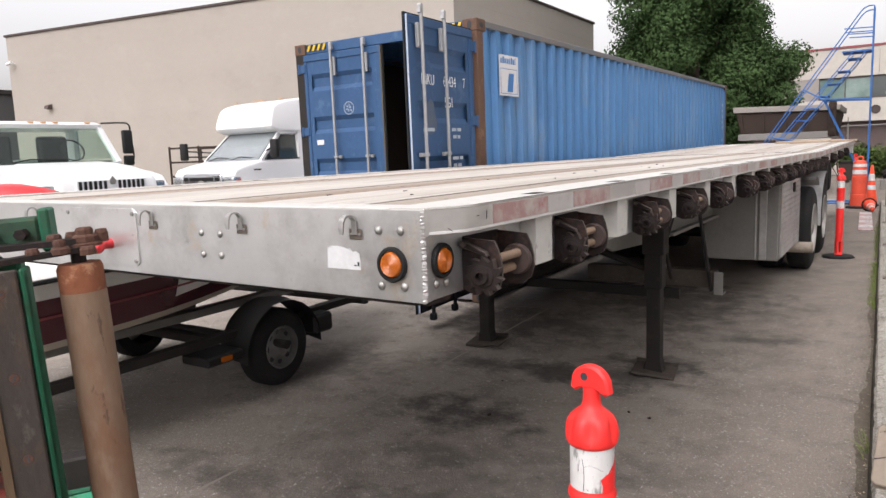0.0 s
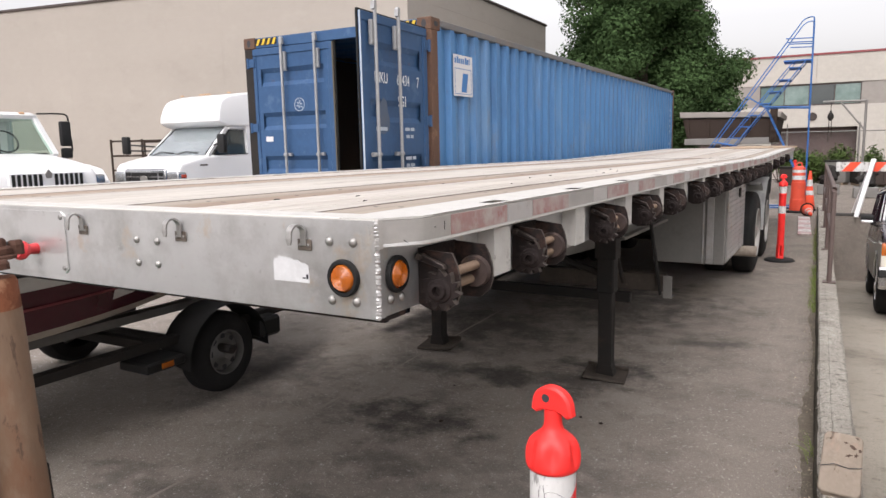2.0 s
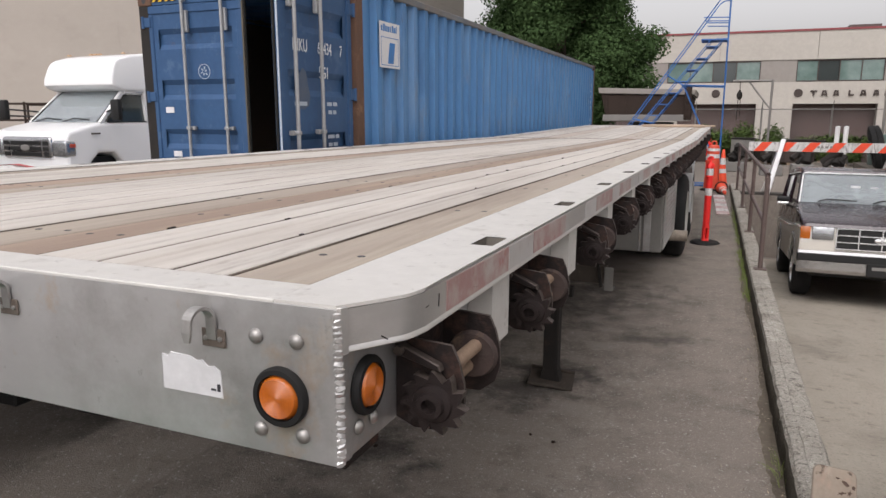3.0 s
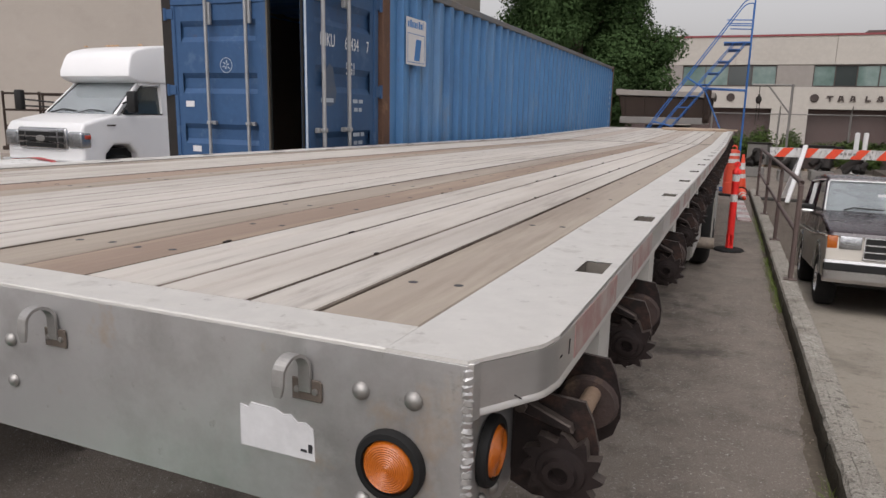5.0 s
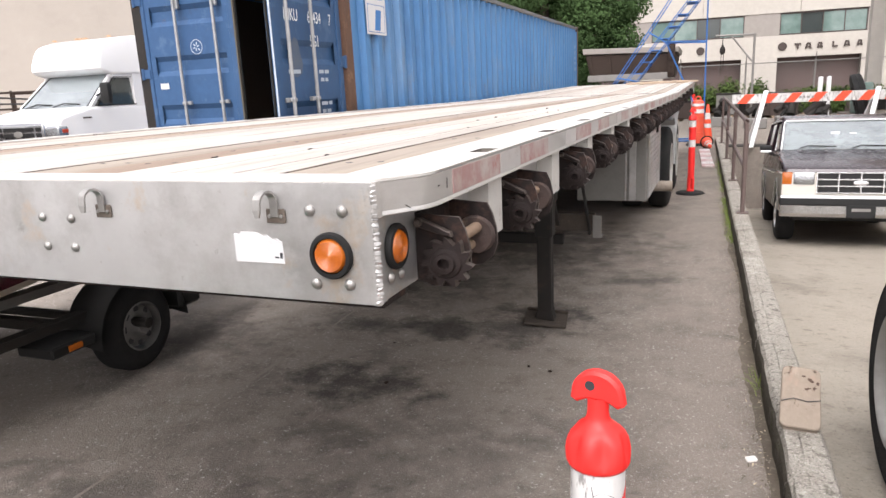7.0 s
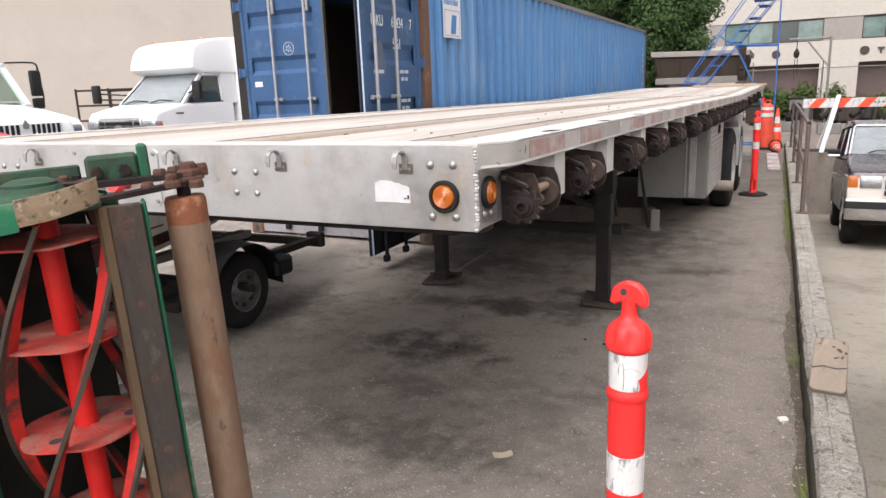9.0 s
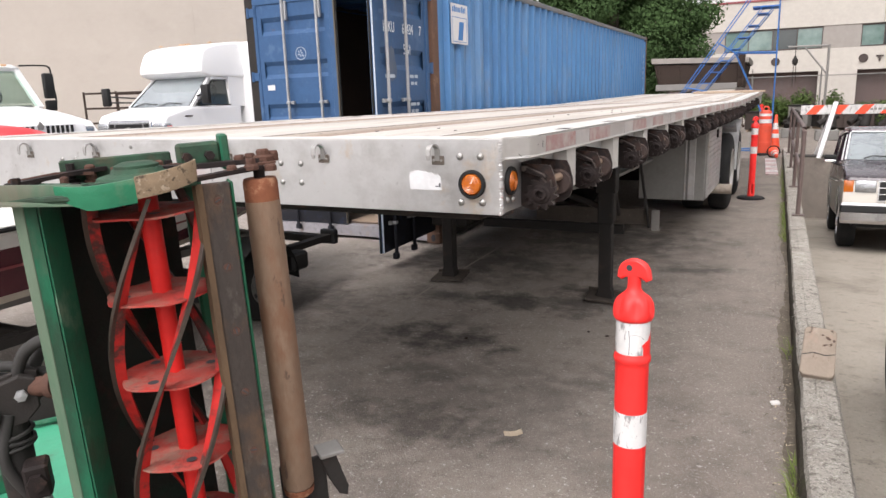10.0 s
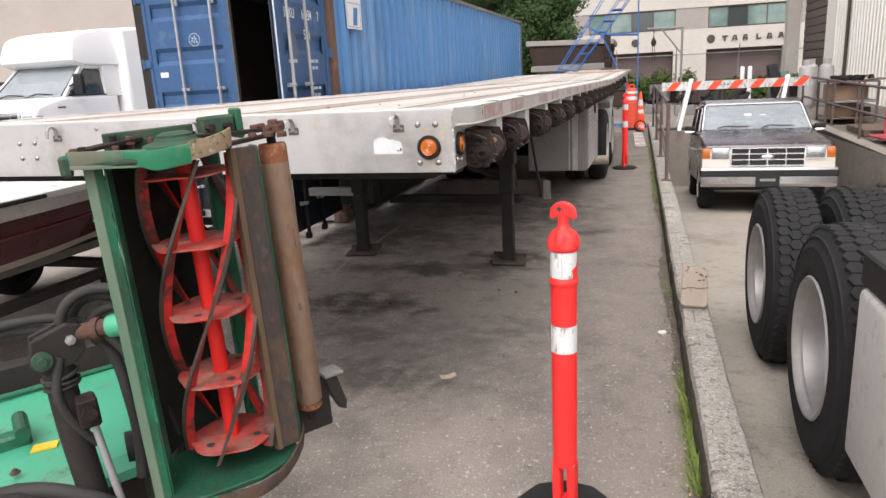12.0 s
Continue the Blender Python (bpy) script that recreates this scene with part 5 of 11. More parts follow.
def build_winch(y, turn):
    """A strap winch: two steel side plates, a slotted drum between them, ratchet wheel and pawl on the near plate."""
    w = new("winch")
    w.parent = trailer
    w.matrix_basis = pose(0.010, y, -0.140, 0, turn, 0) @ Matrix.Diagonal((0.93, 0.94, 0.86, 1))

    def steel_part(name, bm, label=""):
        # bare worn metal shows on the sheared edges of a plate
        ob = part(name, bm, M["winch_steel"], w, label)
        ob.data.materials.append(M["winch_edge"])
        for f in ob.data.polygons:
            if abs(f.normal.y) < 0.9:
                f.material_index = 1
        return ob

    for yc in (-0.085, 0.085):
        bm = bm_new()
        poly = [(-0.010, 0.070), (0.080, 0.064), (0.091, 0.040), (0.100, 0.004), (0.101, -0.030), (0.092, -0.060), (0.066, -0.082), (0.020, -0.084), (-0.010, -0.070)]
        prism(bm, poly, yc - 0.0035, yc + 0.0035, plane="xz")
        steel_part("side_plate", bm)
    bm = bm_new()
    box(bm, -0.012, -0.004, -0.085, 0.085, -0.055, 0.072, 0.001)
    part("back_plate", bm, M["winch_steel"], w)
    # the drum is two half-round bars with the strap slot between, in collars on both plates
    a = radians(68 + turn * 9)
    for s_ in (1, -1):
        bm = bm_new()
        c = (0.054 + s_ * 0.021 * math.cos(a), -0.010 + s_ * 0.021 * math.sin(a))
        cyl(bm, (c[0], -0.083, c[1]), (c[0], 0.083, c[1]), 0.0125, seg=12)
        part("drum_bar", bm, M["drum_rust"], w, "rusty slotted strap drum", smooth=True)
    for yc, dy in ((0.0815, -0.016), (-0.0815, 0.008)):
        bm = bm_new()
        lathe(bm, [(0.0, 0.0), (0.043, 0.0), (0.045, 0.003), (0.041, abs(dy)), (0.0, abs(dy))], m=Matrix.Translation((0.054, yc, -0.010)) @ pose(0, 0, 0, 90 if dy < 0 else -90), seg=18)
        part("drum_collar", bm, M["collar_rust"], w, "rust-brown drum collar", smooth=True)
    # ratchet wheel: hooked teeth leaning one way, with a hollow hub
    bm = bm_new()
    n, poly = 11, []
    for i in range(n):
        a0, a1, a2 = (2 * math.pi * (i + q) / n + radians(turn * 7) for q in (0.0, 0.62, 0.80))
        for ang, rr in ((a0, 0.038), (a1, 0.050), (a2, 0.053)):
            poly.append((0.060 + rr * math.cos(ang), -0.026 + rr * math.sin(ang)))
    prism(bm, poly, -0.112, -0.094, plane="xz")
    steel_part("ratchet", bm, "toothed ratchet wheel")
    bm = bm_new()
    lathe(bm, [(0.032, 0.0), (0.030, 0.004), (0.022, 0.006), (0.020, 0.014), (0.012, 0.015), (0.011, -0.006), (0.0, -0.006)], m=Matrix.Translation((0.060, -0.112, -0.026)) @ pose(0, 0, 0, 90), seg=18)
    part("ratchet_hub", bm, M["winch_steel"], w, smooth=True)
    bm = bm_new()
    prism(bm, [(-0.004, 0.062), (0.008, 0.062), (0.068, 0.036), (0.071, 0.026), (0.050, 0.030), (-0.004, 0.046)], -0.108, -0.092, plane="xz", bevel=0.002)
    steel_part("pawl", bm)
    bm = bm_new()
    cyl(bm, (0.006, -0.090, 0.054), (0.006, -0.116, 0.054), 0.008, seg=8)
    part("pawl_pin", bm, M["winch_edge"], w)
    return w


WINCH_RNG = random.Random(17)
for wy in (0.238, 0.745, 1.45, 2.05, 2.65, 3.43, 4.06, 4.69, 5.31, 5.94, 6.56, 7.2, 7.82, 8.45, 9.7, 10.9, 12.2):
    build_winch(wy, WINCH_RNG.uniform(-4, 4))


def trailer_under():
    # landing legs with feet and braces, resting on the asphalt
    for cx in (-0.558, -1.918):
        leg = new("landing_leg")
        leg.parent = trailer
        leg.matrix_basis = pose(cx, 3.56, 0)
        g = -1.505 + ground_z(cx + 0.06, 3.5) + 0.01
        bm = bm_new()
        box(bm, -0.060, 0.060, -0.060, 0.060, -0.86, -0.13, 0.010)
        box(bm, -0.074, 0.074, -0.066, 0.066, -0.62, -0.30, 0.006)
        part("outer_tube", bm, M["black_steel"], leg)
        bm = bm_new()
        box(bm, -0.048, 0.048, -0.048, 0.048, g + 0.03, -0.80, 0.008)
        prism(bm, [(-0.066, g + 0.032), (0.066, g + 0.032), (0.050, g + 0.11), (-0.050, g + 0.11)], -0.050, 0.050, plane="xz", bevel=0.006)
        part("inner_tube", bm, M["black_steel"], leg)
        bm = bm_new()
        box(bm, -0.145, 0.145, -0.125, 0.125, 0.0, 0.020, 0.006, m=pose(0, 0, g + 0.020, 3, 5 if cx > -1 else -3, 8))
        box(bm, -0.145, 0.145, 0.105, 0.125, 0.018, 0.040, 0.004, m=pose(0, 0, g + 0.020, 3, 5 if cx > -1 else -3, 8))
        part("foot_pad", bm, M["pad_steel"], leg, "rusty steel foot pad")
        bm = bm_new()
        s = 1 if cx > -1.2 else -1
        tube(bm, [(0, 0.05, -0.72), (0, 0.62, -0.20)], 0.022, seg=8)
        part("brace", bm, M["black_steel"], leg)
        bm = bm_new()
        tube(bm, [(0, 0.08, -0.42), (0.0, 0.42, -0.86), ], 0.016, seg=8)
        part("lower_brace", bm, M["black_steel"], leg)
    bm = bm_new()
    cyl(bm, (-0.558, 3.56, -0.36), (-1.918, 3.56, -0.36), 0.022, seg=10)
    part("cross_shaft", bm, M["black_steel"], trailer)
    bm = bm_new()
    tube(bm, [(-0.558, 3.56, -0.75), (-1.918, 3.56, -0.30)], 0.025, seg=8)
    tube(bm, [(-1.918, 3.56, -0.75), (-0.558, 3.56, -0.30)], 0.025, seg=8)
    part("cross_brace", bm, M["black_steel"], trailer)
    # step rack behind the leg: pale angle frame on struts
    rack = new("under_rack")
    rack.parent = trailer
    rack.matrix_basis = pose(-0.05, 0, 0)
    bm = bm_new()
    prism(bm, [(4.94, -1.105), (5.06, -1.105), (5.06, -1.095), (4.952, -1.095), (4.952, -0.972), (5.06, -0.972), (5.06, -0.962), (4.94, -0.962)], -1.55, -0.40, plane="yz")
    part("rack_bar", bm, M["pad_steel"], rack, "dark steel channel rack bar")
    bm = bm_new()
    box(bm, -0.41, -0.335, 4.925, 4.938, -1.16, -0.962, 0.003)
    box(bm, -0.41, -0.335, 4.938, 5.07, -1.16, -1.148, 0.002)
    part("end_block", bm, M["grey_steel"], rack, "pale channel end of the rack")
    bm = bm_new()
    tube(bm, [(-0.43, 4.93, -1.13), (-0.53, 4.93, -0.50), (-0.56, 4.93, -0.20)], 0.02, flat=(0.045, 0.02))
    part("rack_strut", bm, M["black_steel"], rack)
    # pale beam end beside the far leg and a low dark tie bar
    bm = bm_new()
    box(bm, -2.47, -2.0, 3.63, 3.70, -0.905, -0.83, 0.005)
    part("outrigger_beam", bm, M["grey_steel"], trailer, "pale steel outrigger beam")
    bm = bm_new()
    box(bm, -1.95, -0.60, 4.36, 4.42, -1.10, -1.02, 0.005)
    part("tie_bar", bm, M["black_steel"], trailer)
    # long dark box added on the far side to keep the under-deck view dark
    sb = new("storage_box")
    sb.parent = trailer
    bm = bm_new()
    box(bm, -2.40, -2.02, 4.15, 11.0, -1.08, -0.215, 0.012)
    part("box_shell", bm, M["black_steel"], sb, "long black box added to hide the container under the deck")
    bm = bm_new()
    box(bm, -2.015, -2.003, 4.3, 10.85, -1.02, -0.30, 0.006)
    part("box_front", bm, M["black_steel"], sb)
    # toolbox
    tb = new("toolbox")
    tb.parent = trailer
    tb.matrix_basis = pose(-0.085, 0, 0)
    bm = bm_new()
    box(bm, -0.72, -0.03, 6.05, 7.56, -1.02, -0.22, 0.01)
    part("box_body", bm, M["grey_steel"], tb, "grey steel toolbox body")
    bm = bm_new()
    box(bm, -0.028, -0.014, 6.10, 7.52, -1.00, -0.24, 0.006)
    lid = part("box_door", bm, M["alu"], tb, "diamond-plate toolbox door")
    bm = bm_new()
    for i in range(18):
        for j in range(14):
            y, z = 6.15 + 0.077 * i, -0.98 + 0.052 * j
            a = 45 if (i + j) % 2 else -45
            box(bm, -0.0145, -0.0110, -0.014, 0.014, -0.004, 0.004, m=Matrix.Translation((0, y, z)) @ pose(0, 0, 0, a))
    tagged(part("tread_pattern", bm, M["alu"], lid), "raised diamond tread", kind="stuff")
    bm = bm_new()
    box(bm, -0.20, -0.135, 6.035, 6.049, -1.01, -0.23, 0.003)
    box(bm, -0.24, -0.225, 6.040, 6.049, -1.01, -0.23, 0.002)
    part("seam_post", bm, M["alu"], tb, "pale seam post on the toolbox front")
    bm = bm_new()
    box(bm, -0.014, 0.004, 6.86, 6.96, -0.40, -0.30, 0.006)
    part("door_latch", bm, M["black_steel"], lid)
    bm = bm_new()
    cyl(bm, (-0.5, 7.45, -1.06), (0.05, 7.45, -1.06), 0.062, seg=14)
    part("air_tank", bm, M["deck_wood"], trailer, "pale air tank under the frame", smooth=True)


trailer_under()


def dual_wheel(parent, x_out, y, z, side, r=0.50, name="wheel"):
    wh = new(name)
    wh.parent = parent
    wh.matrix_basis = pose(x_out, y, z, 0, 90 * side, 0)
    w = 0.27
    bm = bm_new()
    lathe(bm, [(0.29, -0.005), (0.33, 0.0), (0.42, -0.004), (r - 0.03, -0.022), (r - 0.006, -0.045), (r, -0.07), (r, -w + 0.07), (r - 0.006, -w + 0.045), (r - 0.03, -w + 0.022), (0.33, -w), (0.29, -w)], seg=40)
    part("tyre", bm, M["rubber"], wh, smooth=True)
    bm = bm_new()
    lathe(bm, [(0.295, -0.004), (0.285, 0.004), (0.27, -0.02), (0.255, -0.10), (0.24, -0.15), (0.14, -0.155), (0.11, -0.12), (0.09, -0.02), (0.05, -0.005), (0, -0.005)], seg=32)
    part("rim", bm, M["rim_alu"], wh, "bright aluminium rim", smooth=True)
    return wh


def trailer_axles():
    for y in (8.14, 9.42):
        for side, x in ((1, -0.005), (-1, -2.415)):
            gz = -1.505 + 0.003 * y + ground_z(0, y) + 0.495
            dual_wheel(trailer, x, y, gz, side)
            dual_wheel(trailer, x - side * 0.33, y, gz, side)
            fl = bm_new()
            rows = []
            for k in range(13):
                a = math.radians((78 + 108 * k / 12) if y > 9 else (55 + 50 * k / 12))
                rows.append([(x + side * 0.01 - side * q, y + 0.60 * math.cos(a), gz + 0.60 * math.sin(a)) for q in (0.0, 0.62)])
            r2 = [[(p[0], p[1], p[2] + 0.012) for p in row] for row in rows]
            grid_surface(fl, rows)
            grid_surface(fl, r2)
            part("fender", fl, M["fender_grey"], trailer, "dirty grey wheel fender", smooth=True)
        bm = bm_new()
        cyl(bm, (-0.3, y, -1.0), (-2.1, y, -1.0), 0.065, seg=12)
        part("axle", bm, M["black_steel"], trailer)
        bm = bm_new()
        for cx in (-0.73, -1.69):
            tube(bm, [(cx, y - 0.55, -0.75), (cx, y, -0.90), (cx, y + 0.55, -0.75)], 0.04, flat=(0.09, 0.05))
        part("spring", bm, M["black_steel"], trailer)


trailer_axles()


def deck_litter():
    # loose lumber piled across the rear of the deck
    rng = random.Random(21)
    for i in range(6):
        bm = bm_new()
        ln = rng.uniform(0.8, 1.5)
        box(bm, -ln / 2, ln / 2, -0.05, 0.05, 0, 0.03, 0.004)
        o = part("lumber", bm, M["block_wood"])
        o.matrix_basis = trailer.matrix_basis @ pose(-0.55 + rng.uniform(-0.15, 0.15), 13.3 + 0.22 * i, deck_rise(13.3 + 0.22 * i) + 0.002, math.degrees(RISE), 0, rng.uniform(-8, 8))
        tagged(o, "loose weathered plank lying on the trailer deck", "plank", "planks on the deck")


deck_litter()


def bend_rear_deck():
    """Tilt the rear of the deck, its rails, pockets and winches upward behind the kink."""
    names = {"deck_board", "screw_hole", "deck_extrusion", "joint_dirt", "joint_scraps", "side_rail_top", "side_rail_face", "pocket_lining", "reflective_tape",
             "side_channel", "stake_pocket", "crossmember", "rear_panel"}
    for ob in trailer.children_recursive:
        kind_ = ob.name.split(".")[0]
        if kind_ == "winch" and ob.location.y > KINK:
            ob.matrix_basis = pose(0, 0, deck_rise(ob.location.y)) @ ob.matrix_basis
        if kind_ not in names:
            continue
        ys = [v.co.y for v in ob.data.vertices]
        if max(ys) <= KINK:
            continue
        bm = bm_new()
        bm.from_mesh(ob.data)
        if min(ys) < KINK - 0.01:
            bmesh.ops.bisect_plane(bm, geom=bm.verts[:] + bm.edges[:] + bm.faces[:], plane_co=(0, KINK, 0), plane_no=(0, 1, 0))
        for v in bm.verts:
            v.co.z += deck_rise(v.co.y)
        bm.to_mesh(ob.data)
        bm.free()
    # open seam across the deck at the kink
    bm = bm_new()
    prism(bm, [(KINK - 0.012, -0.01), (KINK + 0.012, -0.01), (KINK + 0.010, 0.0022), (KINK - 0.010, 0.0015)], -2.33, -0.089, plane="yz")
    part("deck_seam", bm, M["pocket_shade_grime"], trailer, "dirty seam across the deck")


bend_rear_deck()


# ---- shipping container ----
CW, CL, CH = 2.39, 12.192, 2.79
cont = thing("shipping_container", pose(-2.505, 4.76, 0.100, 0.5, 0, -0.3), "weathered blue forty-foot shipping container with one door open", "container")


def casting(x, y, z):
    bm = bm_new()
    sx, sy, sz = 0.162, 0.178, 0.118
    x0 = x - (sx if x > -1 else 0)
    y0 = y - (sy if y > 1 else 0)
    z0 = z - (sz if z > 1 else 0)
    box(bm, x0, x0 + sx, y0, y0 + sy, z0, z0 + sz, 0.008)
    c = part("corner_casting", bm, M["cont_rust"], cont, "rusty corner casting")
    bm = bm_new()
    if y < 1:
        lathe(bm, [(0, 0), (0.033, 0)], m=Matrix.Translation((x0 + sx / 2, y0 - 0.002, z0 + sz / 2)) @ pose(0, 0, 0, 90) @ Matrix.Diagonal((0.8, 1.2, 1, 1)), seg=14)
    if x > -1:
        lathe(bm, [(0, 0), (0.033, 0)], m=Matrix.Translation((x0 + sx + 0.002, y0 + sy / 2, z0 + sz / 2)) @ pose(0, 0, 0, 0, 90) @ Matrix.Diagonal((0.8, 1.2, 1, 1)), seg=14)
    if bm.verts:
        part("casting_hole", bm, M["ink"], c)
    else:
        bm.free()


def corrugation(a, b, pitch=0.278, depth=0.055):
    """Trapezoid profile from a to b as (along, in)."""
    pts = []
    n = round((b - a) / pitch)
    p = (b - a) / n
    for i in range(n):
        q = a + p * i
        pts += [(q, 0.0), (q + p * 0.30, 0.0), (q + p * 0.40, depth), (q + p * 0.88, depth)]
    pts.append((b, 0.0))
    return pts


def build_container():
    for x in (0.0, -CW):
        for y in (0.0, CL):
            for z in (0.0, CH):
                casting(x, y, z)
    # corner posts; the left one at the doors is black to stand for shade
    for x, y, m_, lab in ((-0.13, 0.0, "cont_rust", "rusty brown corner post"), (-CW, 0.0, "black_steel", "corner post in black for the shade it stands in"), (-0.13, CL - 0.13, "cont_rust", "rusty corner post"), (-CW, CL - 0.13, "cont_blue", "")):
        bm = bm_new()
        box(bm, x + 0.004, x + 0.126, y + 0.004, y + 0.13, 0.115, CH - 0.115, 0.008)
        part("corner_post", bm, M[m_], cont, lab)
    # rails
    for x in (-0.075, -CW + 0.005):
        bm = bm_new()
        box(bm, x, x + 0.07, 0.17, CL - 0.17, CH - 0.075, CH - 0.012, 0.006)
        part("top_rail", bm, M["cont_roofrail"], cont)
        # black instead of blue, to stand for the shade beside the trailer
        bm = bm_new()
        box(bm, x, x + 0.07, 0.17, CL - 0.17, 0.02, 0.17, 0.006)
        part("bottom_rail", bm, M["black_steel"], cont, "bottom rail in black for the shade under the trailer")
    # corrugated sides
    prof = corrugation(0.13, CL - 0.13)
    for x, s in ((-0.012, -1), (-CW + 0.012, 1)):
        bm = bm_new()
        rows = []
        for z in (0.165, CH - 0.07):
            rows.append([(x + s * d, y, z) for y, d in prof])
        grid_surface(bm, rows)
        rows = []
        for z in (0.165, CH - 0.07):
            rows.append([(x + s * (d + 0.003), y, z) for y, d in prof])
        grid_surface(bm, rows)
        part("side_panel", bm, M["cont_blue"], cont, "corrugated blue steel side panel")
    bm = bm_new()
    rows = [[(x, y, CH - 0.03 - d * 0.6) for y, d in corrugation(0.2, CL - 0.1, 0.4, 0.03)] for x in (-0.04, -CW + 0.04)]
    grid_surface(bm, rows)
    part("roof_panel", bm, M["cont_blue"], cont)
    bm = bm_new()
    box(bm, -CW + 0.06, -0.06, CL - 0.08, CL - 0.04, 0.1, CH - 0.1)
    part("end_wall", bm, M["cont_inside"], cont)
    bm = bm_new()
    box(bm, -CW + 0.06, -0.06, 0.10, CL - 0.1, 0.10, 0.165)
    part("floor_boards", bm, M["cont_inside"], cont)
    # inner lining, dark plywood
    bm = bm_new()
    box(bm, -CW + 0.085, -CW + 0.093, 0.2, CL - 0.1, 0.17, CH - 0.1)
    box(bm, -0.093, -0.085, 0.2, CL - 0.1, 0.17, CH - 0.1)
    part("inner_lining", bm, M["cont_inside"], cont)
    # door header with hazard stripes, and sill
    bm = bm_new()
    box(bm, -CW + 0.163, -0.163, 0.012, 0.12, CH - 0.115, CH - 0.008, 0.006)
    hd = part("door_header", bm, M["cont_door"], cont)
    bm = bm_new()
    box(bm, -CW + 0.163, -0.163, 0.012, 0.12, 0.02, 0.15, 0.006)
    part("door_sill", bm, M["sill_steel"], cont, "scuffed pale steel door sill")
    bm = bm_new()
    box(bm, -CW + 1.20, -0.165, 0.122, 0.60, 0.166, 0.180)
    part("threshold_board", bm, M["sill_boards"], cont, "worn tan floor board behind the sill")
    for xx, rng_ in ((-CW + 0.17, 0), (-0.17 - 0.30, 1)):
        bm = bm_new()
        box(bm, xx, xx + 0.30, 0.0065, 0.0115, CH - 0.085, CH - 0.02)
        hz = part("hazard_plate", bm, M["black_paint"], hd, "black and yellow hazard stripes")
        bm = bm_new()
        for k in range(4):
            q = xx + 0.012 + 0.075 * k
            prism(bm, [(q, CH - 0.085), (q + 0.032, CH - 0.085), (q + 0.064, CH - 0.02), (q + 0.032, CH - 0.02)], 0.004, 0.0062, plane="xz")
        part("stripe", bm, M["yellow_paint"], hz)


def door_leaf(name, m, label, right):
    """A door leaf: local x from 0 (hinge) to 1.14 (free edge), outer face at y = 0 facing -y, z up."""
    d = new(name)
    d.parent = cont
    d.matrix_basis = m
    tagged(d, label)
    W, z0, z1 = 1.135, 0.155, CH - 0.12
    s = 1 if right else 1
    bm = bm_new()
    fr = 0.075
    box(bm, 0, W, 0.0, 0.05, z1 - fr, z1, 0.006)
    box(bm, 0, W, 0.0, 0.05, z0, z0 + fr, 0.006)
    box(bm, 0, fr, 0.0, 0.05, z0 + fr, z1 - fr, 0.006)
    box(bm, W - fr, W, 0.0, 0.05, z0 + fr, z1 - fr, 0.006)
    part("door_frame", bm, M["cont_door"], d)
    # pressed panel with horizontal recesses
    bm = bm_new()
    prof = [(z0 + fr, 0.012)]
    n = 5
    hh = (z1 - z0 - 2 * fr) / n
    for i in range(n):
        q = z0 + fr + hh * i
        prof += [(q + hh * 0.30, 0.012), (q + hh * 0.40, 0.042), (q + hh * 0.60, 0.042), (q + hh * 0.70, 0.012)]
    prof.append((z1 - fr, 0.012))
    grid_surface(bm, [[(x, y, z) for z, y in prof] for x in (fr + 0.06, W - fr - 0.06)])
    grid_surface(bm, [[(x, 0.012, z) for z in (z0 + fr, z1 - fr)] for x in (fr, fr + 0.06)])
    grid_surface(bm, [[(x, 0.012, z) for z in (z0 + fr, z1 - fr)] for x in (W - fr - 0.06, W - fr)])
    box(bm, fr, W - fr, 0.044, 0.048, z0 + fr, z1 - fr)
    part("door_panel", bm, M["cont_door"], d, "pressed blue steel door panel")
    bm = bm_new()
    box(bm, -0.012, W + 0.012, 0.020, 0.036, z1 - 0.002, z1 + 0.016)
    box(bm, W, W + 0.014, 0.020, 0.036, z0, z1)
    part("door_seal", bm, M["rubber_black"], d, "black rubber door seal")
    for x in ((0.60, 0.98) if right else (0.48, 0.93)):
        rod = new("lock_rod")
        rod.parent = d
        rod.matrix_basis = pose(x, -0.045, 0)
        bm = bm_new()
        cyl(bm, (0, 0, 0.82), (0, 0, z1 + 0.085), 0.0155, seg=12)
        prism(bm, [(-0.012, z1 + 0.01), (0.030, z1 + 0.02), (0.026, z1 + 0.075), (0.010, z1 + 0.095), (-0.014, z1 + 0.085)], -0.014, 0.024, plane="xz", bevel=0.003)
        part("rod_bar", bm, M["galv"], rod, "galvanised locking bar")
        # lower bar in the dark tone, painting the shade below the deck
        bm = bm_new()
        cyl(bm, (0, 0, z0 - 0.06), (0, 0, 0.82), 0.0175, seg=12)
        box(bm, -0.028, 0.028, -0.02, 0.03, z0 - 0.08, z0 - 0.02, 0.006)
        part("rod_foot", bm, M["grime"], rod, "lower end of the locking bar, darkened to stand for shade")
        bm = bm_new()
        box(bm, -0.022, 0.038, 0.012, 0.046, z1 - 0.26, z1 - 0.06, 0.005)
        part("keeper_plate", bm, M["galv"], rod)
        for z in (0.42, 1.02, 1.52):
            bm = bm_new()
            box(bm, -0.026, 0.026, -0.018, 0.020, z - 0.016, z + 0.016, 0.006)
            box(bm, 0.020, 0.060, 0.012, 0.045, z - 0.018, z + 0.018, 0.004)
            part("rod_bracket", bm, M["galv"], rod)
        bm = bm_new()
        tube(bm, [(0, -0.02, 1.20), (0.10, -0.025, 1.19), (0.34, -0.022, 1.17)], 0.011, flat=(0.03, 0.012))
        part("door_handle", bm, M["galv"], rod)
    # added sheet: paints the trailer's shade over the lower door
    bm = bm_new()
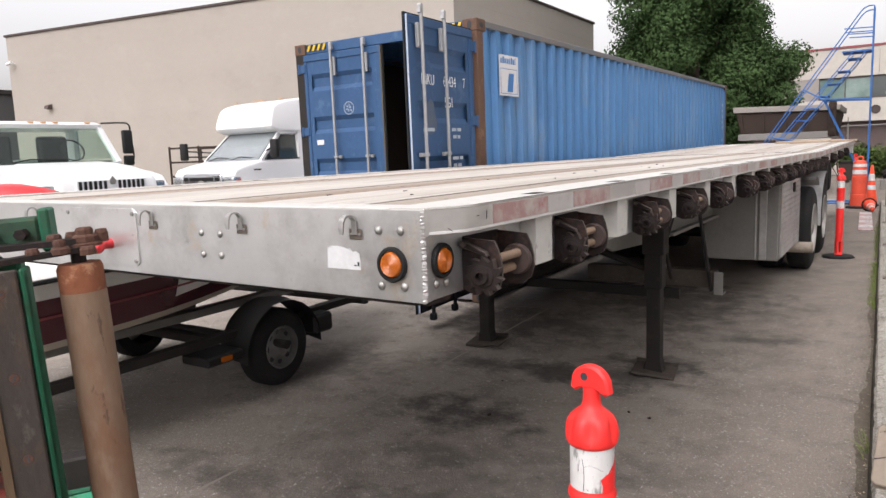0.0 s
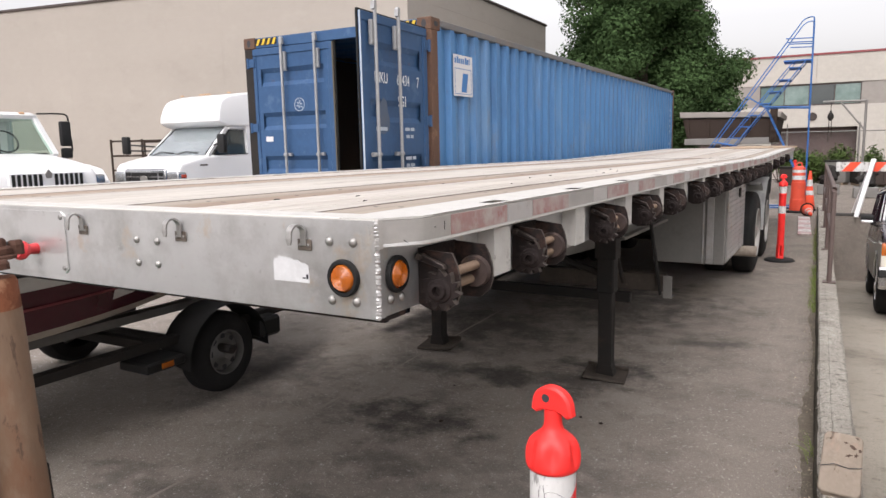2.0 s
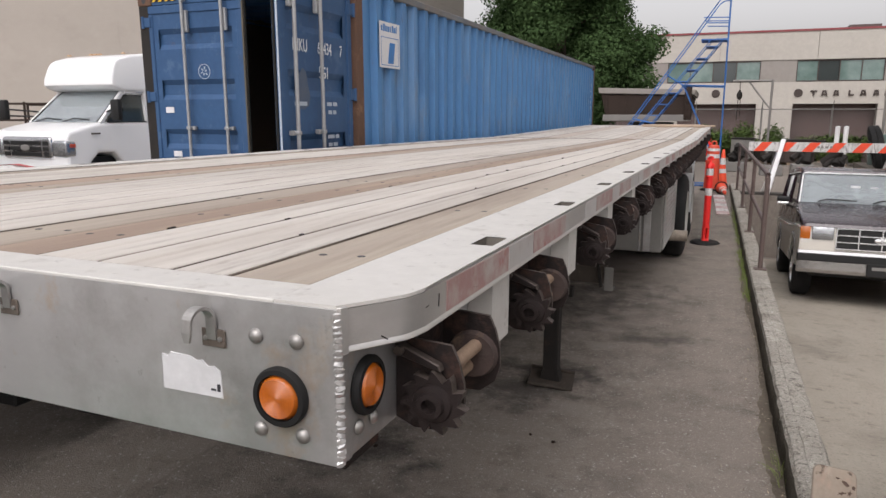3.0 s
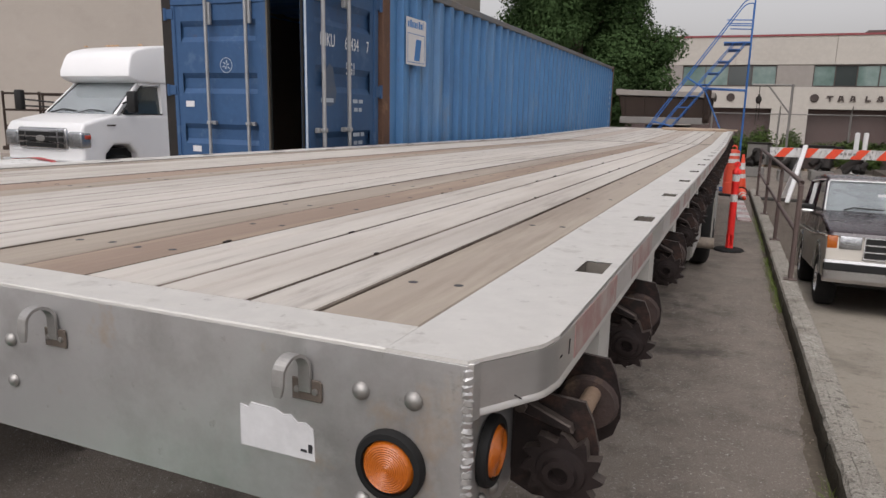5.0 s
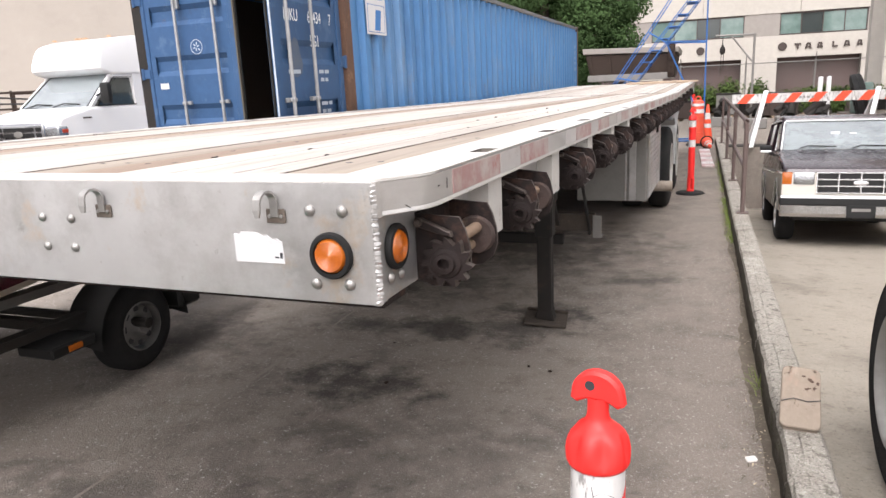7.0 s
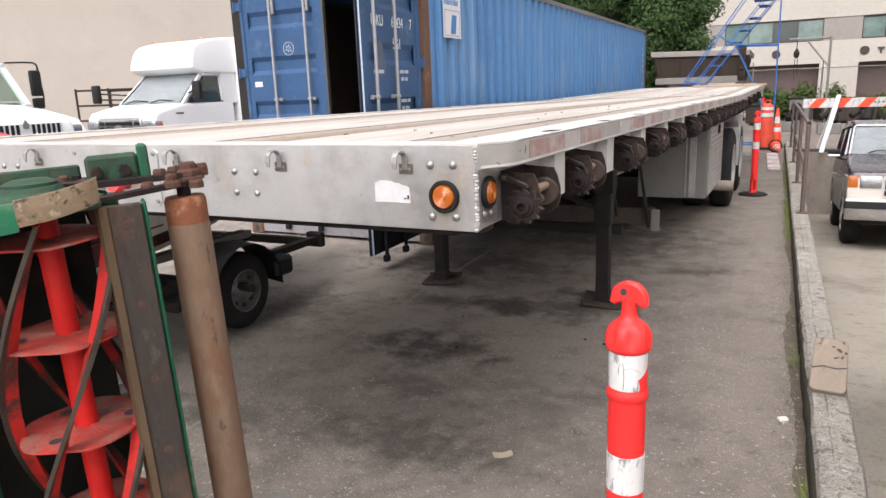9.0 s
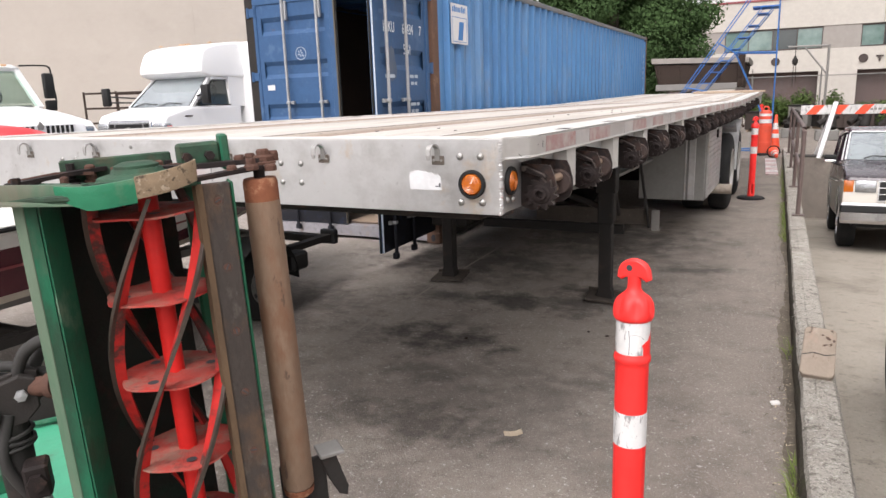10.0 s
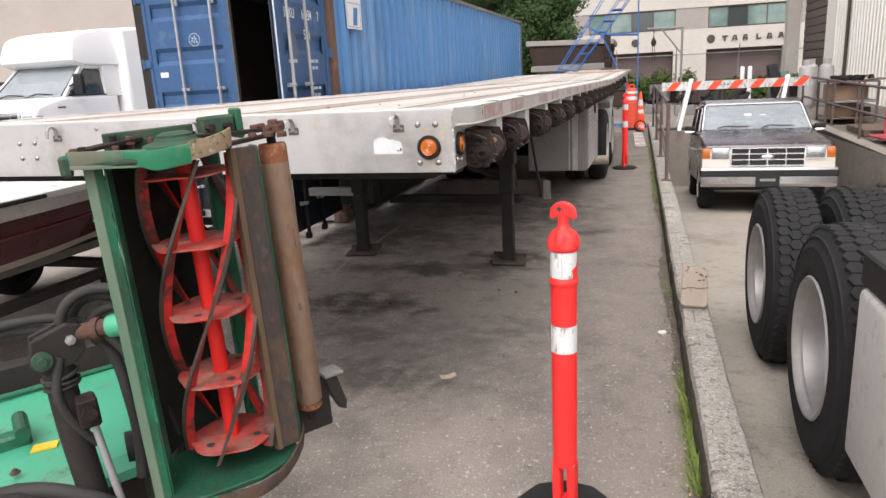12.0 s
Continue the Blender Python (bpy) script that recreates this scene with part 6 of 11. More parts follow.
    box(bm, 0.01, W - 0.01, -0.004, 0.0, z0 + 0.004, 0.80)
    part("kick_plate", bm, M["grime"], d, "lower door darkened to stand for shade and dirt")
    for z in (0.42, 1.12, 1.82, 2.52):
        bm = bm_new()
        box(bm, -0.05, 0.06, -0.010, 0.002, z - 0.045, z + 0.045, 0.003)
        cyl(bm, (-0.03, -0.008, z - 0.055), (-0.03, -0.008, z + 0.055), 0.016, seg=10)
        part("hinge", bm, M["cont_door"], d)
    return d


build_container()
# the closed leaf is hinged on the far post, the open one stands out square from the near post
left_leaf = door_leaf("door_leaf", pose(-CW + 0.085, 0.006, 0), "closed blue container door", False)
right_leaf = door_leaf("door_leaf", pose(-0.035, -0.03, 0, 0, 0, -88.0) @ Matrix.Diagonal((1, -1, 1, 1)), "blue container door standing open", True)


def text_part(body, size, m, material, parent, extrude=0.0006):
    cu = bpy.data.curves.new("lettering", "FONT")
    cu.body, cu.size, cu.extrude = body, size, extrude
    cu.materials.append(material)
    o = new("lettering", cu)
    o.parent = parent
    o.matrix_basis = m
    return o


def container_marks():
    # on the open leaf the outer face looks towards the yard; its local x runs from the hinge outwards
    for body, size, x, z in (("INKU", 0.130, 0.935, 2.12), ("60434", 0.130, 0.565, 2.12), ("7", 0.130, 0.205, 2.12), ("5G1", 0.130, 0.555, 1.935)):
        o = text_part(body, size, Matrix.Translation((x, 0.0095, z)) @ pose(0, 0, 0, 90, 0, 180), M["letter_white"], right_leaf)
        o.scale = (0.70, 1.0, 1.0)
    for z, xs in ((1.72, ((0.93, 0.89), (0.87, 0.75), (0.44, 0.36), (0.34, 0.27))), (1.655, ((0.42, 0.36), (0.34, 0.29))), (1.46, ((0.44, 0.33), (0.31, 0.25))), (1.395, ((0.43, 0.37), (0.35, 0.28))), (1.30, ((0.93, 0.80), (0.44, 0.30)))):
        for x0, x1 in xs:
            bm = bm_new()
            box(bm, x1, x0, 0.0085, 0.0105, z, z + 0.030)
            part("print_bar", bm, M["letter_dull"], right_leaf)
    # brown-grey smudge between the rods of the open leaf, rust along the free edges
    bm = bm_new()
    prism(bm, [(0.92, 1.74), (0.90, 1.86), (0.86, 1.95), (0.80, 2.00), (0.75, 1.97), (0.73, 1.88), (0.70, 1.80), (0.72, 1.72), (0.80, 1.69), (0.87, 1.70)], 0.0095, 0.0102, plane="xz")
    part("smudge", bm, M["door_smudge"], right_leaf, "grey-brown scuffed patch")
    bm = bm_new()
    box(bm, 1.118, 1.1365, -0.0015, 0.052, 0.16, CH - 0.125)
    part("rusty_edge", bm, M["edge_rust"], left_leaf, "rusty worn edge of the door")
    bm = bm_new()
    box(bm, 1.130, 1.1365, -0.0015, 0.012, 0.16, CH - 0.125)
    part("worn_edge", bm, M["letter_dull"], right_leaf, "pale worn edge of the door")
    # circle emblem and small plates on the closed leaf
    bm = bm_new()
    m = Matrix.Translation((0.655, 0.0095, 2.05)) @ pose(0, 0, 0, 90)
    lathe(bm, [(0.064, 0), (0.064, 0.002), (0.070, 0.002), (0.070, 0)], m=m, seg=28)
    for a, r in ((20, 0.020), (80, 0.032), (140, 0.028), (200, 0.030), (260, 0.024), (320, 0.036)):
        box(bm, -0.013, 0.013, -0.0055, 0.0055, 0, 0.002, m=m @ pose(r * math.cos(radians(a)), r * math.sin(radians(a)), 0, 0, 0, a))
    part("round_emblem", bm, M["letter_dull"], left_leaf, "round white emblem")
    for x, z in ((0.16, 1.665), (0.22, 1.24)):
        bm = bm_new()
        box(bm, x, x + 0.10, 0.006, 0.010, z, z + 0.055)
        part("data_plate", bm, M["label_white"], left_leaf, "small white data plate")
    # white poster on the side panel: bars and a blue shape
    bm = bm_new()
    box(bm, 0.0005, 0.002, 0.43, 0.86, 2.08, 2.49)
    sg = part("owner_sign", bm, M["label_white"], cont, "white owner sign with a blue emblem")
    bm = bm_new()
    for k, w in enumerate((0.030, 0.036, 0.030, 0.034, 0.026, 0.036, 0.034, 0.014)):
        box(bm, 0.0022, 0.0032, 0.46 + 0.046 * k, 0.46 + 0.046 * k + w, 2.405, 2.405 + (0.065 if k in (1, 5, 7) else 0.05))
    part("print_bar", bm, M["logo_blue"], sg)
    bm = bm_new()
    prism(bm, [(0.60, 2.12), (0.72, 2.12), (0.76, 2.31), (0.64, 2.31)], 0.0022, 0.0032, plane="yz")
    for y0, y1, z0, z1 in ((0.46, 0.83, 2.10, 2.106), (0.46, 0.83, 2.35, 2.356), (0.46, 0.466, 2.10, 2.356), (0.824, 0.83, 2.10, 2.356)):
        box(bm, 0.0022, 0.0032, y0, y1, z0, z1)
    part("emblem", bm, M["logo_blue"], sg)
    # vertical row of small marks at the far end
    for k, z in enumerate((1.2, 1.33, 1.46, 1.75, 1.88, 2.01, 2.14, 2.27)):
        bm = bm_new()
        box(bm, 0.0005, 0.003, CL - 0.50, CL - 0.44, z, z + 0.07)
        part("print_bar", bm, M["letter_dull"], cont)


container_marks()


# ---- upturned reel mower unit beside the camera ----
def mower_pose():
    u, n, z = Vector((0.633, 0.775, 0)).normalized(), Vector((-0.775, 0.633, 0)).normalized(), Vector((0, 0, 1))
    m = Matrix((u, n, z)).transposed().to_4x4()
    m.translation = (-0.48, -0.72, 0)
    lean = math.atan(0.033 / 0.80)
    # lean about the away axis: the top towards -u
    return m @ Matrix.Translation((0, 0, 1.46)) @ Matrix.Rotation(-lean, 4, "Y") @ Matrix.Translation((0, 0, -1.46))


mower = thing("reel_mower", mower_pose(), "green and red reel mower with its cutting unit folded upright", "mower")


def build_mower():
    T, Bz = 1.455, 0.66
    # reel: shaft, discs, twisted blades
    reel = new("reel")
    reel.parent = mower
    bm = bm_new()
    cyl(bm, (0, 0, Bz), (0, 0, T - 0.02), 0.0195, seg=18)
    part("reel_shaft", bm, M["mower_red"], reel, "bright red reel shaft", smooth=True)
    discs = (1.405, 1.236, 1.062, 0.884, 0.702)
    R = 0.110
    nb = 5
    twist = radians(182)
    for k, z in enumerate(discs):
        bm = bm_new()
        n = 42
        outer, inner, olo, ilo = [], [], [], []
        for i in range(n):
            a = 2 * math.pi * i / n
            r = R * (0.93 + 0.07 * abs(math.cos(nb * a / 2)))
            for lst, rr, zz in ((outer, r, z + 0.002), (inner, 0.0196, z + 0.002), (olo, r, z - 0.002), (ilo, 0.0196, z - 0.002)):
                lst.append(bm.verts.new((rr * math.cos(a), rr * math.sin(a), zz + 0.0015 * math.sin(5 * a))))
        for i in range(n):
            j = (i + 1) % n
            bm.faces.new((inner[i], outer[i], outer[j], inner[j]))
            bm.faces.new((ilo[j], olo[j], olo[i], ilo[i]))
            bm.faces.new((outer[i], olo[i], olo[j], outer[j]))
        d = part("reel_disc", bm, M["disc_red"], reel, "dusty red spider disc")
        for a in (40, 150, 275):
            bm = bm_new()
            lathe(bm, [(0, 0), (0.011, 0)], m=Matrix.Translation((0.072 * math.cos(radians(a + 40 * k)), 0.072 * math.sin(radians(a + 40 * k)), z + 0.0042)), seg=12)
            part("disc_hole", bm, M["ink"], d)
    for b in range(nb):
        red, steel = bm_new(), bm_new()
        rows_r, rows_s = [], []
        steps = 34
        for i in range(steps + 1):
            t = i / steps
            z = Bz + 0.02 + (T - 0.012 - Bz - 0.02) * t
            a = 2 * math.pi * b / nb + twist * t + 0.275
            ca, sa = math.cos(a), math.sin(a)
            ta, tb = -sa, ca
            w = 0.0032
            rows_r.append([(r * ca + s * w * ta, r * sa + s * w * tb, z) for r, s in ((R - 0.017, 1), (R + 0.004, 1), (R + 0.004, -1), (R - 0.017, -1), (R - 0.017, 1))])
            rows_s.append([(r * ca + s * w * 1.25 * ta, r * sa + s * w * 1.25 * tb, z) for r, s in ((R + 0.0035, 1), (R + 0.0125, 1), (R + 0.0125, -1), (R + 0.0035, -1), (R + 0.0035, 1))])
        grid_surface(red, rows_r)
        grid_surface(steel, rows_s)
        bl = part("reel_blade", red, M["blade_red"], reel, "twisted red reel blade")
        part("blade_edge", steel, M["blade_steel"], bl, "bare steel cutting edge")
    # frame: left channel, dark back shield, green back rail
    bm = bm_new()
    prism(bm, [(-0.222, -0.055), (-0.208, -0.069), (-0.188, -0.063), (-0.180, 0.02), (-0.188, 0.10), (-0.206, 0.10), (-0.198, 0.02), (-0.202, -0.04), (-0.216, -0.03)], Bz - 0.03, T, plane="xy")
    ch = part("side_channel", bm, M["channel_green"], mower, "chipped green frame channel")
    bm = bm_new()
    prism(bm, [(-0.2250, -0.054), (-0.2100, -0.0690), (-0.2075, -0.0705), (-0.2060, -0.0690), (-0.219, -0.051)], Bz - 0.03, T, plane="xy")
    part("worn_edge", bm, M["pale_mint"], ch, "paler strip along the channel edge")
    bm = bm_new()
    prism(bm, [(-0.1865, -0.060), (-0.1830, -0.0615), (-0.1560, 0.030), (-0.1600, 0.031)], Bz - 0.03, T, plane="xy")
    part("channel_flange", bm, M["mower_green"], ch, "grimy green inner flange")
    bm = bm_new()
    rows = []
    for k in range(12):
        a = radians(178 - 118 * k / 11)
        rows.append([(0.145 * math.cos(a) - 0.02, 0.135 * math.sin(a) + 0.02, z) for z in (Bz, T - 0.01)])
    grid_surface(bm, rows)
    rows2 = [[(x * 1.03, y * 1.03, z) for x, y, z in row] for row in rows]
    grid_surface(bm, rows2)
    part("back_shield", bm, M["dark_inner"], mower, "grimy back shield, darkened for the shade behind the reel", smooth=True)
    bm = bm_new()
    box(bm, 0.075, 0.115, 0.085, 0.125, Bz, T, 0.006)
    part("back_rail", bm, M["mower_green"], mower)
    # bed bar with slotted screws, tan leading edge, green backing edge
    bm = bm_new()
    box(bm, 0.092, 0.150, -0.088, -0.074, Bz - 0.005, T, 0.002)
    bar = part("bed_bar", bm, M["bar_steel"], mower, "scuffed steel bed bar with slotted screws")
    bm = bm_new()
    prism(bm, [(0.080, -0.076), (0.086, -0.0895), (0.098, -0.0915), (0.098, -0.0885), (0.0925, -0.074)], Bz - 0.005, T, plane="xy")
    part("bar_edge", bm, M["bar_rust"], bar, "rusty worn leading edge")
    bm = bm_new()
    box(bm, 0.1505, 0.158, -0.080, -0.030, Bz - 0.005, T, 0.003)
    box(bm, 0.098, 0.158, -0.073, -0.055, Bz - 0.005, T - 0.005, 0.003)
    part("bar_backing", bm, M["mower_green"], mower)
    for k in range(6):
        z = T - 0.035 - 0.135 * k
        bm = bm_new()
        m = Matrix.Translation((0.124, -0.0885, z)) @ pose(0, 0, 0, 90)
        lathe(bm, [(0, 0.0), (0.0065, 0.0005), (0.0080, -0.001), (0.0098, -0.0005), (0.0104, 0.0)], m=m, seg=18)
        sc = part("bar_screw", bm, M["nut_rust"], bar, smooth=False)
        bm = bm_new()
        box(bm, -0.0064, 0.0064, -0.0012, 0.0012, 0.0, 0.0012, m=m @ pose(0, 0, 0, 0, 0, 25 + 37 * k))
        part("screw_slot", bm, M["ink"], sc)
    # roller
    rl = new("roller")
    rl.parent = mower
    rl.matrix_basis = pose(0.2245, 0.0, 0)
    bm = bm_new()
    lathe(bm, [(0.033, 0.715), (0.0365, 0.722), (0.0365, 1.398)], seg=28)
    part("roller_tube", bm, M["roller_rust"], rl, "worn rusty steel roller", smooth=True)
    bm = bm_new()
    lathe(bm, [(0.0362, 1.398), (0.0362, 1.438), (0.033, 1.446), (0.0, 1.447)], seg=28)
    part("roller_collar", bm, M["roller_cap"], rl, "rust-red roller end", smooth=True)
    bm = bm_new()
    lathe(bm, [(0.0, 0.690), (0.022, 0.690), (0.034, 0.700), (0.0362, 0.716)], seg=28)
    part("roller_base", bm, M["roller_cap"], rl, smooth=True)
    bm = bm_new()
    cyl(bm, (0, 0, 0.66), (0, 0, 1.475), 0.012)
    part("roller_axle", bm, M["winch_steel"], rl)
    # top end plate with a flared lip, worn tan at one end
    def lip(points, lo, hi, th=0.010):
        rows = []
        for k, (x, y, z) in enumerate(points):
            low = lo(k / (len(points) - 1)) if callable(lo) else lo
            rows.append([(x, y, z + hi), (x, y - th * 0.2, z + hi * 0.4), (x * 0.99, y + 0.002, z + low), (x * 0.99, y + th, z + low), (x, y + th, z + hi), (x, y, z + hi)])
        return rows
    # a shallow channel with an out-turned foot, then a deeper bulged lip that starts at a kink
    bm = bm_new()
    pts = smooth_path([(-0.252, -0.080, 1.478), (-0.20, -0.098, 1.474), (-0.155, -0.108, 1.470), (-0.105, -0.122, 1.466)], 4)
    grid_surface(bm, lip(pts, -0.014, 0.016, 0.007))
    part("end_lip", bm, M["pale_mint"], mower, "grimy green pressed end lip", smooth=True)
    bm = bm_new()
    grid_surface(bm, [[(x, y + 0.002, z - 0.013), (x, y - 0.012, z - 0.017), (x, y - 0.012, z - 0.021), (x, y + 0.004, z - 0.018)] for x, y, z in pts])
    part("lip_foot", bm, M["pale_mint"], mower, "worn pale foot of the lip")
    bm = bm_new()
    pts = [(-0.150, -0.112, 1.468), (-0.125, -0.134, 1.466), (-0.095, -0.149, 1.465), (-0.06, -0.154, 1.467), (-0.02, -0.150, 1.470)]
    grid_surface(bm, lip(smooth_path(pts, 4), lambda t: -0.006 - 0.022 * min(1.0, t * 2.2), 0.015))
    part("deep_lip", bm, M["lip_green"], mower, "bright green bulged lip", smooth=True)
    bm = bm_new()
    pts = [(-0.02, -0.150, 1.470), (0.03, -0.140, 1.475), (0.07, -0.120, 1.482), (0.092, -0.098, 1.487)]
    grid_surface(bm, lip(smooth_path(pts, 4), -0.022, 0.018))
    part("worn_lip", bm, M["worn_tan"], mower, "bare pitted metal end of the lip", smooth=True)
    bm = bm_new()
    prism(bm, [(-0.245, -0.078), (-0.12, -0.135), (0.0, -0.145), (0.09, -0.095), (0.10, 0.05), (0.06, 0.13), (-0.10, 0.15), (-0.20, 0.11), (-0.25, 0.03)], T, T + 0.012, plane="xy", bevel=0.003)
    part("end_plate", bm, M["dirty_green"], mower, "grimy green end plate")
    # bearing housing and bolts on the end plate
    bm = bm_new()
    lathe(bm, [(0.080, 0), (0.074, 0.012), (0.050, 0.018), (0.046, 0.026), (0.030, 0.028), (0.0, 0.028)], m=Matrix.Translation((-0.01, 0.0, T + 0.012)), seg=22)
    part("bearing_housing", bm, M["dirty_green"], mower, "grimy green bearing housing", smooth=True)
    bm = bm_new()
    lathe(bm, [(0.042, 0), (0.042, 0.006), (0.028, 0.012), (0, 0.012)], m=Matrix.Translation((-0.01, 0.0, T + 0.038)), seg=18)
    part("bearing_cap", bm, M["dirty_green"], mower, smooth=True)
    rng = random.Random(4)
    for x, y, h in ((-0.215, -0.02, 0.030), (-0.19, 0.06, 0.022), (-0.13, 0.09, 0.040), (-0.115, -0.09, 0.016), (0.055, 0.09, 0.028), (0.07, -0.05, 0.020), (-0.235, -0.06, 0.016)):
        bm = bm_new()
        lathe(bm, [(0.013, 0), (0.013, 0.009), (0.008, 0.010), (0.008, h), (0, h)], m=Matrix.Translation((x, y, T + 0.012)), seg=6)
        part("plate_bolt", bm, M["winch_steel"], mower)
    # greasy stiffener behind the bearing and assorted straps, shims and studs
    bm = bm_new()
    box(bm, -0.15, 0.062, 0.098, 0.110, T + 0.010, T + 0.058, 0.003)
    part("stiffener", bm, M["dirty_green"], mower, "chipped grimy green stiffener plate")
    for x0, y0_, x1, y1_, h, w_ in ((-0.24, -0.03, -0.10, -0.075, 0.020, 0.022), (-0.22, 0.05, -0.09, 0.075, 0.030, 0.020), (-0.25, 0.0, -0.20, 0.08, 0.018, 0.026), (-0.12, -0.11, -0.03, -0.125, 0.018, 0.016), (0.02, 0.08, 0.10, 0.03, 0.026, 0.018)):
        bm = bm_new()
        tube(bm, [(x0, y0_, T + h), ((x0 + x1) / 2, (y0_ + y1_) / 2, T + h + 0.006), (x1, y1_, T + h)], 0.006, flat=(w_, 0.006))
        part("strap", bm, M["nut_rust"] if h > 0.022 else M["dirty_green"], mower)
    for x, y, r, h in ((-0.225, 0.035, 0.010, 0.034), (-0.165, -0.055, 0.009, 0.024), (-0.095, 0.085, 0.010, 0.044), (-0.05, 0.075, 0.008, 0.036), (0.035, 0.075, 0.009, 0.040), (-0.07, -0.10, 0.009, 0.020), (0.045, -0.09, 0.010, 0.020), (-0.14, 0.02, 0.008, 0.030)):
        bm = bm_new()
        lathe(bm, [(r * 1.5, 0.010), (r * 1.5, 0.016), (r, 0.017), (r, h), (r * 0.6, h + 0.003), (0, h + 0.003)], m=Matrix.Translation((x, y, T)), seg=8)
        part("stud", bm, M["nut_rust"], mower)
    bm = bm_new()
    tube(bm, [(-0.235, 0.02, T + 0.026), (-0.14, 0.06, T + 0.034), (-0.07, 0.10, T + 0.036)], 0.008, flat=(0.030, 0.008))
    part("adjuster_strap", bm, M["winch_steel"], mower)
    bm = bm_new()
    box(bm, -0.268, -0.244, -0.070, -0.040, T - 0.016, T + 0.030, 0.006)
    part("corner_lug", bm, M["dirty_green"], mower, "greasy corner lug")
    # raised green bracket and rusty links to the roller top
    bm = bm_new()
    box(bm, 0.072, 0.160, 0.060, 0.105, T + 0.018, T + 0.072, 0.006)
    part("motor_bracket", bm, M["dirty_green"], mower, "greasy green motor bracket")
    bm = bm_new()
    box(bm, 0.160, 0.178, 0.055, 0.110, T + 0.010, T + 0.086, 0.004)
    part("bracket_end", bm, M["mower_green"], mower)
    for x in (0.09, 0.135):
        bm = bm_new()
        cyl(bm, (x, 0.062, T + 0.045), (x, 0.030, T + 0.045), 0.010, seg=6)
        part("bracket_bolt", bm, M["winch_steel"], mower)
    bm = bm_new()
    tube(bm, [(0.02, 0.03, T + 0.030), (0.12, 0.02, T + 0.026), (0.235, 0.005, T + 0.028)], 0.01, flat=(0.034, 0.010))
    tube(bm, [(0.08, -0.06, T + 0.008), (0.16, -0.035, T + 0.012), (0.225, -0.01, T + 0.014)], 0.01, flat=(0.028, 0.009))
    part("roller_link", bm, M["winch_steel"], mower, "rusty roller link")
    for x, y, z, r, h in ((0.205, -0.030, 0.012, 0.015, 0.012), (0.205, -0.030, 0.022, 0.010, 0.014), (0.238, 0.006, 0.018, 0.026, 0.007), (0.238, 0.006, 0.026, 0.021, 0.012), (0.238, 0.006, 0.038, 0.014, 0.012), (0.215, 0.03, 0.022, 0.012, 0.020), (0.262, 0.018, 0.022, 0.011, 0.022), (0.19, 0.012, 0.028, 0.012, 0.014), (0.165, -0.035, 0.010, 0.011, 0.016), (0.245, -0.025, 0.006, 0.013, 0.014)):
        bm = bm_new()
        lathe(bm, [(r, 0), (r, h * 0.7), (r * 0.8, h), (0, h)], m=Matrix.Translation((x, y, T + z)), seg=9)
        part("link_nut", bm, M["nut_rust"], mower)
    # bottom end plate and worn skid
    bm = bm_new()
    prism(bm, [(-0.225, -0.075), (-0.12, -0.125), (0.02, -0.135), (0.13, -0.10), (0.155, -0.06), (0.13, 0.05), (0.06, 0.13), (-0.12, 0.14), (-0.20, 0.10)], Bz - 0.045, Bz - 0.030, plane="xy", bevel=0.003)
    part("lower_plate", bm, M["plate_green_shaded"], mower, "green lower end plate")
    bm = bm_new()
    grid_surface(bm, lip([(x, y, z) for x, y, z in smooth_path([(-0.10, -0.150, 0.612), (0.0, -0.165, 0.607), (0.085, -0.145, 0.622), (0.150, -0.100, 0.652), (0.17, -0.07, 0.672)], 4)], -0.014, 0.018))
    part("lower_skid", bm, M["bar_steel"], mower, "worn rusty skid", smooth=True)
    bm = bm_new()
    grid_surface(bm, lip([(x, y, z) for x, y, z in smooth_path([(-0.22, -0.08, 0.60), (-0.16, -0.12, 0.595), (-0.10, -0.150, 0.604)], 4)], -0.026, 0.026))
    part("lower_lip", bm, M["channel_green"], mower, smooth=True)
    # bracket by the roller foot
    bm = bm_new()
    box(bm, 0.19, 0.30, 0.03, 0.045, 0.60, 0.754, 0.004)
    part("bracket_plate", bm, M["black_steel"], mower)
    bm = bm_new()
    box(bm, 0.285, 0.345, 0.01, 0.075, 0.755, 0.765, 0.002)
    part("foot_bracket", bm, M["grey_steel"], mower, "grey folded bracket")
    bm = bm_new()
    prism(bm, [(0.285, 0.755), (0.325, 0.755), (0.350, 0.66), (0.345, 0.635), (0.325, 0.645), (0.300, 0.70)], 0.02, 0.05, plane="xz", bevel=0.004)
    part("foot_hook", bm, M["black_steel"], mower)
    # hinge shaft, knuckle and lift arm
    bm = bm_new()
    cyl(bm, (-0.175, 0.09, 1.045), (-0.215, 0.13, 1.038), 0.030, seg=16)
    part("hinge_sleeve", bm, M["mower_green_bright"], mower, smooth=True)
    bm = bm_new()
    cyl(bm, (-0.205, 0.125, 1.040), (-0.315, 0.205, 1.020), 0.022, seg=14)
    cyl(bm, (-0.235, 0.15, 1.032), (-0.25, 0.162, 1.030), 0.030, seg=14)
    part("hinge_shaft", bm, M["nut_rust"], mower, smooth=True)
    arm = new("lift_arm")
    arm.parent = mower
    arm.matrix_basis = pose(-0.034, 0, 0)
    for dy in (-0.028, 0.028):
        bm = bm_new()
        prism(bm, [(-0.372, 0.972), (-0.360, 1.035), (-0.275, 1.062), (-0.245, 1.050), (-0.245, 0.985), (-0.275, 0.955), (-0.345, 0.942)], 0.20 + dy - 0.007, 0.20 + dy + 0.007, plane="xz", bevel=0.003)
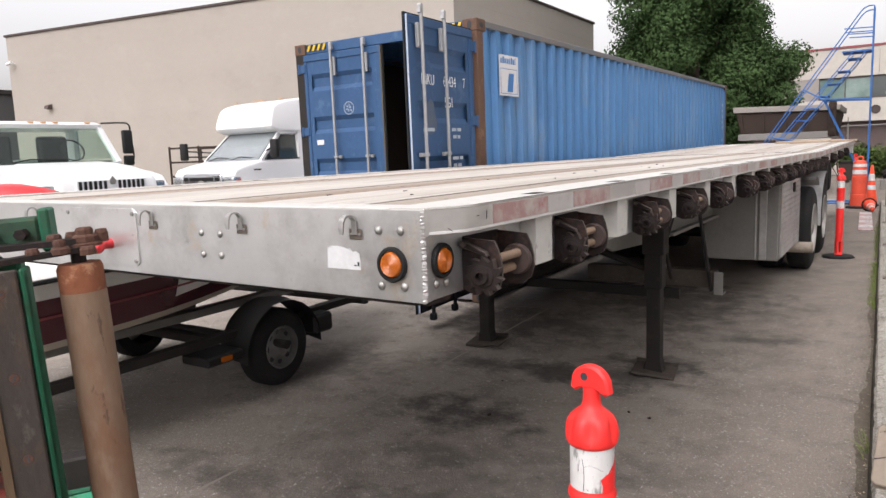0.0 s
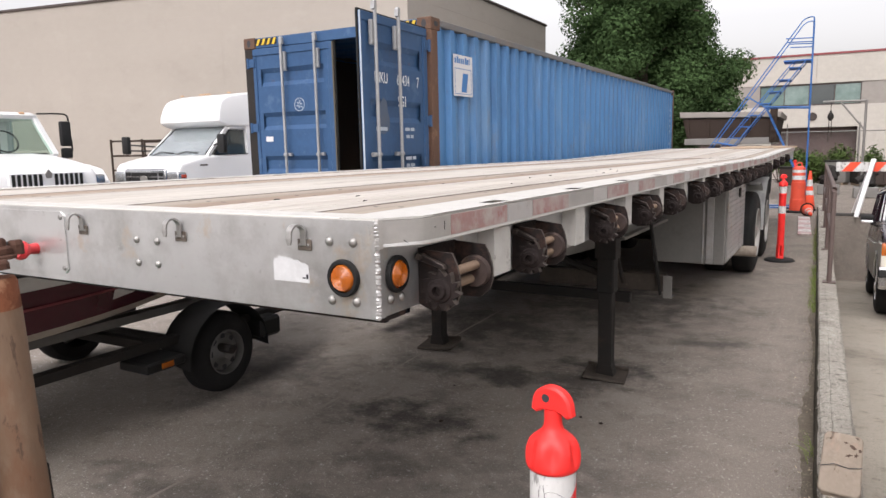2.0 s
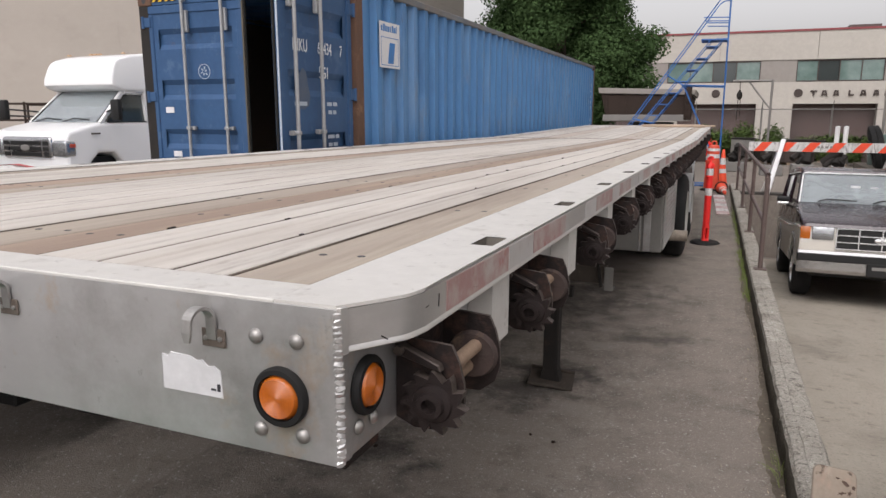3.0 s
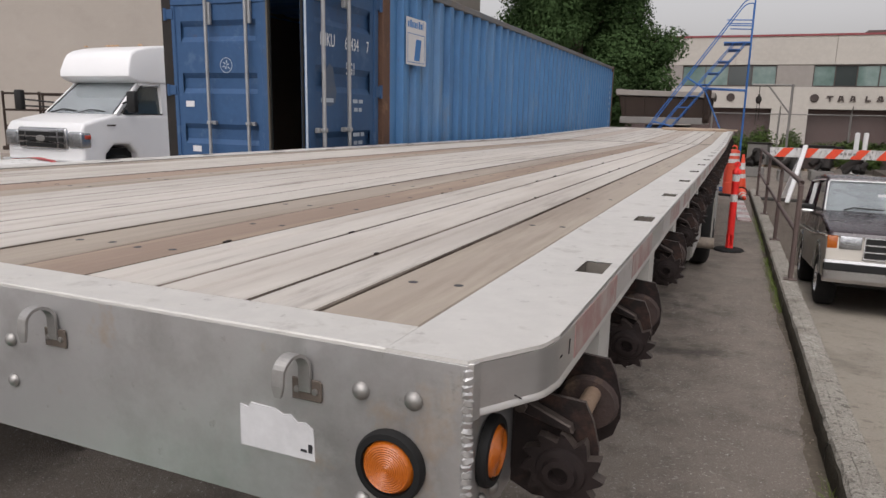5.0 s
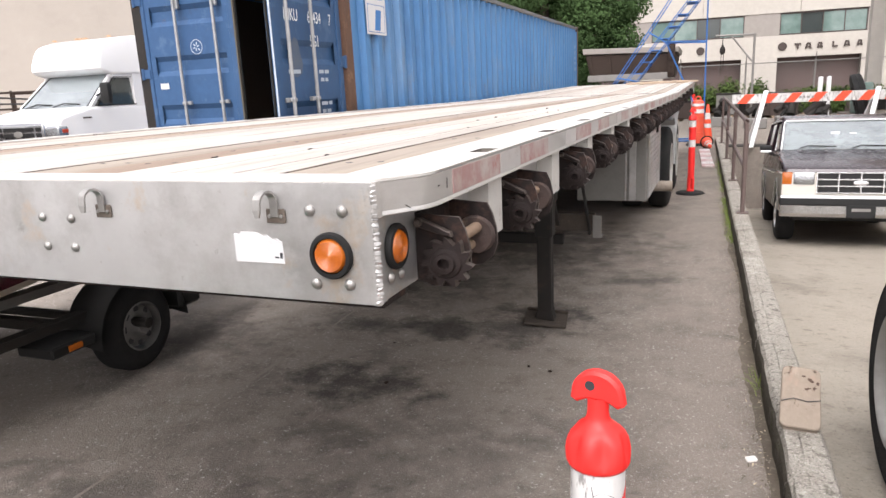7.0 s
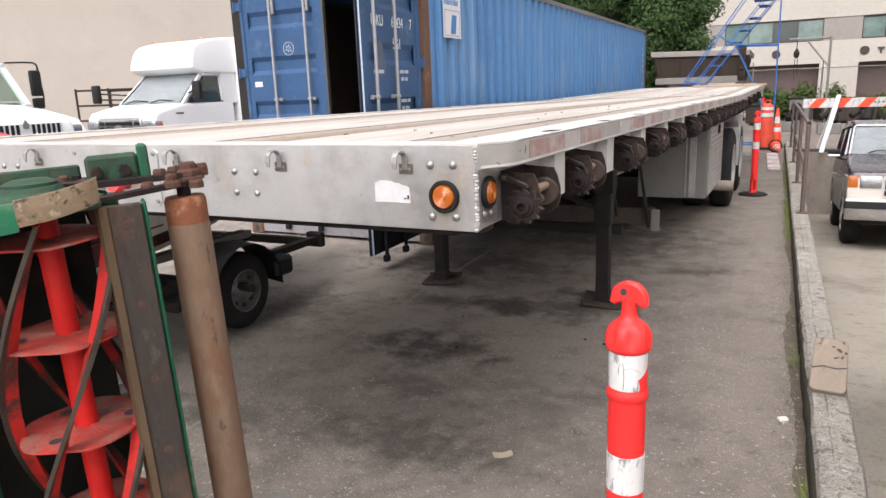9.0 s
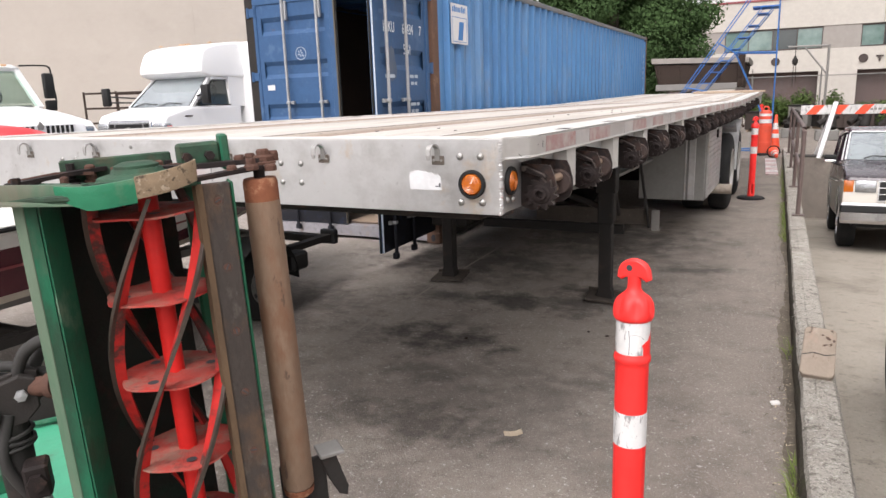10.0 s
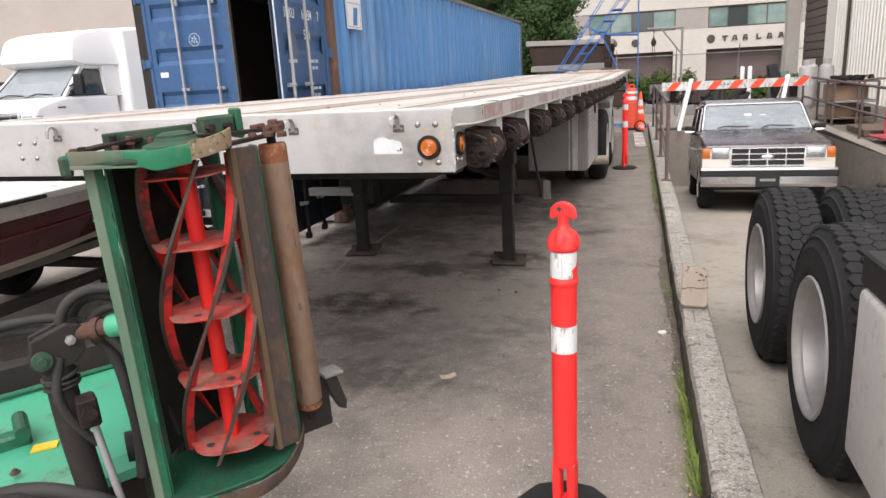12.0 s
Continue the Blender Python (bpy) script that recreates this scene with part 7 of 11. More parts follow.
        part("knuckle_plate", bm, M["black_steel"], arm, "dark steel knuckle plate")
    bm = bm_new()
    prism(bm, [(-0.362, 0.975), (-0.350, 1.030), (-0.278, 1.052), (-0.252, 1.042), (-0.252, 0.990), (-0.280, 0.962), (-0.340, 0.950)], 0.180, 0.220, plane="xz", bevel=0.004)
    part("knuckle_block", bm, M["black_steel"], arm)
    bm = bm_new()
    lathe(bm, [(0.024, 0), (0.024, 0.012), (0.012, 0.014), (0.010, 0.020), (0, 0.020)], m=Matrix.Translation((-0.345, 0.163, 0.985)) @ pose(0, 0, 0, 90), seg=16)
    part("pivot_pin", bm, M["dirty_green"], arm, "greenish pivot pin", smooth=True)
    bm = bm_new()
    lathe(bm, [(0.013, 0), (0.013, 0.010), (0, 0.012)], m=Matrix.Translation((-0.275, 0.163, 1.020)) @ pose(0, 0, 0, 90), seg=6)
    part("pivot_bolt", bm, M["galv"], arm)
    bm = bm_new()
    tube(bm, smooth_path([(-0.312, 0.20, 0.99), (-0.314, 0.20, 0.80), (-0.300, 0.21, 0.52), (-0.295, 0.22, 0.30)], 4), 0.036, seg=16)
    part("arm_beam", bm, M["black_steel"], arm, "black lift arm beam", smooth=True)
    # rubber straps tied round the arm below the knuckle
    for z, tilt in ((0.925, 6), (0.912, -4), (0.898, 3)):
        bm = bm_new()
        ring = [(-0.313 + 0.041 * math.cos(radians(a)), 0.20 + 0.041 * math.sin(radians(a)), z + 0.001 * tilt * math.cos(radians(a))) for a in range(0, 361, 24)]
        tube(bm, ring, 0.005, seg=6, caps=False)
        part("strap_ring", bm, M["hose"], arm, smooth=True)
    bm = bm_new()
    tube(bm, [(-0.268, 0.15, 0.80), (-0.253, 0.15, 0.62), (-0.233, 0.16, 0.42)], 0.010, seg=10)
    part("cylinder_rod", bm, M["galv"], arm, "bright hydraulic rod", smooth=True)
    bm = bm_new()
    box(bm, -0.300, -0.250, 0.12, 0.18, 0.79, 0.868, 0.006)
    lathe(bm, [(0.02, 0), (0.02, 0.012), (0, 0.012)], m=Matrix.Translation((-0.275, 0.120, 0.832)) @ pose(0, 0, 0, 90), seg=6)
    part("rod_clevis", bm, M["winch_steel"], arm)
    # hydraulic hoses
    for pts, r in (([(-0.62, 0.36, 1.00), (-0.48, 0.30, 1.055), (-0.34, 0.26, 1.06), (-0.24, 0.24, 1.02)], 0.012),
                   ([(-0.62, 0.38, 0.97), (-0.48, 0.32, 1.03), (-0.36, 0.28, 1.03), (-0.25, 0.26, 0.99)], 0.012),
                   ([(-0.33, 0.24, 1.00), (-0.30, 0.22, 1.09), (-0.24, 0.20, 1.125), (-0.17, 0.16, 1.12)], 0.014),
                   ([(-0.31, 0.26, 1.00), (-0.27, 0.25, 1.08), (-0.22, 0.22, 1.10), (-0.16, 0.18, 1.09)], 0.014),
                   ([(-0.26, 0.25, 1.02), (-0.22, 0.22, 1.06), (-0.16, 0.18, 1.07)], 0.013),
                   ([(-0.34, 0.17, 0.98), (-0.365, 0.16, 0.88), (-0.335, 0.17, 0.78), (-0.30, 0.18, 0.72)], 0.012),
                   ([(-0.25, 0.20, 1.0), (-0.215, 0.19, 0.93), (-0.205, 0.18, 0.82), (-0.20, 0.20, 0.70), (-0.21, 0.22, 0.56)], 0.015),
                   ([(-0.24, 0.16, 1.03), (-0.185, 0.13, 0.95), (-0.145, 0.12, 0.82), (-0.115, 0.14, 0.68), (-0.13, 0.18, 0.56)], 0.015),
                   ([(-0.60, 0.30, 0.62), (-0.46, 0.22, 0.63), (-0.34, 0.16, 0.58), (-0.28, 0.14, 0.52)], 0.020)):
        bm = bm_new()
        tube(bm, smooth_path(pts, 7), r, seg=10)
        part("hose", bm, M["hose"], mower, smooth=True)
    # machine deck behind: bright green cover, sticker, hinge, black beam
    bm = bm_new()
    pts = []
    for i in range(9):
        x = -0.95 + 0.118 * i
        pts.append([(x, y, 0.585 + 0.012 * math.sin(2.2 * x) + 0.005 * j - (0.03 if j in (0, 7) else 0.0)) for j, y in enumerate((0.30, 0.33, 0.45, 0.58, 0.72, 0.86, 1.0, 1.03))])
    grid_surface(bm, pts)
    r = bmesh.ops.extrude_face_region(bm, geom=bm.faces[:])
    for v in [g for g in r["geom"] if isinstance(g, bmesh.types.BMVert)]:
        v.co.z -= 0.03
    cover = part("deck_cover", bm, M["mower_green_bright"], mower, "bright green engine deck cover", smooth=True)
    bm = bm_new()
    prism(bm, [(-0.455, 0.53), (-0.385, 0.515), (-0.375, 0.550), (-0.44, 0.570)], 0.590, 0.597, plane="xy")
    part("sticker", bm, M["yellow_paint"], cover, "yellow sticker")
    # a raised lip and fasteners on the cover
    bm = bm_new()
    tube(bm, [(-0.94, 0.985, 0.622), (-0.02, 0.985, 0.618)], 0.010, seg=8)
    part("raised_lip", bm, M["mower_green"], cover, smooth=True)
    for x, y in ((-0.50, 0.42), (-0.36, 0.42), (-0.30, 0.70), (-0.62, 0.70)):
        bm = bm_new()
        lathe(bm, [(0.014, 0.0), (0.014, 0.006), (0.007, 0.007), (0.006, 0.014), (0, 0.014)], m=Matrix.Translation((x, y, 0.598)), seg=6)
        part("cover_bolt", bm, M["nut_rust"], cover)
    bm = bm_new()
    box(bm, -0.66, -0.44, 0.60, 0.66, 0.585, 0.63, 0.008)
    cyl(bm, (-0.46, 0.56, 0.645), (-0.46, 0.70, 0.645), 0.022, seg=12)
    part("cover_hinge", bm, M["mower_green"], cover)
    bm = bm_new()
    box(bm, -1.0, 0.06, 1.08, 1.16, 0.48, 0.69, 0.008)
    part("cross_beam", bm, M["black_steel"], mower, "black cross beam")
    bm = bm_new()
    prism(bm, [(-0.66, 0.40), (-0.42, 0.42), (-0.40, 0.54), (-0.44, 0.615), (-0.50, 0.640), (-0.64, 0.640)], 0.20, 0.285, plane="xz", bevel=0.01)
    part("gear_case", bm, M["black_steel"], mower)
    bm = bm_new()
    box(bm, -0.20, -0.02, 0.22, 0.36, 0.40, 0.56, 0.02)
    part("valve_block", bm, M["dark_inner"], mower)
    bm = bm_new()
    cyl(bm, (-0.22, 0.34, 0.60), (0.0, 0.30, 0.60), 0.045, seg=14)
    part("hydraulic_motor", bm, M["black_steel"], mower, smooth=True)
    # wheel and frame that carry the machine on the ground
    bm = bm_new()
    box(bm, -0.95, 0.0, 0.45, 0.95, 0.30, 0.50, 0.02)
    part("chassis", bm, M["black_steel"], mower)
    g = ground_z(-1.2, -0.4)
    for x in (-0.75, -0.12):
        bm = bm_new()
        lathe(bm, [(0.10, -0.10), (0.19, -0.10), (0.225, -0.07), (0.225, 0.07), (0.19, 0.10), (0.10, 0.10), (0.0, 0.06)], m=Matrix.Translation((x, 0.70, g + 0.225)) @ pose(0, 0, 0, 0, 90), seg=28)
        part("wheel", bm, M["rubber"], mower, smooth=True)


build_mower()


# ---- tubular delineator posts, cones, barricade ----
def build_delineator():
    d = thing("delineator_post", pose(0, 0, 0), "red-orange plastic delineator post with scuffed white bands", "traffic post", "delineator posts")
    bm = bm_new()
    lathe(bm, [(0.0410, 0.208), (0.0422, 0.228), (0.0430, 0.40), (0.0435, 0.640)], seg=28)
    part("post_tube", bm, M["orange_post"], d, smooth=True)
    bm = bm_new()
    lathe(bm, [(0.0435, 0.737), (0.0438, 0.868), (0.0446, 0.876), (0.0480, 0.881), (0.0492, 0.888), (0.0480, 0.896), (0.0446, 0.901), (0.0438, 0.905)], seg=28)
    part("ring_section", bm, M["orange_post"], d, smooth=True)
    # round shoulder with six soft flutes and the neck
    bm = bm_new()
    n = 60
    prof = [(0.0438, 0.994), (0.0490, 0.997), (0.0522, 1.004), (0.0532, 1.013), (0.0532, 1.023), (0.0520, 1.033), (0.0492, 1.043), (0.0445, 1.052), (0.0375, 1.059), (0.0290, 1.065), (0.0220, 1.071), (0.0185, 1.079), (0.0172, 1.090), (0.0172, 1.114)]
    rows = []
    for r, z in prof:
        ring = []
        dip = math.sin(math.pi * min(max((z - 1.006) / 0.058, 0.0), 1.0))
        for i in range(n + 1):
            a = 2 * math.pi * i / n
            f = 1.0 - 0.20 * dip * (0.5 + 0.5 * math.cos(6 * a)) ** 1.6
            ring.append((r * f * math.cos(a), r * f * math.sin(a), z))
        rows.append(ring)
    grid_surface(bm, rows)
    bmesh.ops.remove_doubles(bm, verts=bm.verts[:], dist=0.0004)
    part("shoulder", bm, M["orange_post"], d, smooth=True)
    for z0, z1 in ((0.905, 0.995), (0.640, 0.737)):
        bm = bm_new()
        lathe(bm, [(0.0432, z0), (0.0446, z0 + 0.001), (0.0446, z1 - 0.001), (0.0432, z1)], seg=28)
        part("white_band", bm, M["band_white"], d, "scuffed white reflective band", smooth=True)
    # half-moon handle with a hole
    bm = bm_new()
    out = [(0.043 * math.cos(radians(a)), 1.118 + 0.040 * math.sin(radians(a))) for a in range(0, 181, 15)]
    poly = [(0.045, 1.106)] + out + [(-0.045, 1.106), (-0.034, 1.100), (-0.019, 1.108), (0.019, 1.108), (0.034, 1.100)]
    prism(bm, poly, -0.012, 0.012, plane="xz", bevel=0.005)
    h = part("handle", bm, M["orange_post"], d, smooth=True)
    for y, s in ((-0.0125, 1), (0.0125, -1)):
        bm = bm_new()
        lathe(bm, [(0, 0), (0.0085, 0)], m=Matrix.Translation((-0.010, y, 1.134)) @ pose(0, 0, 0, 90 * s), seg=12)
        part("handle_hole", bm, M["ink"], h)
    # split legs, foot ring and rubber base
    for s in (1, -1):
        bm = bm_new()
        prism(bm, [(s * 0.013, 0.03), (s * 0.041, 0.03), (s * 0.042, 0.218), (s * 0.013, 0.218), (s * 0.011, 0.185)], -0.025, 0.025, plane="xz", bevel=0.005)
        part("leg", bm, M["orange_post"], d)
    bm = bm_new()
    lathe(bm, [(0.046, 0.02), (0.045, 0.055), (0.037, 0.065), (0, 0.065)], seg=24)
    part("foot", bm, M["orange_post"], d, smooth=True)
    bm = bm_new()
    lathe(bm, [(0.0, 0.0), (0.19, 0.0), (0.192, 0.012), (0.17, 0.030), (0.08, 0.038), (0, 0.038)], seg=10)
    part("base", bm, M["rubber"], d, "heavy black rubber base")
    return d


post = build_delineator()
post.matrix_basis = pose(0.338, 0.085, ground_z(0.34, 0.08), 0, 0, -12)
# a torn notch in the upper band, red showing through
bm = bm_new()
rows = []
for z, a0, a1 in ((0.903, -32, 48), (0.920, -31, 48), (0.934, -36, 48), (0.940, -25, 48), (0.950, -6, 48), (0.962, 14, 48), (0.970, 30, 48)):
    rows.append([(0.0452 * math.cos(radians(a0 + (a1 - a0) * k / 8)), 0.0452 * math.sin(radians(a0 + (a1 - a0) * k / 8)), z) for k in range(9)])
grid_surface(bm, rows)
part("torn_patch", bm, M["orange_post"], post, "red patch where the band is torn")
# black cracks in the upper band
for marks in (((-84, 0.975), (-80, 0.956), (-79, 0.934), (-81, 0.908)), ((-80, 0.958), (-66, 0.964), (-48, 0.960), (-30, 0.950)), ((-96, 0.962), (-95, 0.948)), ((-74, 0.975), (-60, 0.976)), ((-72, 0.914), (-68, 0.909))):
    bm = bm_new()
    grid_surface(bm, [[(0.0452 * math.cos(radians(a)), 0.0452 * math.sin(radians(a)), z + q), (0.0452 * math.cos(radians(a + 1.6)), 0.0452 * math.sin(radians(a + 1.6)), z + q)] for a, z in marks for q in (0.0006,)])
    part("crack", bm, M["ink"], post)
for x, y, rz in ((0.385, 9.02, 30), (0.30, 17.4, 25)):
    copy_thing(post, pose(x, y, ground_z(x, y), 0, 0, rz))


def build_cone(m):
    c = thing("traffic_cone", m, "tall orange traffic cone with white bands", "traffic cone", "traffic cones")
    bm = bm_new()
    lathe(bm, [(0.135, 0.03), (0.105, 0.25), (0.028, 0.90), (0.022, 0.91), (0, 0.91)], seg=22)
    part("cone_body", bm, M["cone_orange"], c, smooth=True)
    for z0, z1 in ((0.56, 0.71), (0.36, 0.46)):
        r = lambda z: 0.105 - (z - 0.25) * 0.1185 + 0.0015
        bm = bm_new()
        lathe(bm, [(r(z0), z0), (r(z1), z1)], seg=22)
        part("white_band", bm, M["band_white"], c, smooth=True)
    bm = bm_new()
    lathe(bm, [(0.0, 0.0), (0.165, 0.0), (0.168, 0.012), (0.15, 0.03), (0.10, 0.036), (0, 0.036)], seg=18)
    part("base", bm, M["rubber"], c)


build_cone(pose(0.64, 16.9, ground_z(0.6, 17)))
build_cone(pose(0.63, 15.6, ground_z(0.63, 15.6) + 0.13, 97, 0, 8) @ Matrix.Diagonal((0.85, 0.85, 0.62, 1)))


def build_barrel():
    b = thing("channelizer_barrel", pose(0.42, 16.3, ground_z(0.42, 16.3)), "tall orange plastic channelizer barrel with dirty white bands", "traffic barrel")
    bm = bm_new()
    lathe(bm, [(0.165, 0.05), (0.160, 0.30), (0.150, 0.31), (0.146, 0.68), (0.136, 0.69), (0.132, 0.98), (0.110, 1.02), (0.045, 1.04), (0, 1.04)], seg=26)
    body = part("barrel_body", bm, M["barrel_orange"], b, smooth=True)
    for z0, z1, r in ((0.74, 0.83, 0.1385), (0.90, 0.96, 0.1365)):
        bm = bm_new()
        lathe(bm, [(r + 0.0005, z0), (r - 0.002, z1)], seg=26)
        part("white_band", bm, M["band_white"], body, "dirty white band", smooth=True)
    bm = bm_new()
    tube(bm, smooth_path([(-0.05, 0, 1.03), (-0.05, 0, 1.09), (0, 0, 1.12), (0.05, 0, 1.09), (0.05, 0, 1.03)], 4), 0.016, seg=8)
    part("handle", bm, M["barrel_orange"], b, smooth=True)
    bm = bm_new()
    lathe(bm, [(0, 0), (0.24, 0.0), (0.24, 0.035), (0.17, 0.055), (0, 0.055)], seg=20)
    part("base", bm, M["rubber"], b, "black rubber base ring")


build_barrel()


def build_board():
    b = thing("striped_board", pose(0.61, 13.45, ground_z(0.61, 13.45) + 0.004, 0, 0, 1) @ Matrix.Diagonal((0.95, 3.2, 1, 1)), "red and white striped barrier board lying flat", "board")
    for k in range(8):
        bm = bm_new()
        box(bm, -0.11, 0.11, -0.5 + 0.125 * k, -0.375 + 0.125 * k, 0, 0.02, 0.002)
        part("stripe", bm, M["band_white"] if k % 2 else M["red_tape"], b)


build_board()


def build_barricade():
    b = thing("road_barricade", pose(1.13, 15.95, 0.12), "white and orange striped barricade board on white legs", "barricade")
    L = 3.35
    bm = bm_new()
    box(bm, 0, L, -0.012, 0.012, 0.92, 1.12, 0.004)
    bd = part("board", bm, M["band_white"], b)
    for k in range(7):
        q = 0.10 + 0.47 * k
        bm = bm_new()
        prism(bm, [(q, 0.922), (q + 0.20, 0.922), (min(q + 0.36, L), 1.118), (q + 0.16, 1.118)], -0.0145, -0.0122, plane="xz")
        part("orange_stripe", bm, M["cone_orange"], bd)
    for k, (x0, w) in enumerate(((1.33, 0.05), (1.41, 0.04), (1.48, 0.06), (1.57, 0.05))):
        bm = bm_new()
        box(bm, x0, x0 + w, -0.017, -0.0148, 1.00, 1.045)
        part("print_bar", bm, M["grey_steel"], bd)
    for x in (0.62, 2.75):
        for s in (1, -1):
            bm = bm_new()
            tube(bm, [(x + 0.06, 0.0 + s * 0.02, 1.18), (x - 0.22, s * 0.55, 0.0)], 0.03, flat=(0.085, 0.035))
            part("leg", bm, M["white_paint"], b, "white barricade leg")


build_barricade()


# ---- brown pipe rails ----
def build_rail_left():
    r = thing("pipe_railing", pose(0.93, 0, 0), "brown painted pipe railing on the kerb wall", "railing")
    def top(y):
        return 0.205 + 0.0054 * min(max(y - 3, 0), 8)
    for y in (6.85, 9.3, 12.0, 15.2):
        bm = bm_new()
        cyl(bm, (0, y, top(y)), (0, y, top(y) + 0.93), 0.024, seg=12)
        p = part("post", bm, M["rail_brown"], r, smooth=True)
        bm = bm_new()
        box(bm, -0.06, 0.06, y - 0.06, y + 0.06, top(y), top(y) + 0.012)
        part("foot_plate", bm, M["rail_brown"], p)
    bm = bm_new()
    tube(bm, smooth_path([(0, 6.85, top(7) + 0.80), (0, 6.86, top(7) + 0.88), (0, 6.98, top(7) + 0.94), (0, 7.3, top(7) + 0.96), (0, 12, top(12) + 0.96), (0, 15.3, top(15) + 0.96)], 5), 0.024, seg=12)
    part("top_rail", bm, M["rail_brown"], r, smooth=True)
    bm = bm_new()
    cyl(bm, (0, 6.85, top(7) + 0.48), (0, 15.2, top(15) + 0.48), 0.021, seg=10)
    part("mid_rail", bm, M["rail_brown"], r, smooth=True)


build_rail_left()


def build_rail_right():
    r = thing("pipe_railing", pose(4.45, 0, 0), "brown pipe railing along the dock edge", "railing")
    for y in (7.1, 9.6, 12.0, 14.5, 16.8):
        bm = bm_new()
        cyl(bm, (0, y, dock_z(y) - 0.05), (0, y, dock_z(y) + 0.97), 0.026, seg=12)
        part("post", bm, M["rail_brown"], r, smooth=True)
    for h in (0.97, 0.50):
        bm = bm_new()
        cyl(bm, (0, 7.1, dock_z(7.1) + h), (0, 16.8, dock_z(16.8) + h), 0.024, seg=10)
        part("rail", bm, M["rail_brown"], r, smooth=True)
    # return hoop near the walkway end
    bm = bm_new()
    g = dock_z(13.2)
    tube(bm, smooth_path([(0.48, 13.75, g), (0.48, 13.75, g + 0.88), (0.53, 13.72, g + 0.98), (0.75, 13.65, g + 1.0), (1.02, 13.55, g + 0.98), (1.10, 13.5, g + 0.86), (1.12, 13.5, g)], 5), 0.022, seg=10)
    part("hoop", bm, M["rail_brown"], r, smooth=True)
    for x, y, rz, mm, lab in ((5.2, 11.2, 8, "mat_red", "faded red platform cart with a hoop handle"), (5.45, 9.15, -4, "cart_teal", "teal platform cart with rungs in its handle")):
        cart = thing("platform_cart", pose(x, y, dock_z(y) + 0.012, 1.2, 0, rz), lab, "cart", "platform carts")
        bm = bm_new()
        box(bm, -0.62, 0.50, -0.62, 0.62, 0.075, 0.115, 0.012)
        part("platform", bm, M[mm], cart)
        bm = bm_new()
        tube(bm, smooth_path([(-0.36, 0.58, 0.10), (-0.36, 0.58, 0.58), (-0.26, 0.58, 0.70), (0.26, 0.58, 0.70), (0.36, 0.58, 0.58), (0.36, 0.58, 0.10)], 5), 0.018, seg=10)
        hd = part("handle", bm, M[mm], cart, smooth=True)
        for z in (0.30, 0.50):
            bm = bm_new()
            cyl(bm, (-0.36, 0.58, z), (0.36, 0.58, z), 0.016, seg=8)
            part("rung", bm, M[mm], hd)
        for wx in (-0.3, 0.3):
            for wy in (-0.5, 0.5):
                bm = bm_new()
                cyl(bm, (wx - 0.02, wy, 0.0375), (wx + 0.02, wy, 0.0375), 0.0375, seg=14)
                part("wheel", bm, M["rubber_black"], cart)
    bm = bm_new()
    box(bm, -0.4, 0.4, -0.5, 0.5, 0.0, 0.03, 0.008)
    o = part("floor_mat", bm, M["mower_green"], at=pose(5.35, 10.2, dock_z(10.2) + 0.012, 1.2))
    tagged(o, "green mat on the concrete walkway", "mat")
    # pallet, table with boxes
    p = thing("pallet", pose(5.12, 12.95, dock_z(12.95) + 0.012, 1.2), "weathered dark wooden pallet on the walkway", "pallet")
    for k in range(7):
        bm = bm_new()
        box(bm, -0.5, 0.5, -0.6 + 0.175 * k, -0.49 + 0.175 * k, 0.10, 0.12, 0.003)
        part("slat", bm, M["old_pallet"], p)
    for x in (-0.45, 0.0, 0.45):
        bm = bm_new()
        box(bm, x - 0.04, x + 0.04, -0.6, 0.6, 0.0, 0.10, 0.003)
        part("runner", bm, M["old_pallet"], p)
    tz = dock_z(15.3)
    t = thing("storage_rack", pose(5.03, 15.3, tz + 0.01), "low brown steel storage rack beside the metal building", "rack")
    for name, z0, z1, mm in (("top_shelf", 0.86, 0.89, "rail_brown"), ("middle_shelf", 0.44, 0.49, "grey_steel"), ("lower_shelf", 0.10, 0.13, "old_pallet")):
        bm = bm_new()
        box(bm, -0.43, 0.43, -0.70, 0.70, z0, z1, 0.006)
        part(name, bm, M[mm], t)
    for x in (-0.42, 0.05, 0.42):
        for y in (-0.68, 0.68):
            bm = bm_new()
            box(bm, x - 0.022, x + 0.022, y - 0.022, y + 0.022, 0, 0.86)
            part("upright", bm, M["rail_brown"], t)
    for x, y, z, w, d, h in ((4.90, 15.2, 0.502, 0.26, 0.40, 0.33), (5.28, 15.4, 0.502, 0.10, 0.30, 0.25), (4.90, 15.25, 0.142, 0.20, 0.36, 0.28)):
        c = thing("cardboard_box", pose(x, y, tz + z, 0, 0, 4), "brown cardboard box on the storage rack", "box", "cardboard boxes")
        bm = bm_new()
        box(bm, -w, w, -d, d, 0, h, 0.006)
        part("box_body", bm, M["cardboard"], c)
        bm = bm_new()
        box(bm, -0.03, 0.03, -d - 0.002, d + 0.002, h - 0.004, h + 0.002)
        part("tape", bm, M["worn_tan"], c)
    for x, y, w, h in ((5.27, 15.0, 0.12, 0.20), (5.27, 15.6, 0.12, 0.22)):
        bm = bm_new()
        box(bm, -w, w, -0.18, 0.18, 0, h, 0.02)
        o = part("parts_bin", bm, M["black_steel"], at=pose(x, y, tz + 0.142, 0, 0, 6))
        tagged(o, "dark parts bin on the lower rack shelf", "bin", "parts bins")
    rng = random.Random(8)
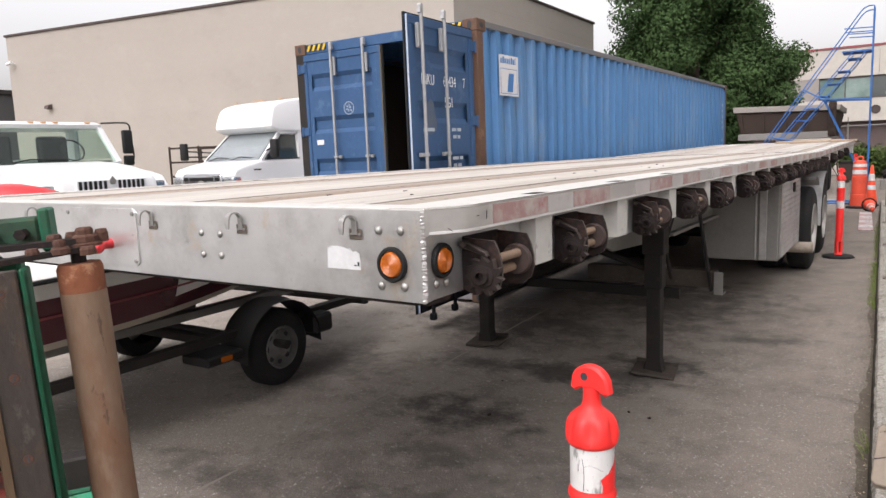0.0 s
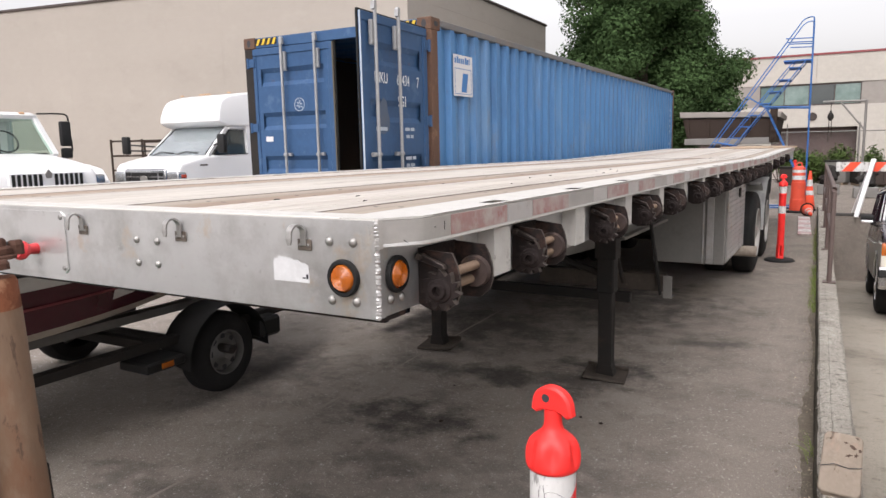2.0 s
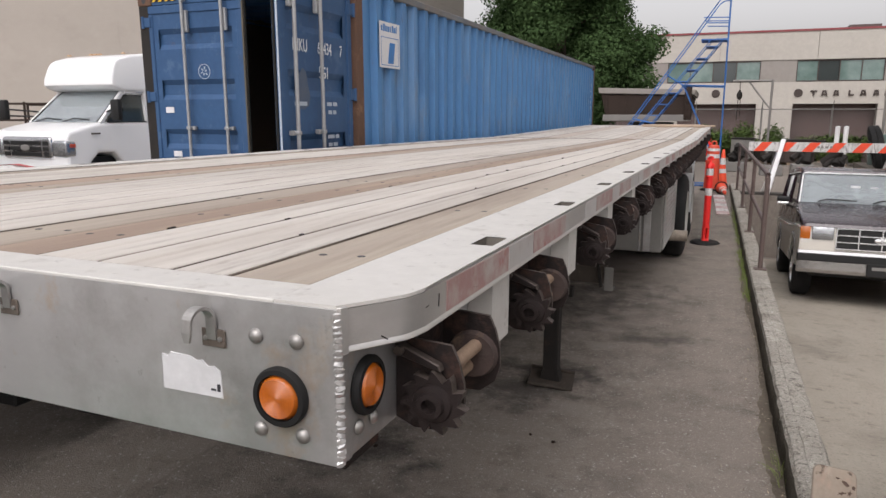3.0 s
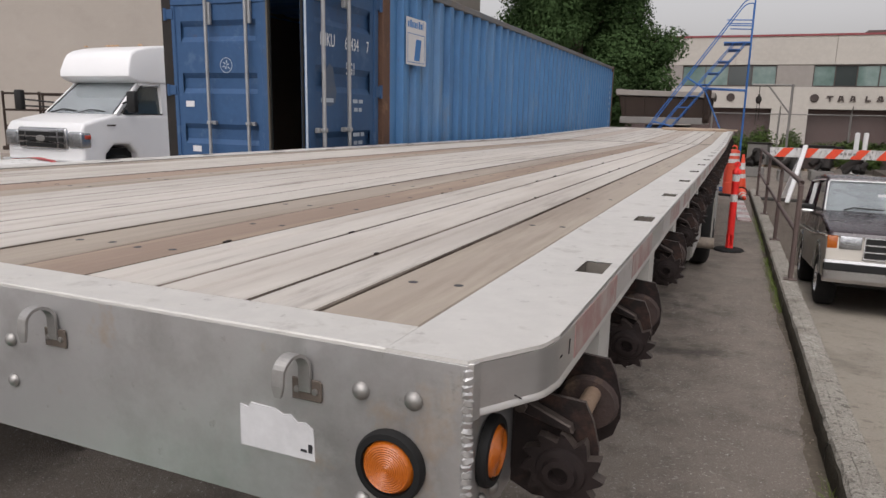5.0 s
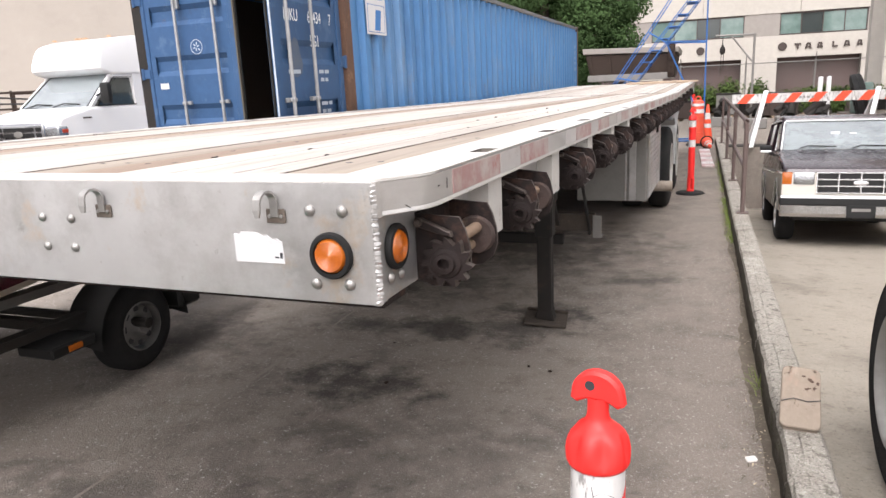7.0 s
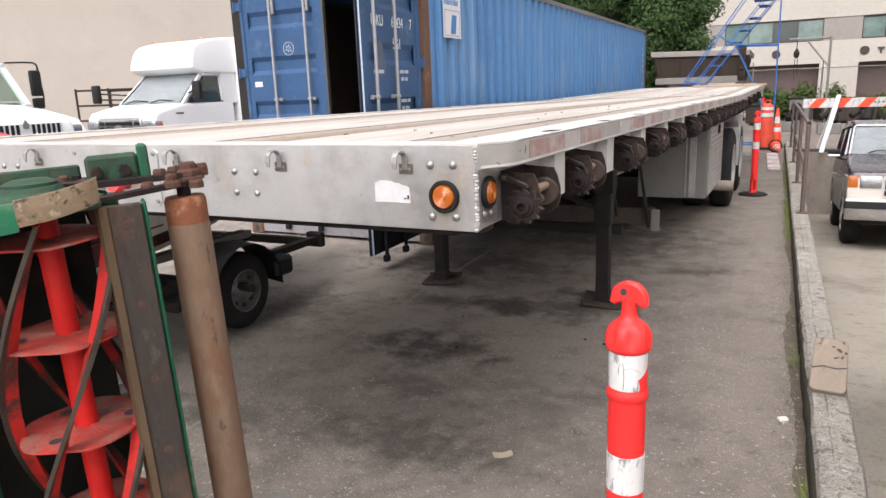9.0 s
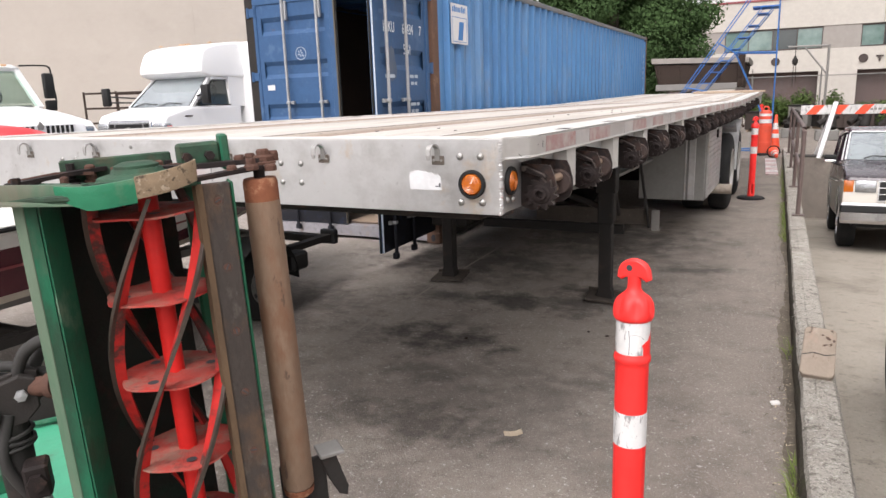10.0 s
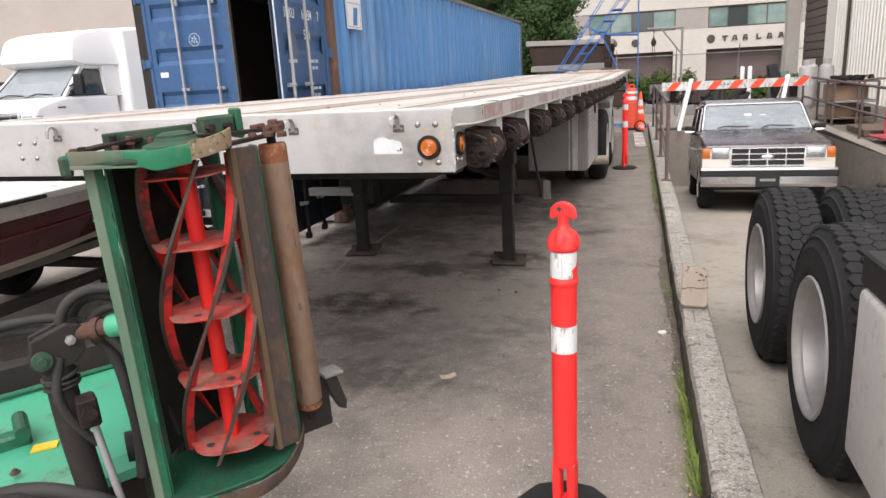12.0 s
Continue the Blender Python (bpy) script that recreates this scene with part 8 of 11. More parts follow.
    for k in range(9):
        bm = bm_new()
        cyl(bm, (-0.02, 0, 0.06), (0.05, 0, 0.06), 0.06, seg=14)
        tube(bm, smooth_path([(0, 0, 0.06), (-0.06, 0.03, 0.11), (-0.13, 0, 0.05), (-0.16, 0, 0.012)], 4), 0.010, seg=6)
        o = part("caster", bm, M["black_steel"], at=pose(4.72 + 0.155 * (k % 5), 14.85 + 0.35 * (k // 5), tz + 0.902, 0, 0, rng.uniform(0, 180)), smooth=True)
        tagged(o, "loose black caster wheel on the storage rack", "caster", "loose casters")
    for x, y in ((4.18, 25.4), (4.46, 25.6)):
        bm = bm_new()
        lathe(bm, [(0.075, 0.0), (0.075, 1.33), (0.065, 1.38), (0.0, 1.40)], seg=14)
        o = part("bollard", bm, M["white_paint"], at=pose(x, y, ground_z(x, y)), smooth=True)
        tagged(o, "white pipe bollard standing by the hedge", "bollard", "white bollards")


build_rail_right()


def build_tank(m, r, h):
    t = thing("propane_tank", m, "white propane cylinder with a collar", "gas cylinder", "propane cylinders")
    bm = bm_new()
    lathe(bm, [(r * 0.7, 0.0), (r * 0.7, 0.05), (r * 0.9, 0.07), (r, 0.14), (r, h - 0.14), (r * 0.9, h - 0.05), (r * 0.55, h), (0, h)], seg=24)
    part("cylinder_body", bm, M["tank_white"], t, smooth=True)
    bm = bm_new()
    lathe(bm, [(r * 0.55, h - 0.01), (r * 0.58, h + 0.14), (r * 0.53, h + 0.14), (r * 0.52, h)], seg=20)
    part("collar", bm, M["tank_white"], t, smooth=True)
    bm = bm_new()
    cyl(bm, (0, 0, h), (0, 0, h + 0.09), 0.02)
    cyl(bm, (-0.04, 0, h + 0.09), (0.04, 0, h + 0.09), 0.02)
    part("valve", bm, M["drum_rust"], t)


build_tank(pose(5.05, 19.4, dock_z(19.4)), 0.20, 1.16)
build_tank(pose(5.62, 19.8, dock_z(19.8)), 0.19, 1.16)
build_tank(pose(5.35, 20.4, dock_z(20.4)), 0.19, 1.16)


def build_tyre_stack():
    for k, (y, tilt) in enumerate(((22.0, 14), (22.35, 11))):
        bm = bm_new()
        lathe(bm, [(0.36, -0.08), (0.62, -0.09), (0.70, -0.06), (0.71, 0.06), (0.62, 0.09), (0.36, 0.08), (0.40, 0.0)], m=pose(0, 0, 0, 0, 90 - tilt, 0), seg=32, close=True)
        o = part("spare_tyre", bm, M["rubber"], at=pose(4.72 + 0.14 * k, y + 0.3, 0.86, 0, 0, -6 + 5 * k), smooth=True)
        tagged(o, "large worn black tyre leaning by the doorway", "tyre", "leaning tyres")


build_tyre_stack()


# ---- blue rolling ladder ----
def build_ladder():
    Y, D = 16.6, 0.62
    g = ground_z(0, 17)
    l = thing("rolling_ladder", pose(0, Y, g), "tall blue steel rolling warehouse ladder", "ladder")
    z = lambda v: v - g
    for y in (0, D):
        bm = bm_new()
        tube(bm, [(0.555, y, 0.02), (0.545, y, z(4.38))], 0.016, seg=8)
        part("rear_post", bm, M["ladder_blue"], l)
        bm = bm_new()
        tube(bm, smooth_path([(0.545, y, z(4.37)), (0.53, y, z(4.405)), (0.44, y, z(4.405)), (0.36, y, z(4.37)), (0.30, y, z(4.31))], 4) + [Vector((-1.58, y, z(1.52))), Vector((-2.42, y, z(0.36)))], 0.013, seg=8)
        part("hand_rail", bm, M["ladder_blue"], l)
        bm = bm_new()
        tube(bm, [(0.42, y, z(3.47)), (-1.05, y, z(1.55)), (-2.12, y, 0.03)], 0.02, flat=(0.055, 0.022))
        part("stringer", bm, M["ladder_blue"], l)
        bm = bm_new()
        tube(bm, [(0.20, y, z(3.50)), (-1.31, y, z(1.55)), (-2.36, y, 0.10)], 0.011, seg=8)
        part("stringer_chord", bm, M["ladder_blue"], l)
        bm = bm_new()
        tube(bm, [(0.0, y, z(3.98)), (0.55, y, z(3.96))], 0.012, seg=8)
        tube(bm, [(0.08, y, z(3.86)), (0.55, y, z(3.84))], 0.012, seg=8)
        part("guard_rail", bm, M["ladder_blue"], l)
        bm = bm_new()
        tube(bm, [(-0.40, y, z(2.50)), (0.555, y, z(2.46))], 0.015, seg=8)
        part("mid_brace", bm, M["ladder_blue"], l)
        bm = bm_new()
        tube(bm, [(-0.36, y, z(2.52)), (0.55, y, 0.45)], 0.012, seg=8)
        part("diagonal_brace", bm, M["ladder_blue"], l)
        bm = bm_new()
        tube(bm, [(-0.75, y, z(2.75)), (-0.28, y, z(2.45))], 0.013, seg=8)
        part("rail_strut", bm, M["ladder_blue"], l)
        bm = bm_new()
        tube(bm, [(-1.45, y, z(1.72)), (-1.0, y, z(1.62))], 0.013, seg=8)
        part("rail_strut", bm, M["ladder_blue"], l)
        bm = bm_new()
        tube(bm, [(-2.12, y, 0.05), (0.55, y, 0.10)], 0.018, seg=8)
        part("base_rail", bm, M["ladder_blue"], l)
        bm = bm_new()
        cyl(bm, (0.56, y - 0.02, 0.06), (0.56, y + 0.02, 0.06), 0.06, seg=14)
        part("caster", bm, M["rubber_black"], l)
    bm = bm_new()
    box(bm, -0.02, 0.55, 0, D, z(3.48), z(3.51))
    part("platform", bm, M["ladder_blue"], l)
    n = 13
    for k in range(n):
        t = (k + 0.5) / n
        x, zz = 0.42 + (-2.12 - 0.42) * t, z(3.47) * (1 - t) + 0.03 * t
        bm = bm_new()
        box(bm, x - 0.23, x + 0.01, 0.0, D, zz - 0.004, zz + 0.014, 0.003)
        part("tread", bm, M["ladder_blue"], l)
    for zz in (z(4.36), z(3.96), z(2.46), 0.25):
        bm = bm_new()
        tube(bm, [(0.55, 0, zz), (0.55, D, zz)], 0.012, seg=8)
        part("cross_bar", bm, M["ladder_blue"], l)


build_ladder()


# ---- spreader body, davit, fence and yard clutter behind ----
def build_spreader():
    g = ground_z(-1.4, 20)
    b = thing("hopper_trailer", pose(-1.45, 20.0, g), "rust-brown steel hopper trailer with a grey rim", "trailer")
    z = lambda v: v - g
    bm = bm_new()
    prism(bm, [(-1.28, z(2.42)), (1.22, z(2.36)), (1.10, z(1.70)), (-1.12, z(1.72))], 0.0, 3.6, plane="xz", bevel=0.02)
    part("hopper", bm, M["rust_brown"], b, "rust-brown hopper side")
    bm = bm_new()
    prism(bm, [(-1.36, z(2.60)), (1.30, z(2.52)), (1.28, z(2.38)), (-1.34, z(2.44))], -0.06, 3.66, plane="xz", bevel=0.01)
    part("top_rim", bm, M["taupe_band"], b, "grey top rim")
    for k in range(5):
        bm = bm_new()
        x = -1.15 + 0.56 * k
        prism(bm, [(x - 0.03, z(2.40)), (x + 0.03, z(2.40)), (x * 0.93 + 0.03, z(1.74)), (x * 0.93 - 0.03, z(1.74))], -0.05, 0.0, plane="xz")
        part("rib", bm, M["rust_brown"], b)
    bm = bm_new()
    box(bm, -1.2, 1.1, -0.08, 3.6, z(1.66), z(1.84), 0.01)
    part("sill_beam", bm, M["grey_steel"], b, "grey sill beam")
    bm = bm_new()
    box(bm, -0.5, 0.5, 0.2, 5.2, z(1.25), z(1.62), 0.01)
    part("chassis", bm, M["black_steel"], b)
    bm = bm_new()
    box(bm, 1.02, 1.20, -0.12, 0.06, z(1.70), z(2.62), 0.02)
    for zz in (1.85, 2.05, 2.25, 2.45):
        cyl(bm, (1.10, -0.18, z(zz)), (1.10, -0.10, z(zz)), 0.05, seg=10)
    part("chain_drive", bm, M["rust_brown"], b)
    for x in (-0.85, 0.85):
        for y in (1.0, 2.3):
            bm = bm_new()
            lathe(bm, [(0.2, -0.14), (0.46, -0.14), (0.5, -0.1), (0.5, 0.1), (0.46, 0.14), (0.2, 0.14), (0, 0.06)], m=Matrix.Translation((x, y, 0.5)) @ pose(0, 0, 0, 0, 90), seg=24)
            part("wheel", bm, M["rubber"], b, smooth=True)


build_spreader()


def build_davit():
    d = thing("davit_crane", pose(0.93, 23.0, 0.10) @ Matrix.Diagonal((0.66, 0.66, 0.75, 1)), "slim grey davit crane with a chain hoist", "crane")
    bm = bm_new()
    tube(bm, [(1.55, 0, 0), (1.55, 0, 3.75)], 0.055, seg=10)
    part("mast", bm, M["grey_steel"], d, smooth=True)
    bm = bm_new()
    tube(bm, [(1.62, 0, 3.70), (-0.15, 0, 3.72)], 0.042, seg=8)
    part("boom", bm, M["grey_steel"], d)
    bm = bm_new()
    tube(bm, [(1.52, 0, 2.6), (0.55, 0, 3.68)], 0.034, seg=8)
    part("boom_brace", bm, M["grey_steel"], d)
    bm = bm_new()
    lathe(bm, [(0.0, 3.36), (0.035, 3.35), (0.06, 3.28), (0.12, 3.20), (0.13, 3.08), (0.08, 2.98), (0.0, 2.95)], m=Matrix.Translation((0.18, 0, 0)), seg=12)
    cyl(bm, (0.18, 0, 3.30), (0.18, 0, 3.70), 0.018, seg=6)
    part("hoist", bm, M["black_steel"], d, "dark chain hoist")
    bm = bm_new()
    tube(bm, [(0.13, 0, 2.96), (0.12, 0, 2.1)], 0.015, seg=6)
    tube(bm, [(0.23, 0, 2.96), (0.25, 0, 2.3)], 0.015, seg=6)
    part("chain", bm, M["black_steel"], d)
    f = thing("chain_link_fence", pose(0, 31.5, 0.05), "grey chain-link fence in front of the office building", "fence")
    for k in range(14):
        x = -16 + 2.6 * k
        bm = bm_new()
        cyl(bm, (x, 0, 0), (x, 0, 2.15), 0.035, seg=8)
        tube(bm, [(x, 0, 2.15), (x + 0.0, -0.25, 2.42)], 0.02, seg=6)
        part("post", bm, M["grey_steel"], f)
    for z in (2.08, 0.1):
        bm = bm_new()
        cyl(bm, (-16, 0, z), (17.8, 0, z), 0.025, seg=6)
        part("rail", bm, M["grey_steel"], f)
    bm = bm_new()
    for k in range(400):
        x = -16 + 0.085 * k
        for dx in (2.0, -2.0):
            a, c = (x, 0, 0.1), (x + dx, 0, 2.1)
            tube(bm, [a, c], 0.0014, seg=3, caps=False)
    tagged(part("mesh", bm, M["grey_steel"], f), kind="stuff")


build_davit()


def build_clutter():
    rng = random.Random(31)
    kinds = (("dark_trim", "black"), ("black_steel", "dark steel"), ("grey_steel", "grey"), ("black_steel", "black"), ("dark_trim", "dark brown"))
    for k in range(14):
        x, y = 0.2 + 0.62 * k + rng.uniform(-0.2, 0.2), 27.5 + rng.uniform(-1.5, 4.0)
        w, h, d = rng.uniform(0.5, 1.1), rng.uniform(0.40, 0.90), rng.uniform(0.4, 0.8)
        mm, word = kinds[k % 5]
        t = thing("equipment_crate", pose(x, y, ground_z(x, y), 0, 0, rng.uniform(-25, 25)), f"{word} crate of stored yard equipment", "crate", "stored crates")
        bm = bm_new()
        box(bm, -w / 2, w / 2, -d / 2, d / 2, 0.08, h, 0.03)
        part("crate_body", bm, M[mm], t)
        bm = bm_new()
        box(bm, -w / 2 - 0.02, w / 2 + 0.02, -d / 2 - 0.02, d / 2 + 0.02, h - 0.06, h + 0.01, 0.01)
        part("lid", bm, M["black_steel"], t)
        for s in (-1, 1):
            bm = bm_new()
            box(bm, s * w * 0.35 - 0.04, s * w * 0.35 + 0.04, -d / 2, d / 2, 0, 0.08)
            part("skid", bm, M["block_wood"], t)
    for k, (x, y) in enumerate(((2.0, 21.5), (2.9, 22.3), (3.6, 21.2), (1.1, 22.8))):
        t = thing("engine_block", pose(x, y, ground_z(x, y)), "greasy dark engine parts on a stand", "machine parts", "engine parts")
        bm = bm_new()
        box(bm, -0.3, 0.3, -0.25, 0.25, 0.0, 0.3, 0.02)
        part("stand", bm, M["grey_steel"], t)
        for j in range(7):
            bm = bm_new()
            cyl(bm, (rng.uniform(-0.3, 0.2), rng.uniform(-0.2, 0.2), rng.uniform(0.3, 0.5)), (rng.uniform(-0.1, 0.3), rng.uniform(-0.2, 0.2), rng.uniform(0.5, 0.85)), rng.uniform(0.06, 0.14), seg=10)
            part("casting", bm, M["black_steel"], t, smooth=True)
    b = thing("chemical_barrel", pose(5.0, 23.2, dock_z(23.2)), "teal plastic barrel beside the wall", "barrel")
    bm = bm_new()
    lathe(bm, [(0.26, 0), (0.29, 0.04), (0.30, 0.28), (0.31, 0.30), (0.30, 0.32), (0.30, 0.58), (0.31, 0.60), (0.30, 0.62), (0.29, 0.86), (0.26, 0.9), (0, 0.9)], seg=24)
    part("barrel_body", bm, M["glass_green"], b, smooth=True)


build_clutter()


# ---- planting ----
def leaf_cloud(bm, blobs, n, size, rng, flat=0.6):
    """Scatter many small leaf quads over the shells of blobs (centre, radii)."""
    vol = [b[1][0] * b[1][1] * b[1][2] for b in blobs]
    tot = sum(v ** 0.67 for v in vol)
    for (c, r), v in zip(blobs, vol):
        for _ in range(int(n * v ** 0.67 / tot)):
            d = Vector((rng.gauss(0, 1), rng.gauss(0, 1), rng.gauss(0, 1))).normalized()
            k = rng.uniform(0.15, 1.12) ** 0.6
            p = Vector((c[0] + d.x * r[0] * k, c[1] + d.y * r[1] * k, c[2] + d.z * r[2] * k))
            nrm = (d + Vector((rng.gauss(0, 0.6), rng.gauss(0, 0.6), rng.gauss(0, 0.5) + 0.3))).normalized()
            a = nrm.orthogonal().normalized()
            a = Matrix.Rotation(rng.uniform(0, 6.28), 3, nrm) @ a
            b = nrm.cross(a)
            s = size * rng.uniform(0.6, 1.4)
            vs = [bm.verts.new(p + a * (s * sx) + b * (s * flat * sy) + nrm * (0.15 * s * (sx * sx))) for sx, sy in ((-1, -0.1), (0.1, -1), (1, 0.15), (-0.1, 1))]
            bm.faces.new(vs)


def build_tree(x, y, height, spread, seed, trunk=0.45):
    rng = random.Random(seed)
    g = ground_z(x, y)
    t = thing("evergreen_tree", pose(x, y, g), "large dense dark evergreen tree", "tree", "evergreen trees")
    bm = bm_new()
    pts = [(0, 0, -0.2), (0.05, 0.02, 0.6), (0.02, 0.06, height * 0.4), (0.08, 0.0, height * 0.75), (0.05, 0.03, height * 0.97)]
    path = smooth_path(pts, 4)
    rings = []
    for i, p in enumerate(path):
        r = trunk * (1 - 0.93 * i / (len(path) - 1)) * (1.35 if i == 0 else 1)
        rings.append([(p.x + r * math.cos(2 * math.pi * k / 12), p.y + r * math.sin(2 * math.pi * k / 12), p.z) for k in range(13)])
    grid_surface(bm, rings)
    part("trunk", bm, M["bark"], t, smooth=True)
    blobs = []
    bm = bm_new()
    n = 64
    for i in range(n):
        f = (i + 0.5) / n
        z = height * (0.10 + 0.88 * f)
        env = spread * (0.55 + 0.6 * min(1, f * 3.2)) * (1 - max(0, f - 0.30) / 0.70) ** 0.62
        a = i * 2.39996 + rng.uniform(-0.4, 0.4)
        rr = env * rng.uniform(0.62, 1.0)
        end = (rr * math.cos(a), rr * math.sin(a), z + rng.uniform(-0.2, 0.3))
        tube(bm, smooth_path([(0, 0, z - 0.5), (end[0] * 0.5, end[1] * 0.5, z + 0.1), end], 3), 0.035, seg=5)
        s = (0.9 + 0.7 * (1 - f)) * spread / 3.6
        for k in range(4):
            q = 0.55 + 0.17 * k
            blobs.append(((end[0] * q + rng.uniform(-0.3, 0.3), end[1] * q + rng.uniform(-0.3, 0.3), z + rng.uniform(-0.35, 0.45)), (s * rng.uniform(0.5, 0.85), s * rng.uniform(0.5, 0.85), s * rng.uniform(0.35, 0.6))))
    part("limbs", bm, M["bark"], t)
    bm = bm_new()
    leaf_cloud(bm, blobs, 190000, 0.056, rng)
    tagged(part("crown", bm, M["leaf"], t, "dense dark green foliage"), kind="stuff")


build_tree(-5.2, 25.5, 10.8, 3.15, 3)
build_tree(-6.8, 33.0, 11.5, 3.3, 11)


def build_hedges():
    rng = random.Random(17)
    spots = [(-0.6, 30.2, 1.1, 1.45), (0.7, 29.6, 1.0, 1.5), (2.0, 30.4, 1.0, 1.55), (3.0, 29.8, 1.1, 1.2), (4.2, 30.2, 1.2, 1.25), (5.4, 29.7, 0.9, 1.2), (6.2, 30.3, 0.9, 1.1), (-3.0, 31, 1.6, 1.5), (4.6, 27.2, 1.2, 0.8)]
    for x, y, r, h in spots:
        h *= 0.80
        b = thing("shrub", pose(x, y, ground_z(x, y)), "low bright green shrub by the fence", "shrub", "shrubs by the fence")
        bm = bm_new()
        for k in range(7):
            a = 2 * math.pi * k / 7
            tube(bm, [(0, 0, 0), (0.5 * r * math.cos(a), 0.3 * r * math.sin(a), h * 0.8)], 0.015, seg=5)
        part("stems", bm, M["bark"], b)
        bm = bm_new()
        blobs = [((rng.uniform(-0.7, 0.7) * r, rng.uniform(-0.3, 0.3) * r, h * rng.uniform(0.45, 0.75)), (r * rng.uniform(0.3, 0.5), r * 0.35, h * rng.uniform(0.3, 0.5))) for _ in range(7)]
        leaf_cloud(bm, blobs, 2600, 0.055, rng)
        tagged(part("leaves", bm, M["bush_leaf"], b), kind="stuff")
    # far treeline past the buildings
    bm = bm_new()
    blobs = [((-60 + 4.4 * k + rng.uniform(-1, 1), 120 + rng.uniform(-6, 6), rng.uniform(2, 5)), (4, 3, rng.uniform(3, 5.5))) for k in range(12)]
    blobs += [((-46 + rng.uniform(-3, 3), 22 + 5 * k, rng.uniform(1.5, 3)), (2.5, 3, rng.uniform(2, 3.4))) for k in range(6)]
    leaf_cloud(bm, blobs, 9000, 0.55, rng)
    o = part("treeline", bm, M["leaf"])
    tagged(o, "dark trees beyond the yard", "trees", kind="stuff")


build_hedges()


def build_grass_and_litter():
    rng = random.Random(23)
    bm = bm_new()
    spans = ((0.25, 1.05, 190), (1.0, 1.35, 40), (2.6, 2.9, 25), (6.0, 8.5, 300), (-0.6, 0.2, 40), (9.0, 12.5, 160))
    for y0, y1, n in spans:
        for _ in range(n):
            y = rng.uniform(y0, y1)
            x = 0.826 - abs(rng.gauss(0, 0.022))
            h = rng.uniform(0.03, 0.14) if y < 1.2 else rng.uniform(0.03, 0.11)
            lean = Vector((rng.gauss(-0.02, 0.025), rng.gauss(0, 0.03), h))
            p = Vector((x, y, ground_z(x, y)))
            w = Vector((rng.uniform(-1, 1), rng.uniform(-1, 1), 0)).normalized() * (0.0030 if y < 1.2 else 0.0022)
            a, b, c, d, e = p - w, p + w, p + lean * 0.6 + w * 0.8, p + lean * 0.6 - w * 0.8, p + lean + Vector((lean.x * 0.5, lean.y * 0.5, -0.1 * h))
            va = [bm.verts.new(v) for v in (a, b, c, d)]
            bm.faces.new(va)
            bm.faces.new((va[3], va[2], bm.verts.new(e)))
    o = part("weed_grass", bm, M["grass"])
    tagged(o, "thin weedy grass growing along the kerb joint", "grass", kind="stuff")
    # grit along the gutter
    bm = bm_new()
    for _ in range(5200):
        y = rng.uniform(-1.2, 9.0)
        x = 0.815 - abs(rng.gauss(0, 0.035 if rng.random() < 0.6 else 0.16)) * (0.6 + 0.8 * math.sin(y * 2.1) ** 2)
        s = rng.uniform(0.002, 0.006) * (2.0 if rng.random() < 0.09 else 1)
        m = Matrix.Translation((x, y, ground_z(x, y) + s * 0.4)) @ pose(0, 0, 0, rng.uniform(0, 360), rng.uniform(0, 360), 0) @ Matrix.Diagonal((s, s * rng.uniform(0.6, 1), s * 0.6, 1))
        vs = [bm.verts.new(m @ Vector(v)) for v in ((1, 0, 0), (-0.5, 0.87, 0), (-0.5, -0.87, 0), (0, 0, 1), (0, 0, -1))]
        for f in ((0, 1, 3), (1, 2, 3), (2, 0, 3), (1, 0, 4), (2, 1, 4), (0, 2, 4)):
            bm.faces.new([vs[i] for i in f])
    o = part("gutter_grit", bm, M["debris"])
    tagged(o, "small stones and grit along the kerb", "gravel", kind="stuff")
    bm = bm_new()
    for _ in range(2600):
        x, y = 0.75 - abs(rng.gauss(0, 1.1)), rng.uniform(-1.2, 6.0)
        s = rng.uniform(0.0015, 0.005)
        m = Matrix.Translation((x, y, ground_z(x, y) + s * 0.3)) @ pose(0, 0, 0, rng.uniform(0, 360), rng.uniform(0, 360), 0) @ Matrix.Diagonal((s, s, s * 0.5, 1))
        vs = [bm.verts.new(m @ Vector(v)) for v in ((1, 0, 0), (-0.5, 0.87, 0), (-0.5, -0.87, 0), (0, 0, 1), (0, 0, -1))]
        for f in ((0, 1, 3), (1, 2, 3), (2, 0, 3), (1, 0, 4), (2, 1, 4), (0, 2, 4)):
            bm.faces.new([vs[i] for i in f])
    o = part("yard_grit", bm, M["debris"])
    tagged(o, "scattered grit on the asphalt", "gravel", kind="stuff")
    # dry leaf scraps blown against the kerb
    for name, mm, n, label in (("leaf_scraps", "leaf_pale", 150, "pale scraps of dry leaf blown against the kerb"), ("dirt_scraps", "gutter_dirt", 220, "brown crumbs of leaf litter along the kerb")):
        bm = bm_new()
        for _ in range(n):
            y = rng.choice((rng.gauss(2.05, 0.28), rng.uniform(-0.9, 1.6), rng.uniform(2.5, 8.0)))
            x = 0.812 - abs(rng.gauss(0, 0.055))
            s = rng.uniform(0.004, 0.013)
            m = Matrix.Translation((x, y, ground_z(x, y) + 0.008)) @ pose(0, 0, 0, rng.gauss(0, 22), rng.gauss(0, 22), rng.uniform(0, 360))
            vs = [bm.verts.new(m @ Vector(v)) for v in ((-s, 0, 0), (-0.3 * s, -0.35 * s, 0.15 * s), (s, 0, 0.1 * s), (0.2 * s, 0.4 * s, 0.2 * s))]
            bm.faces.new(vs)
        tagged(part(name, bm, M[mm]), label, "litter", kind="stuff")
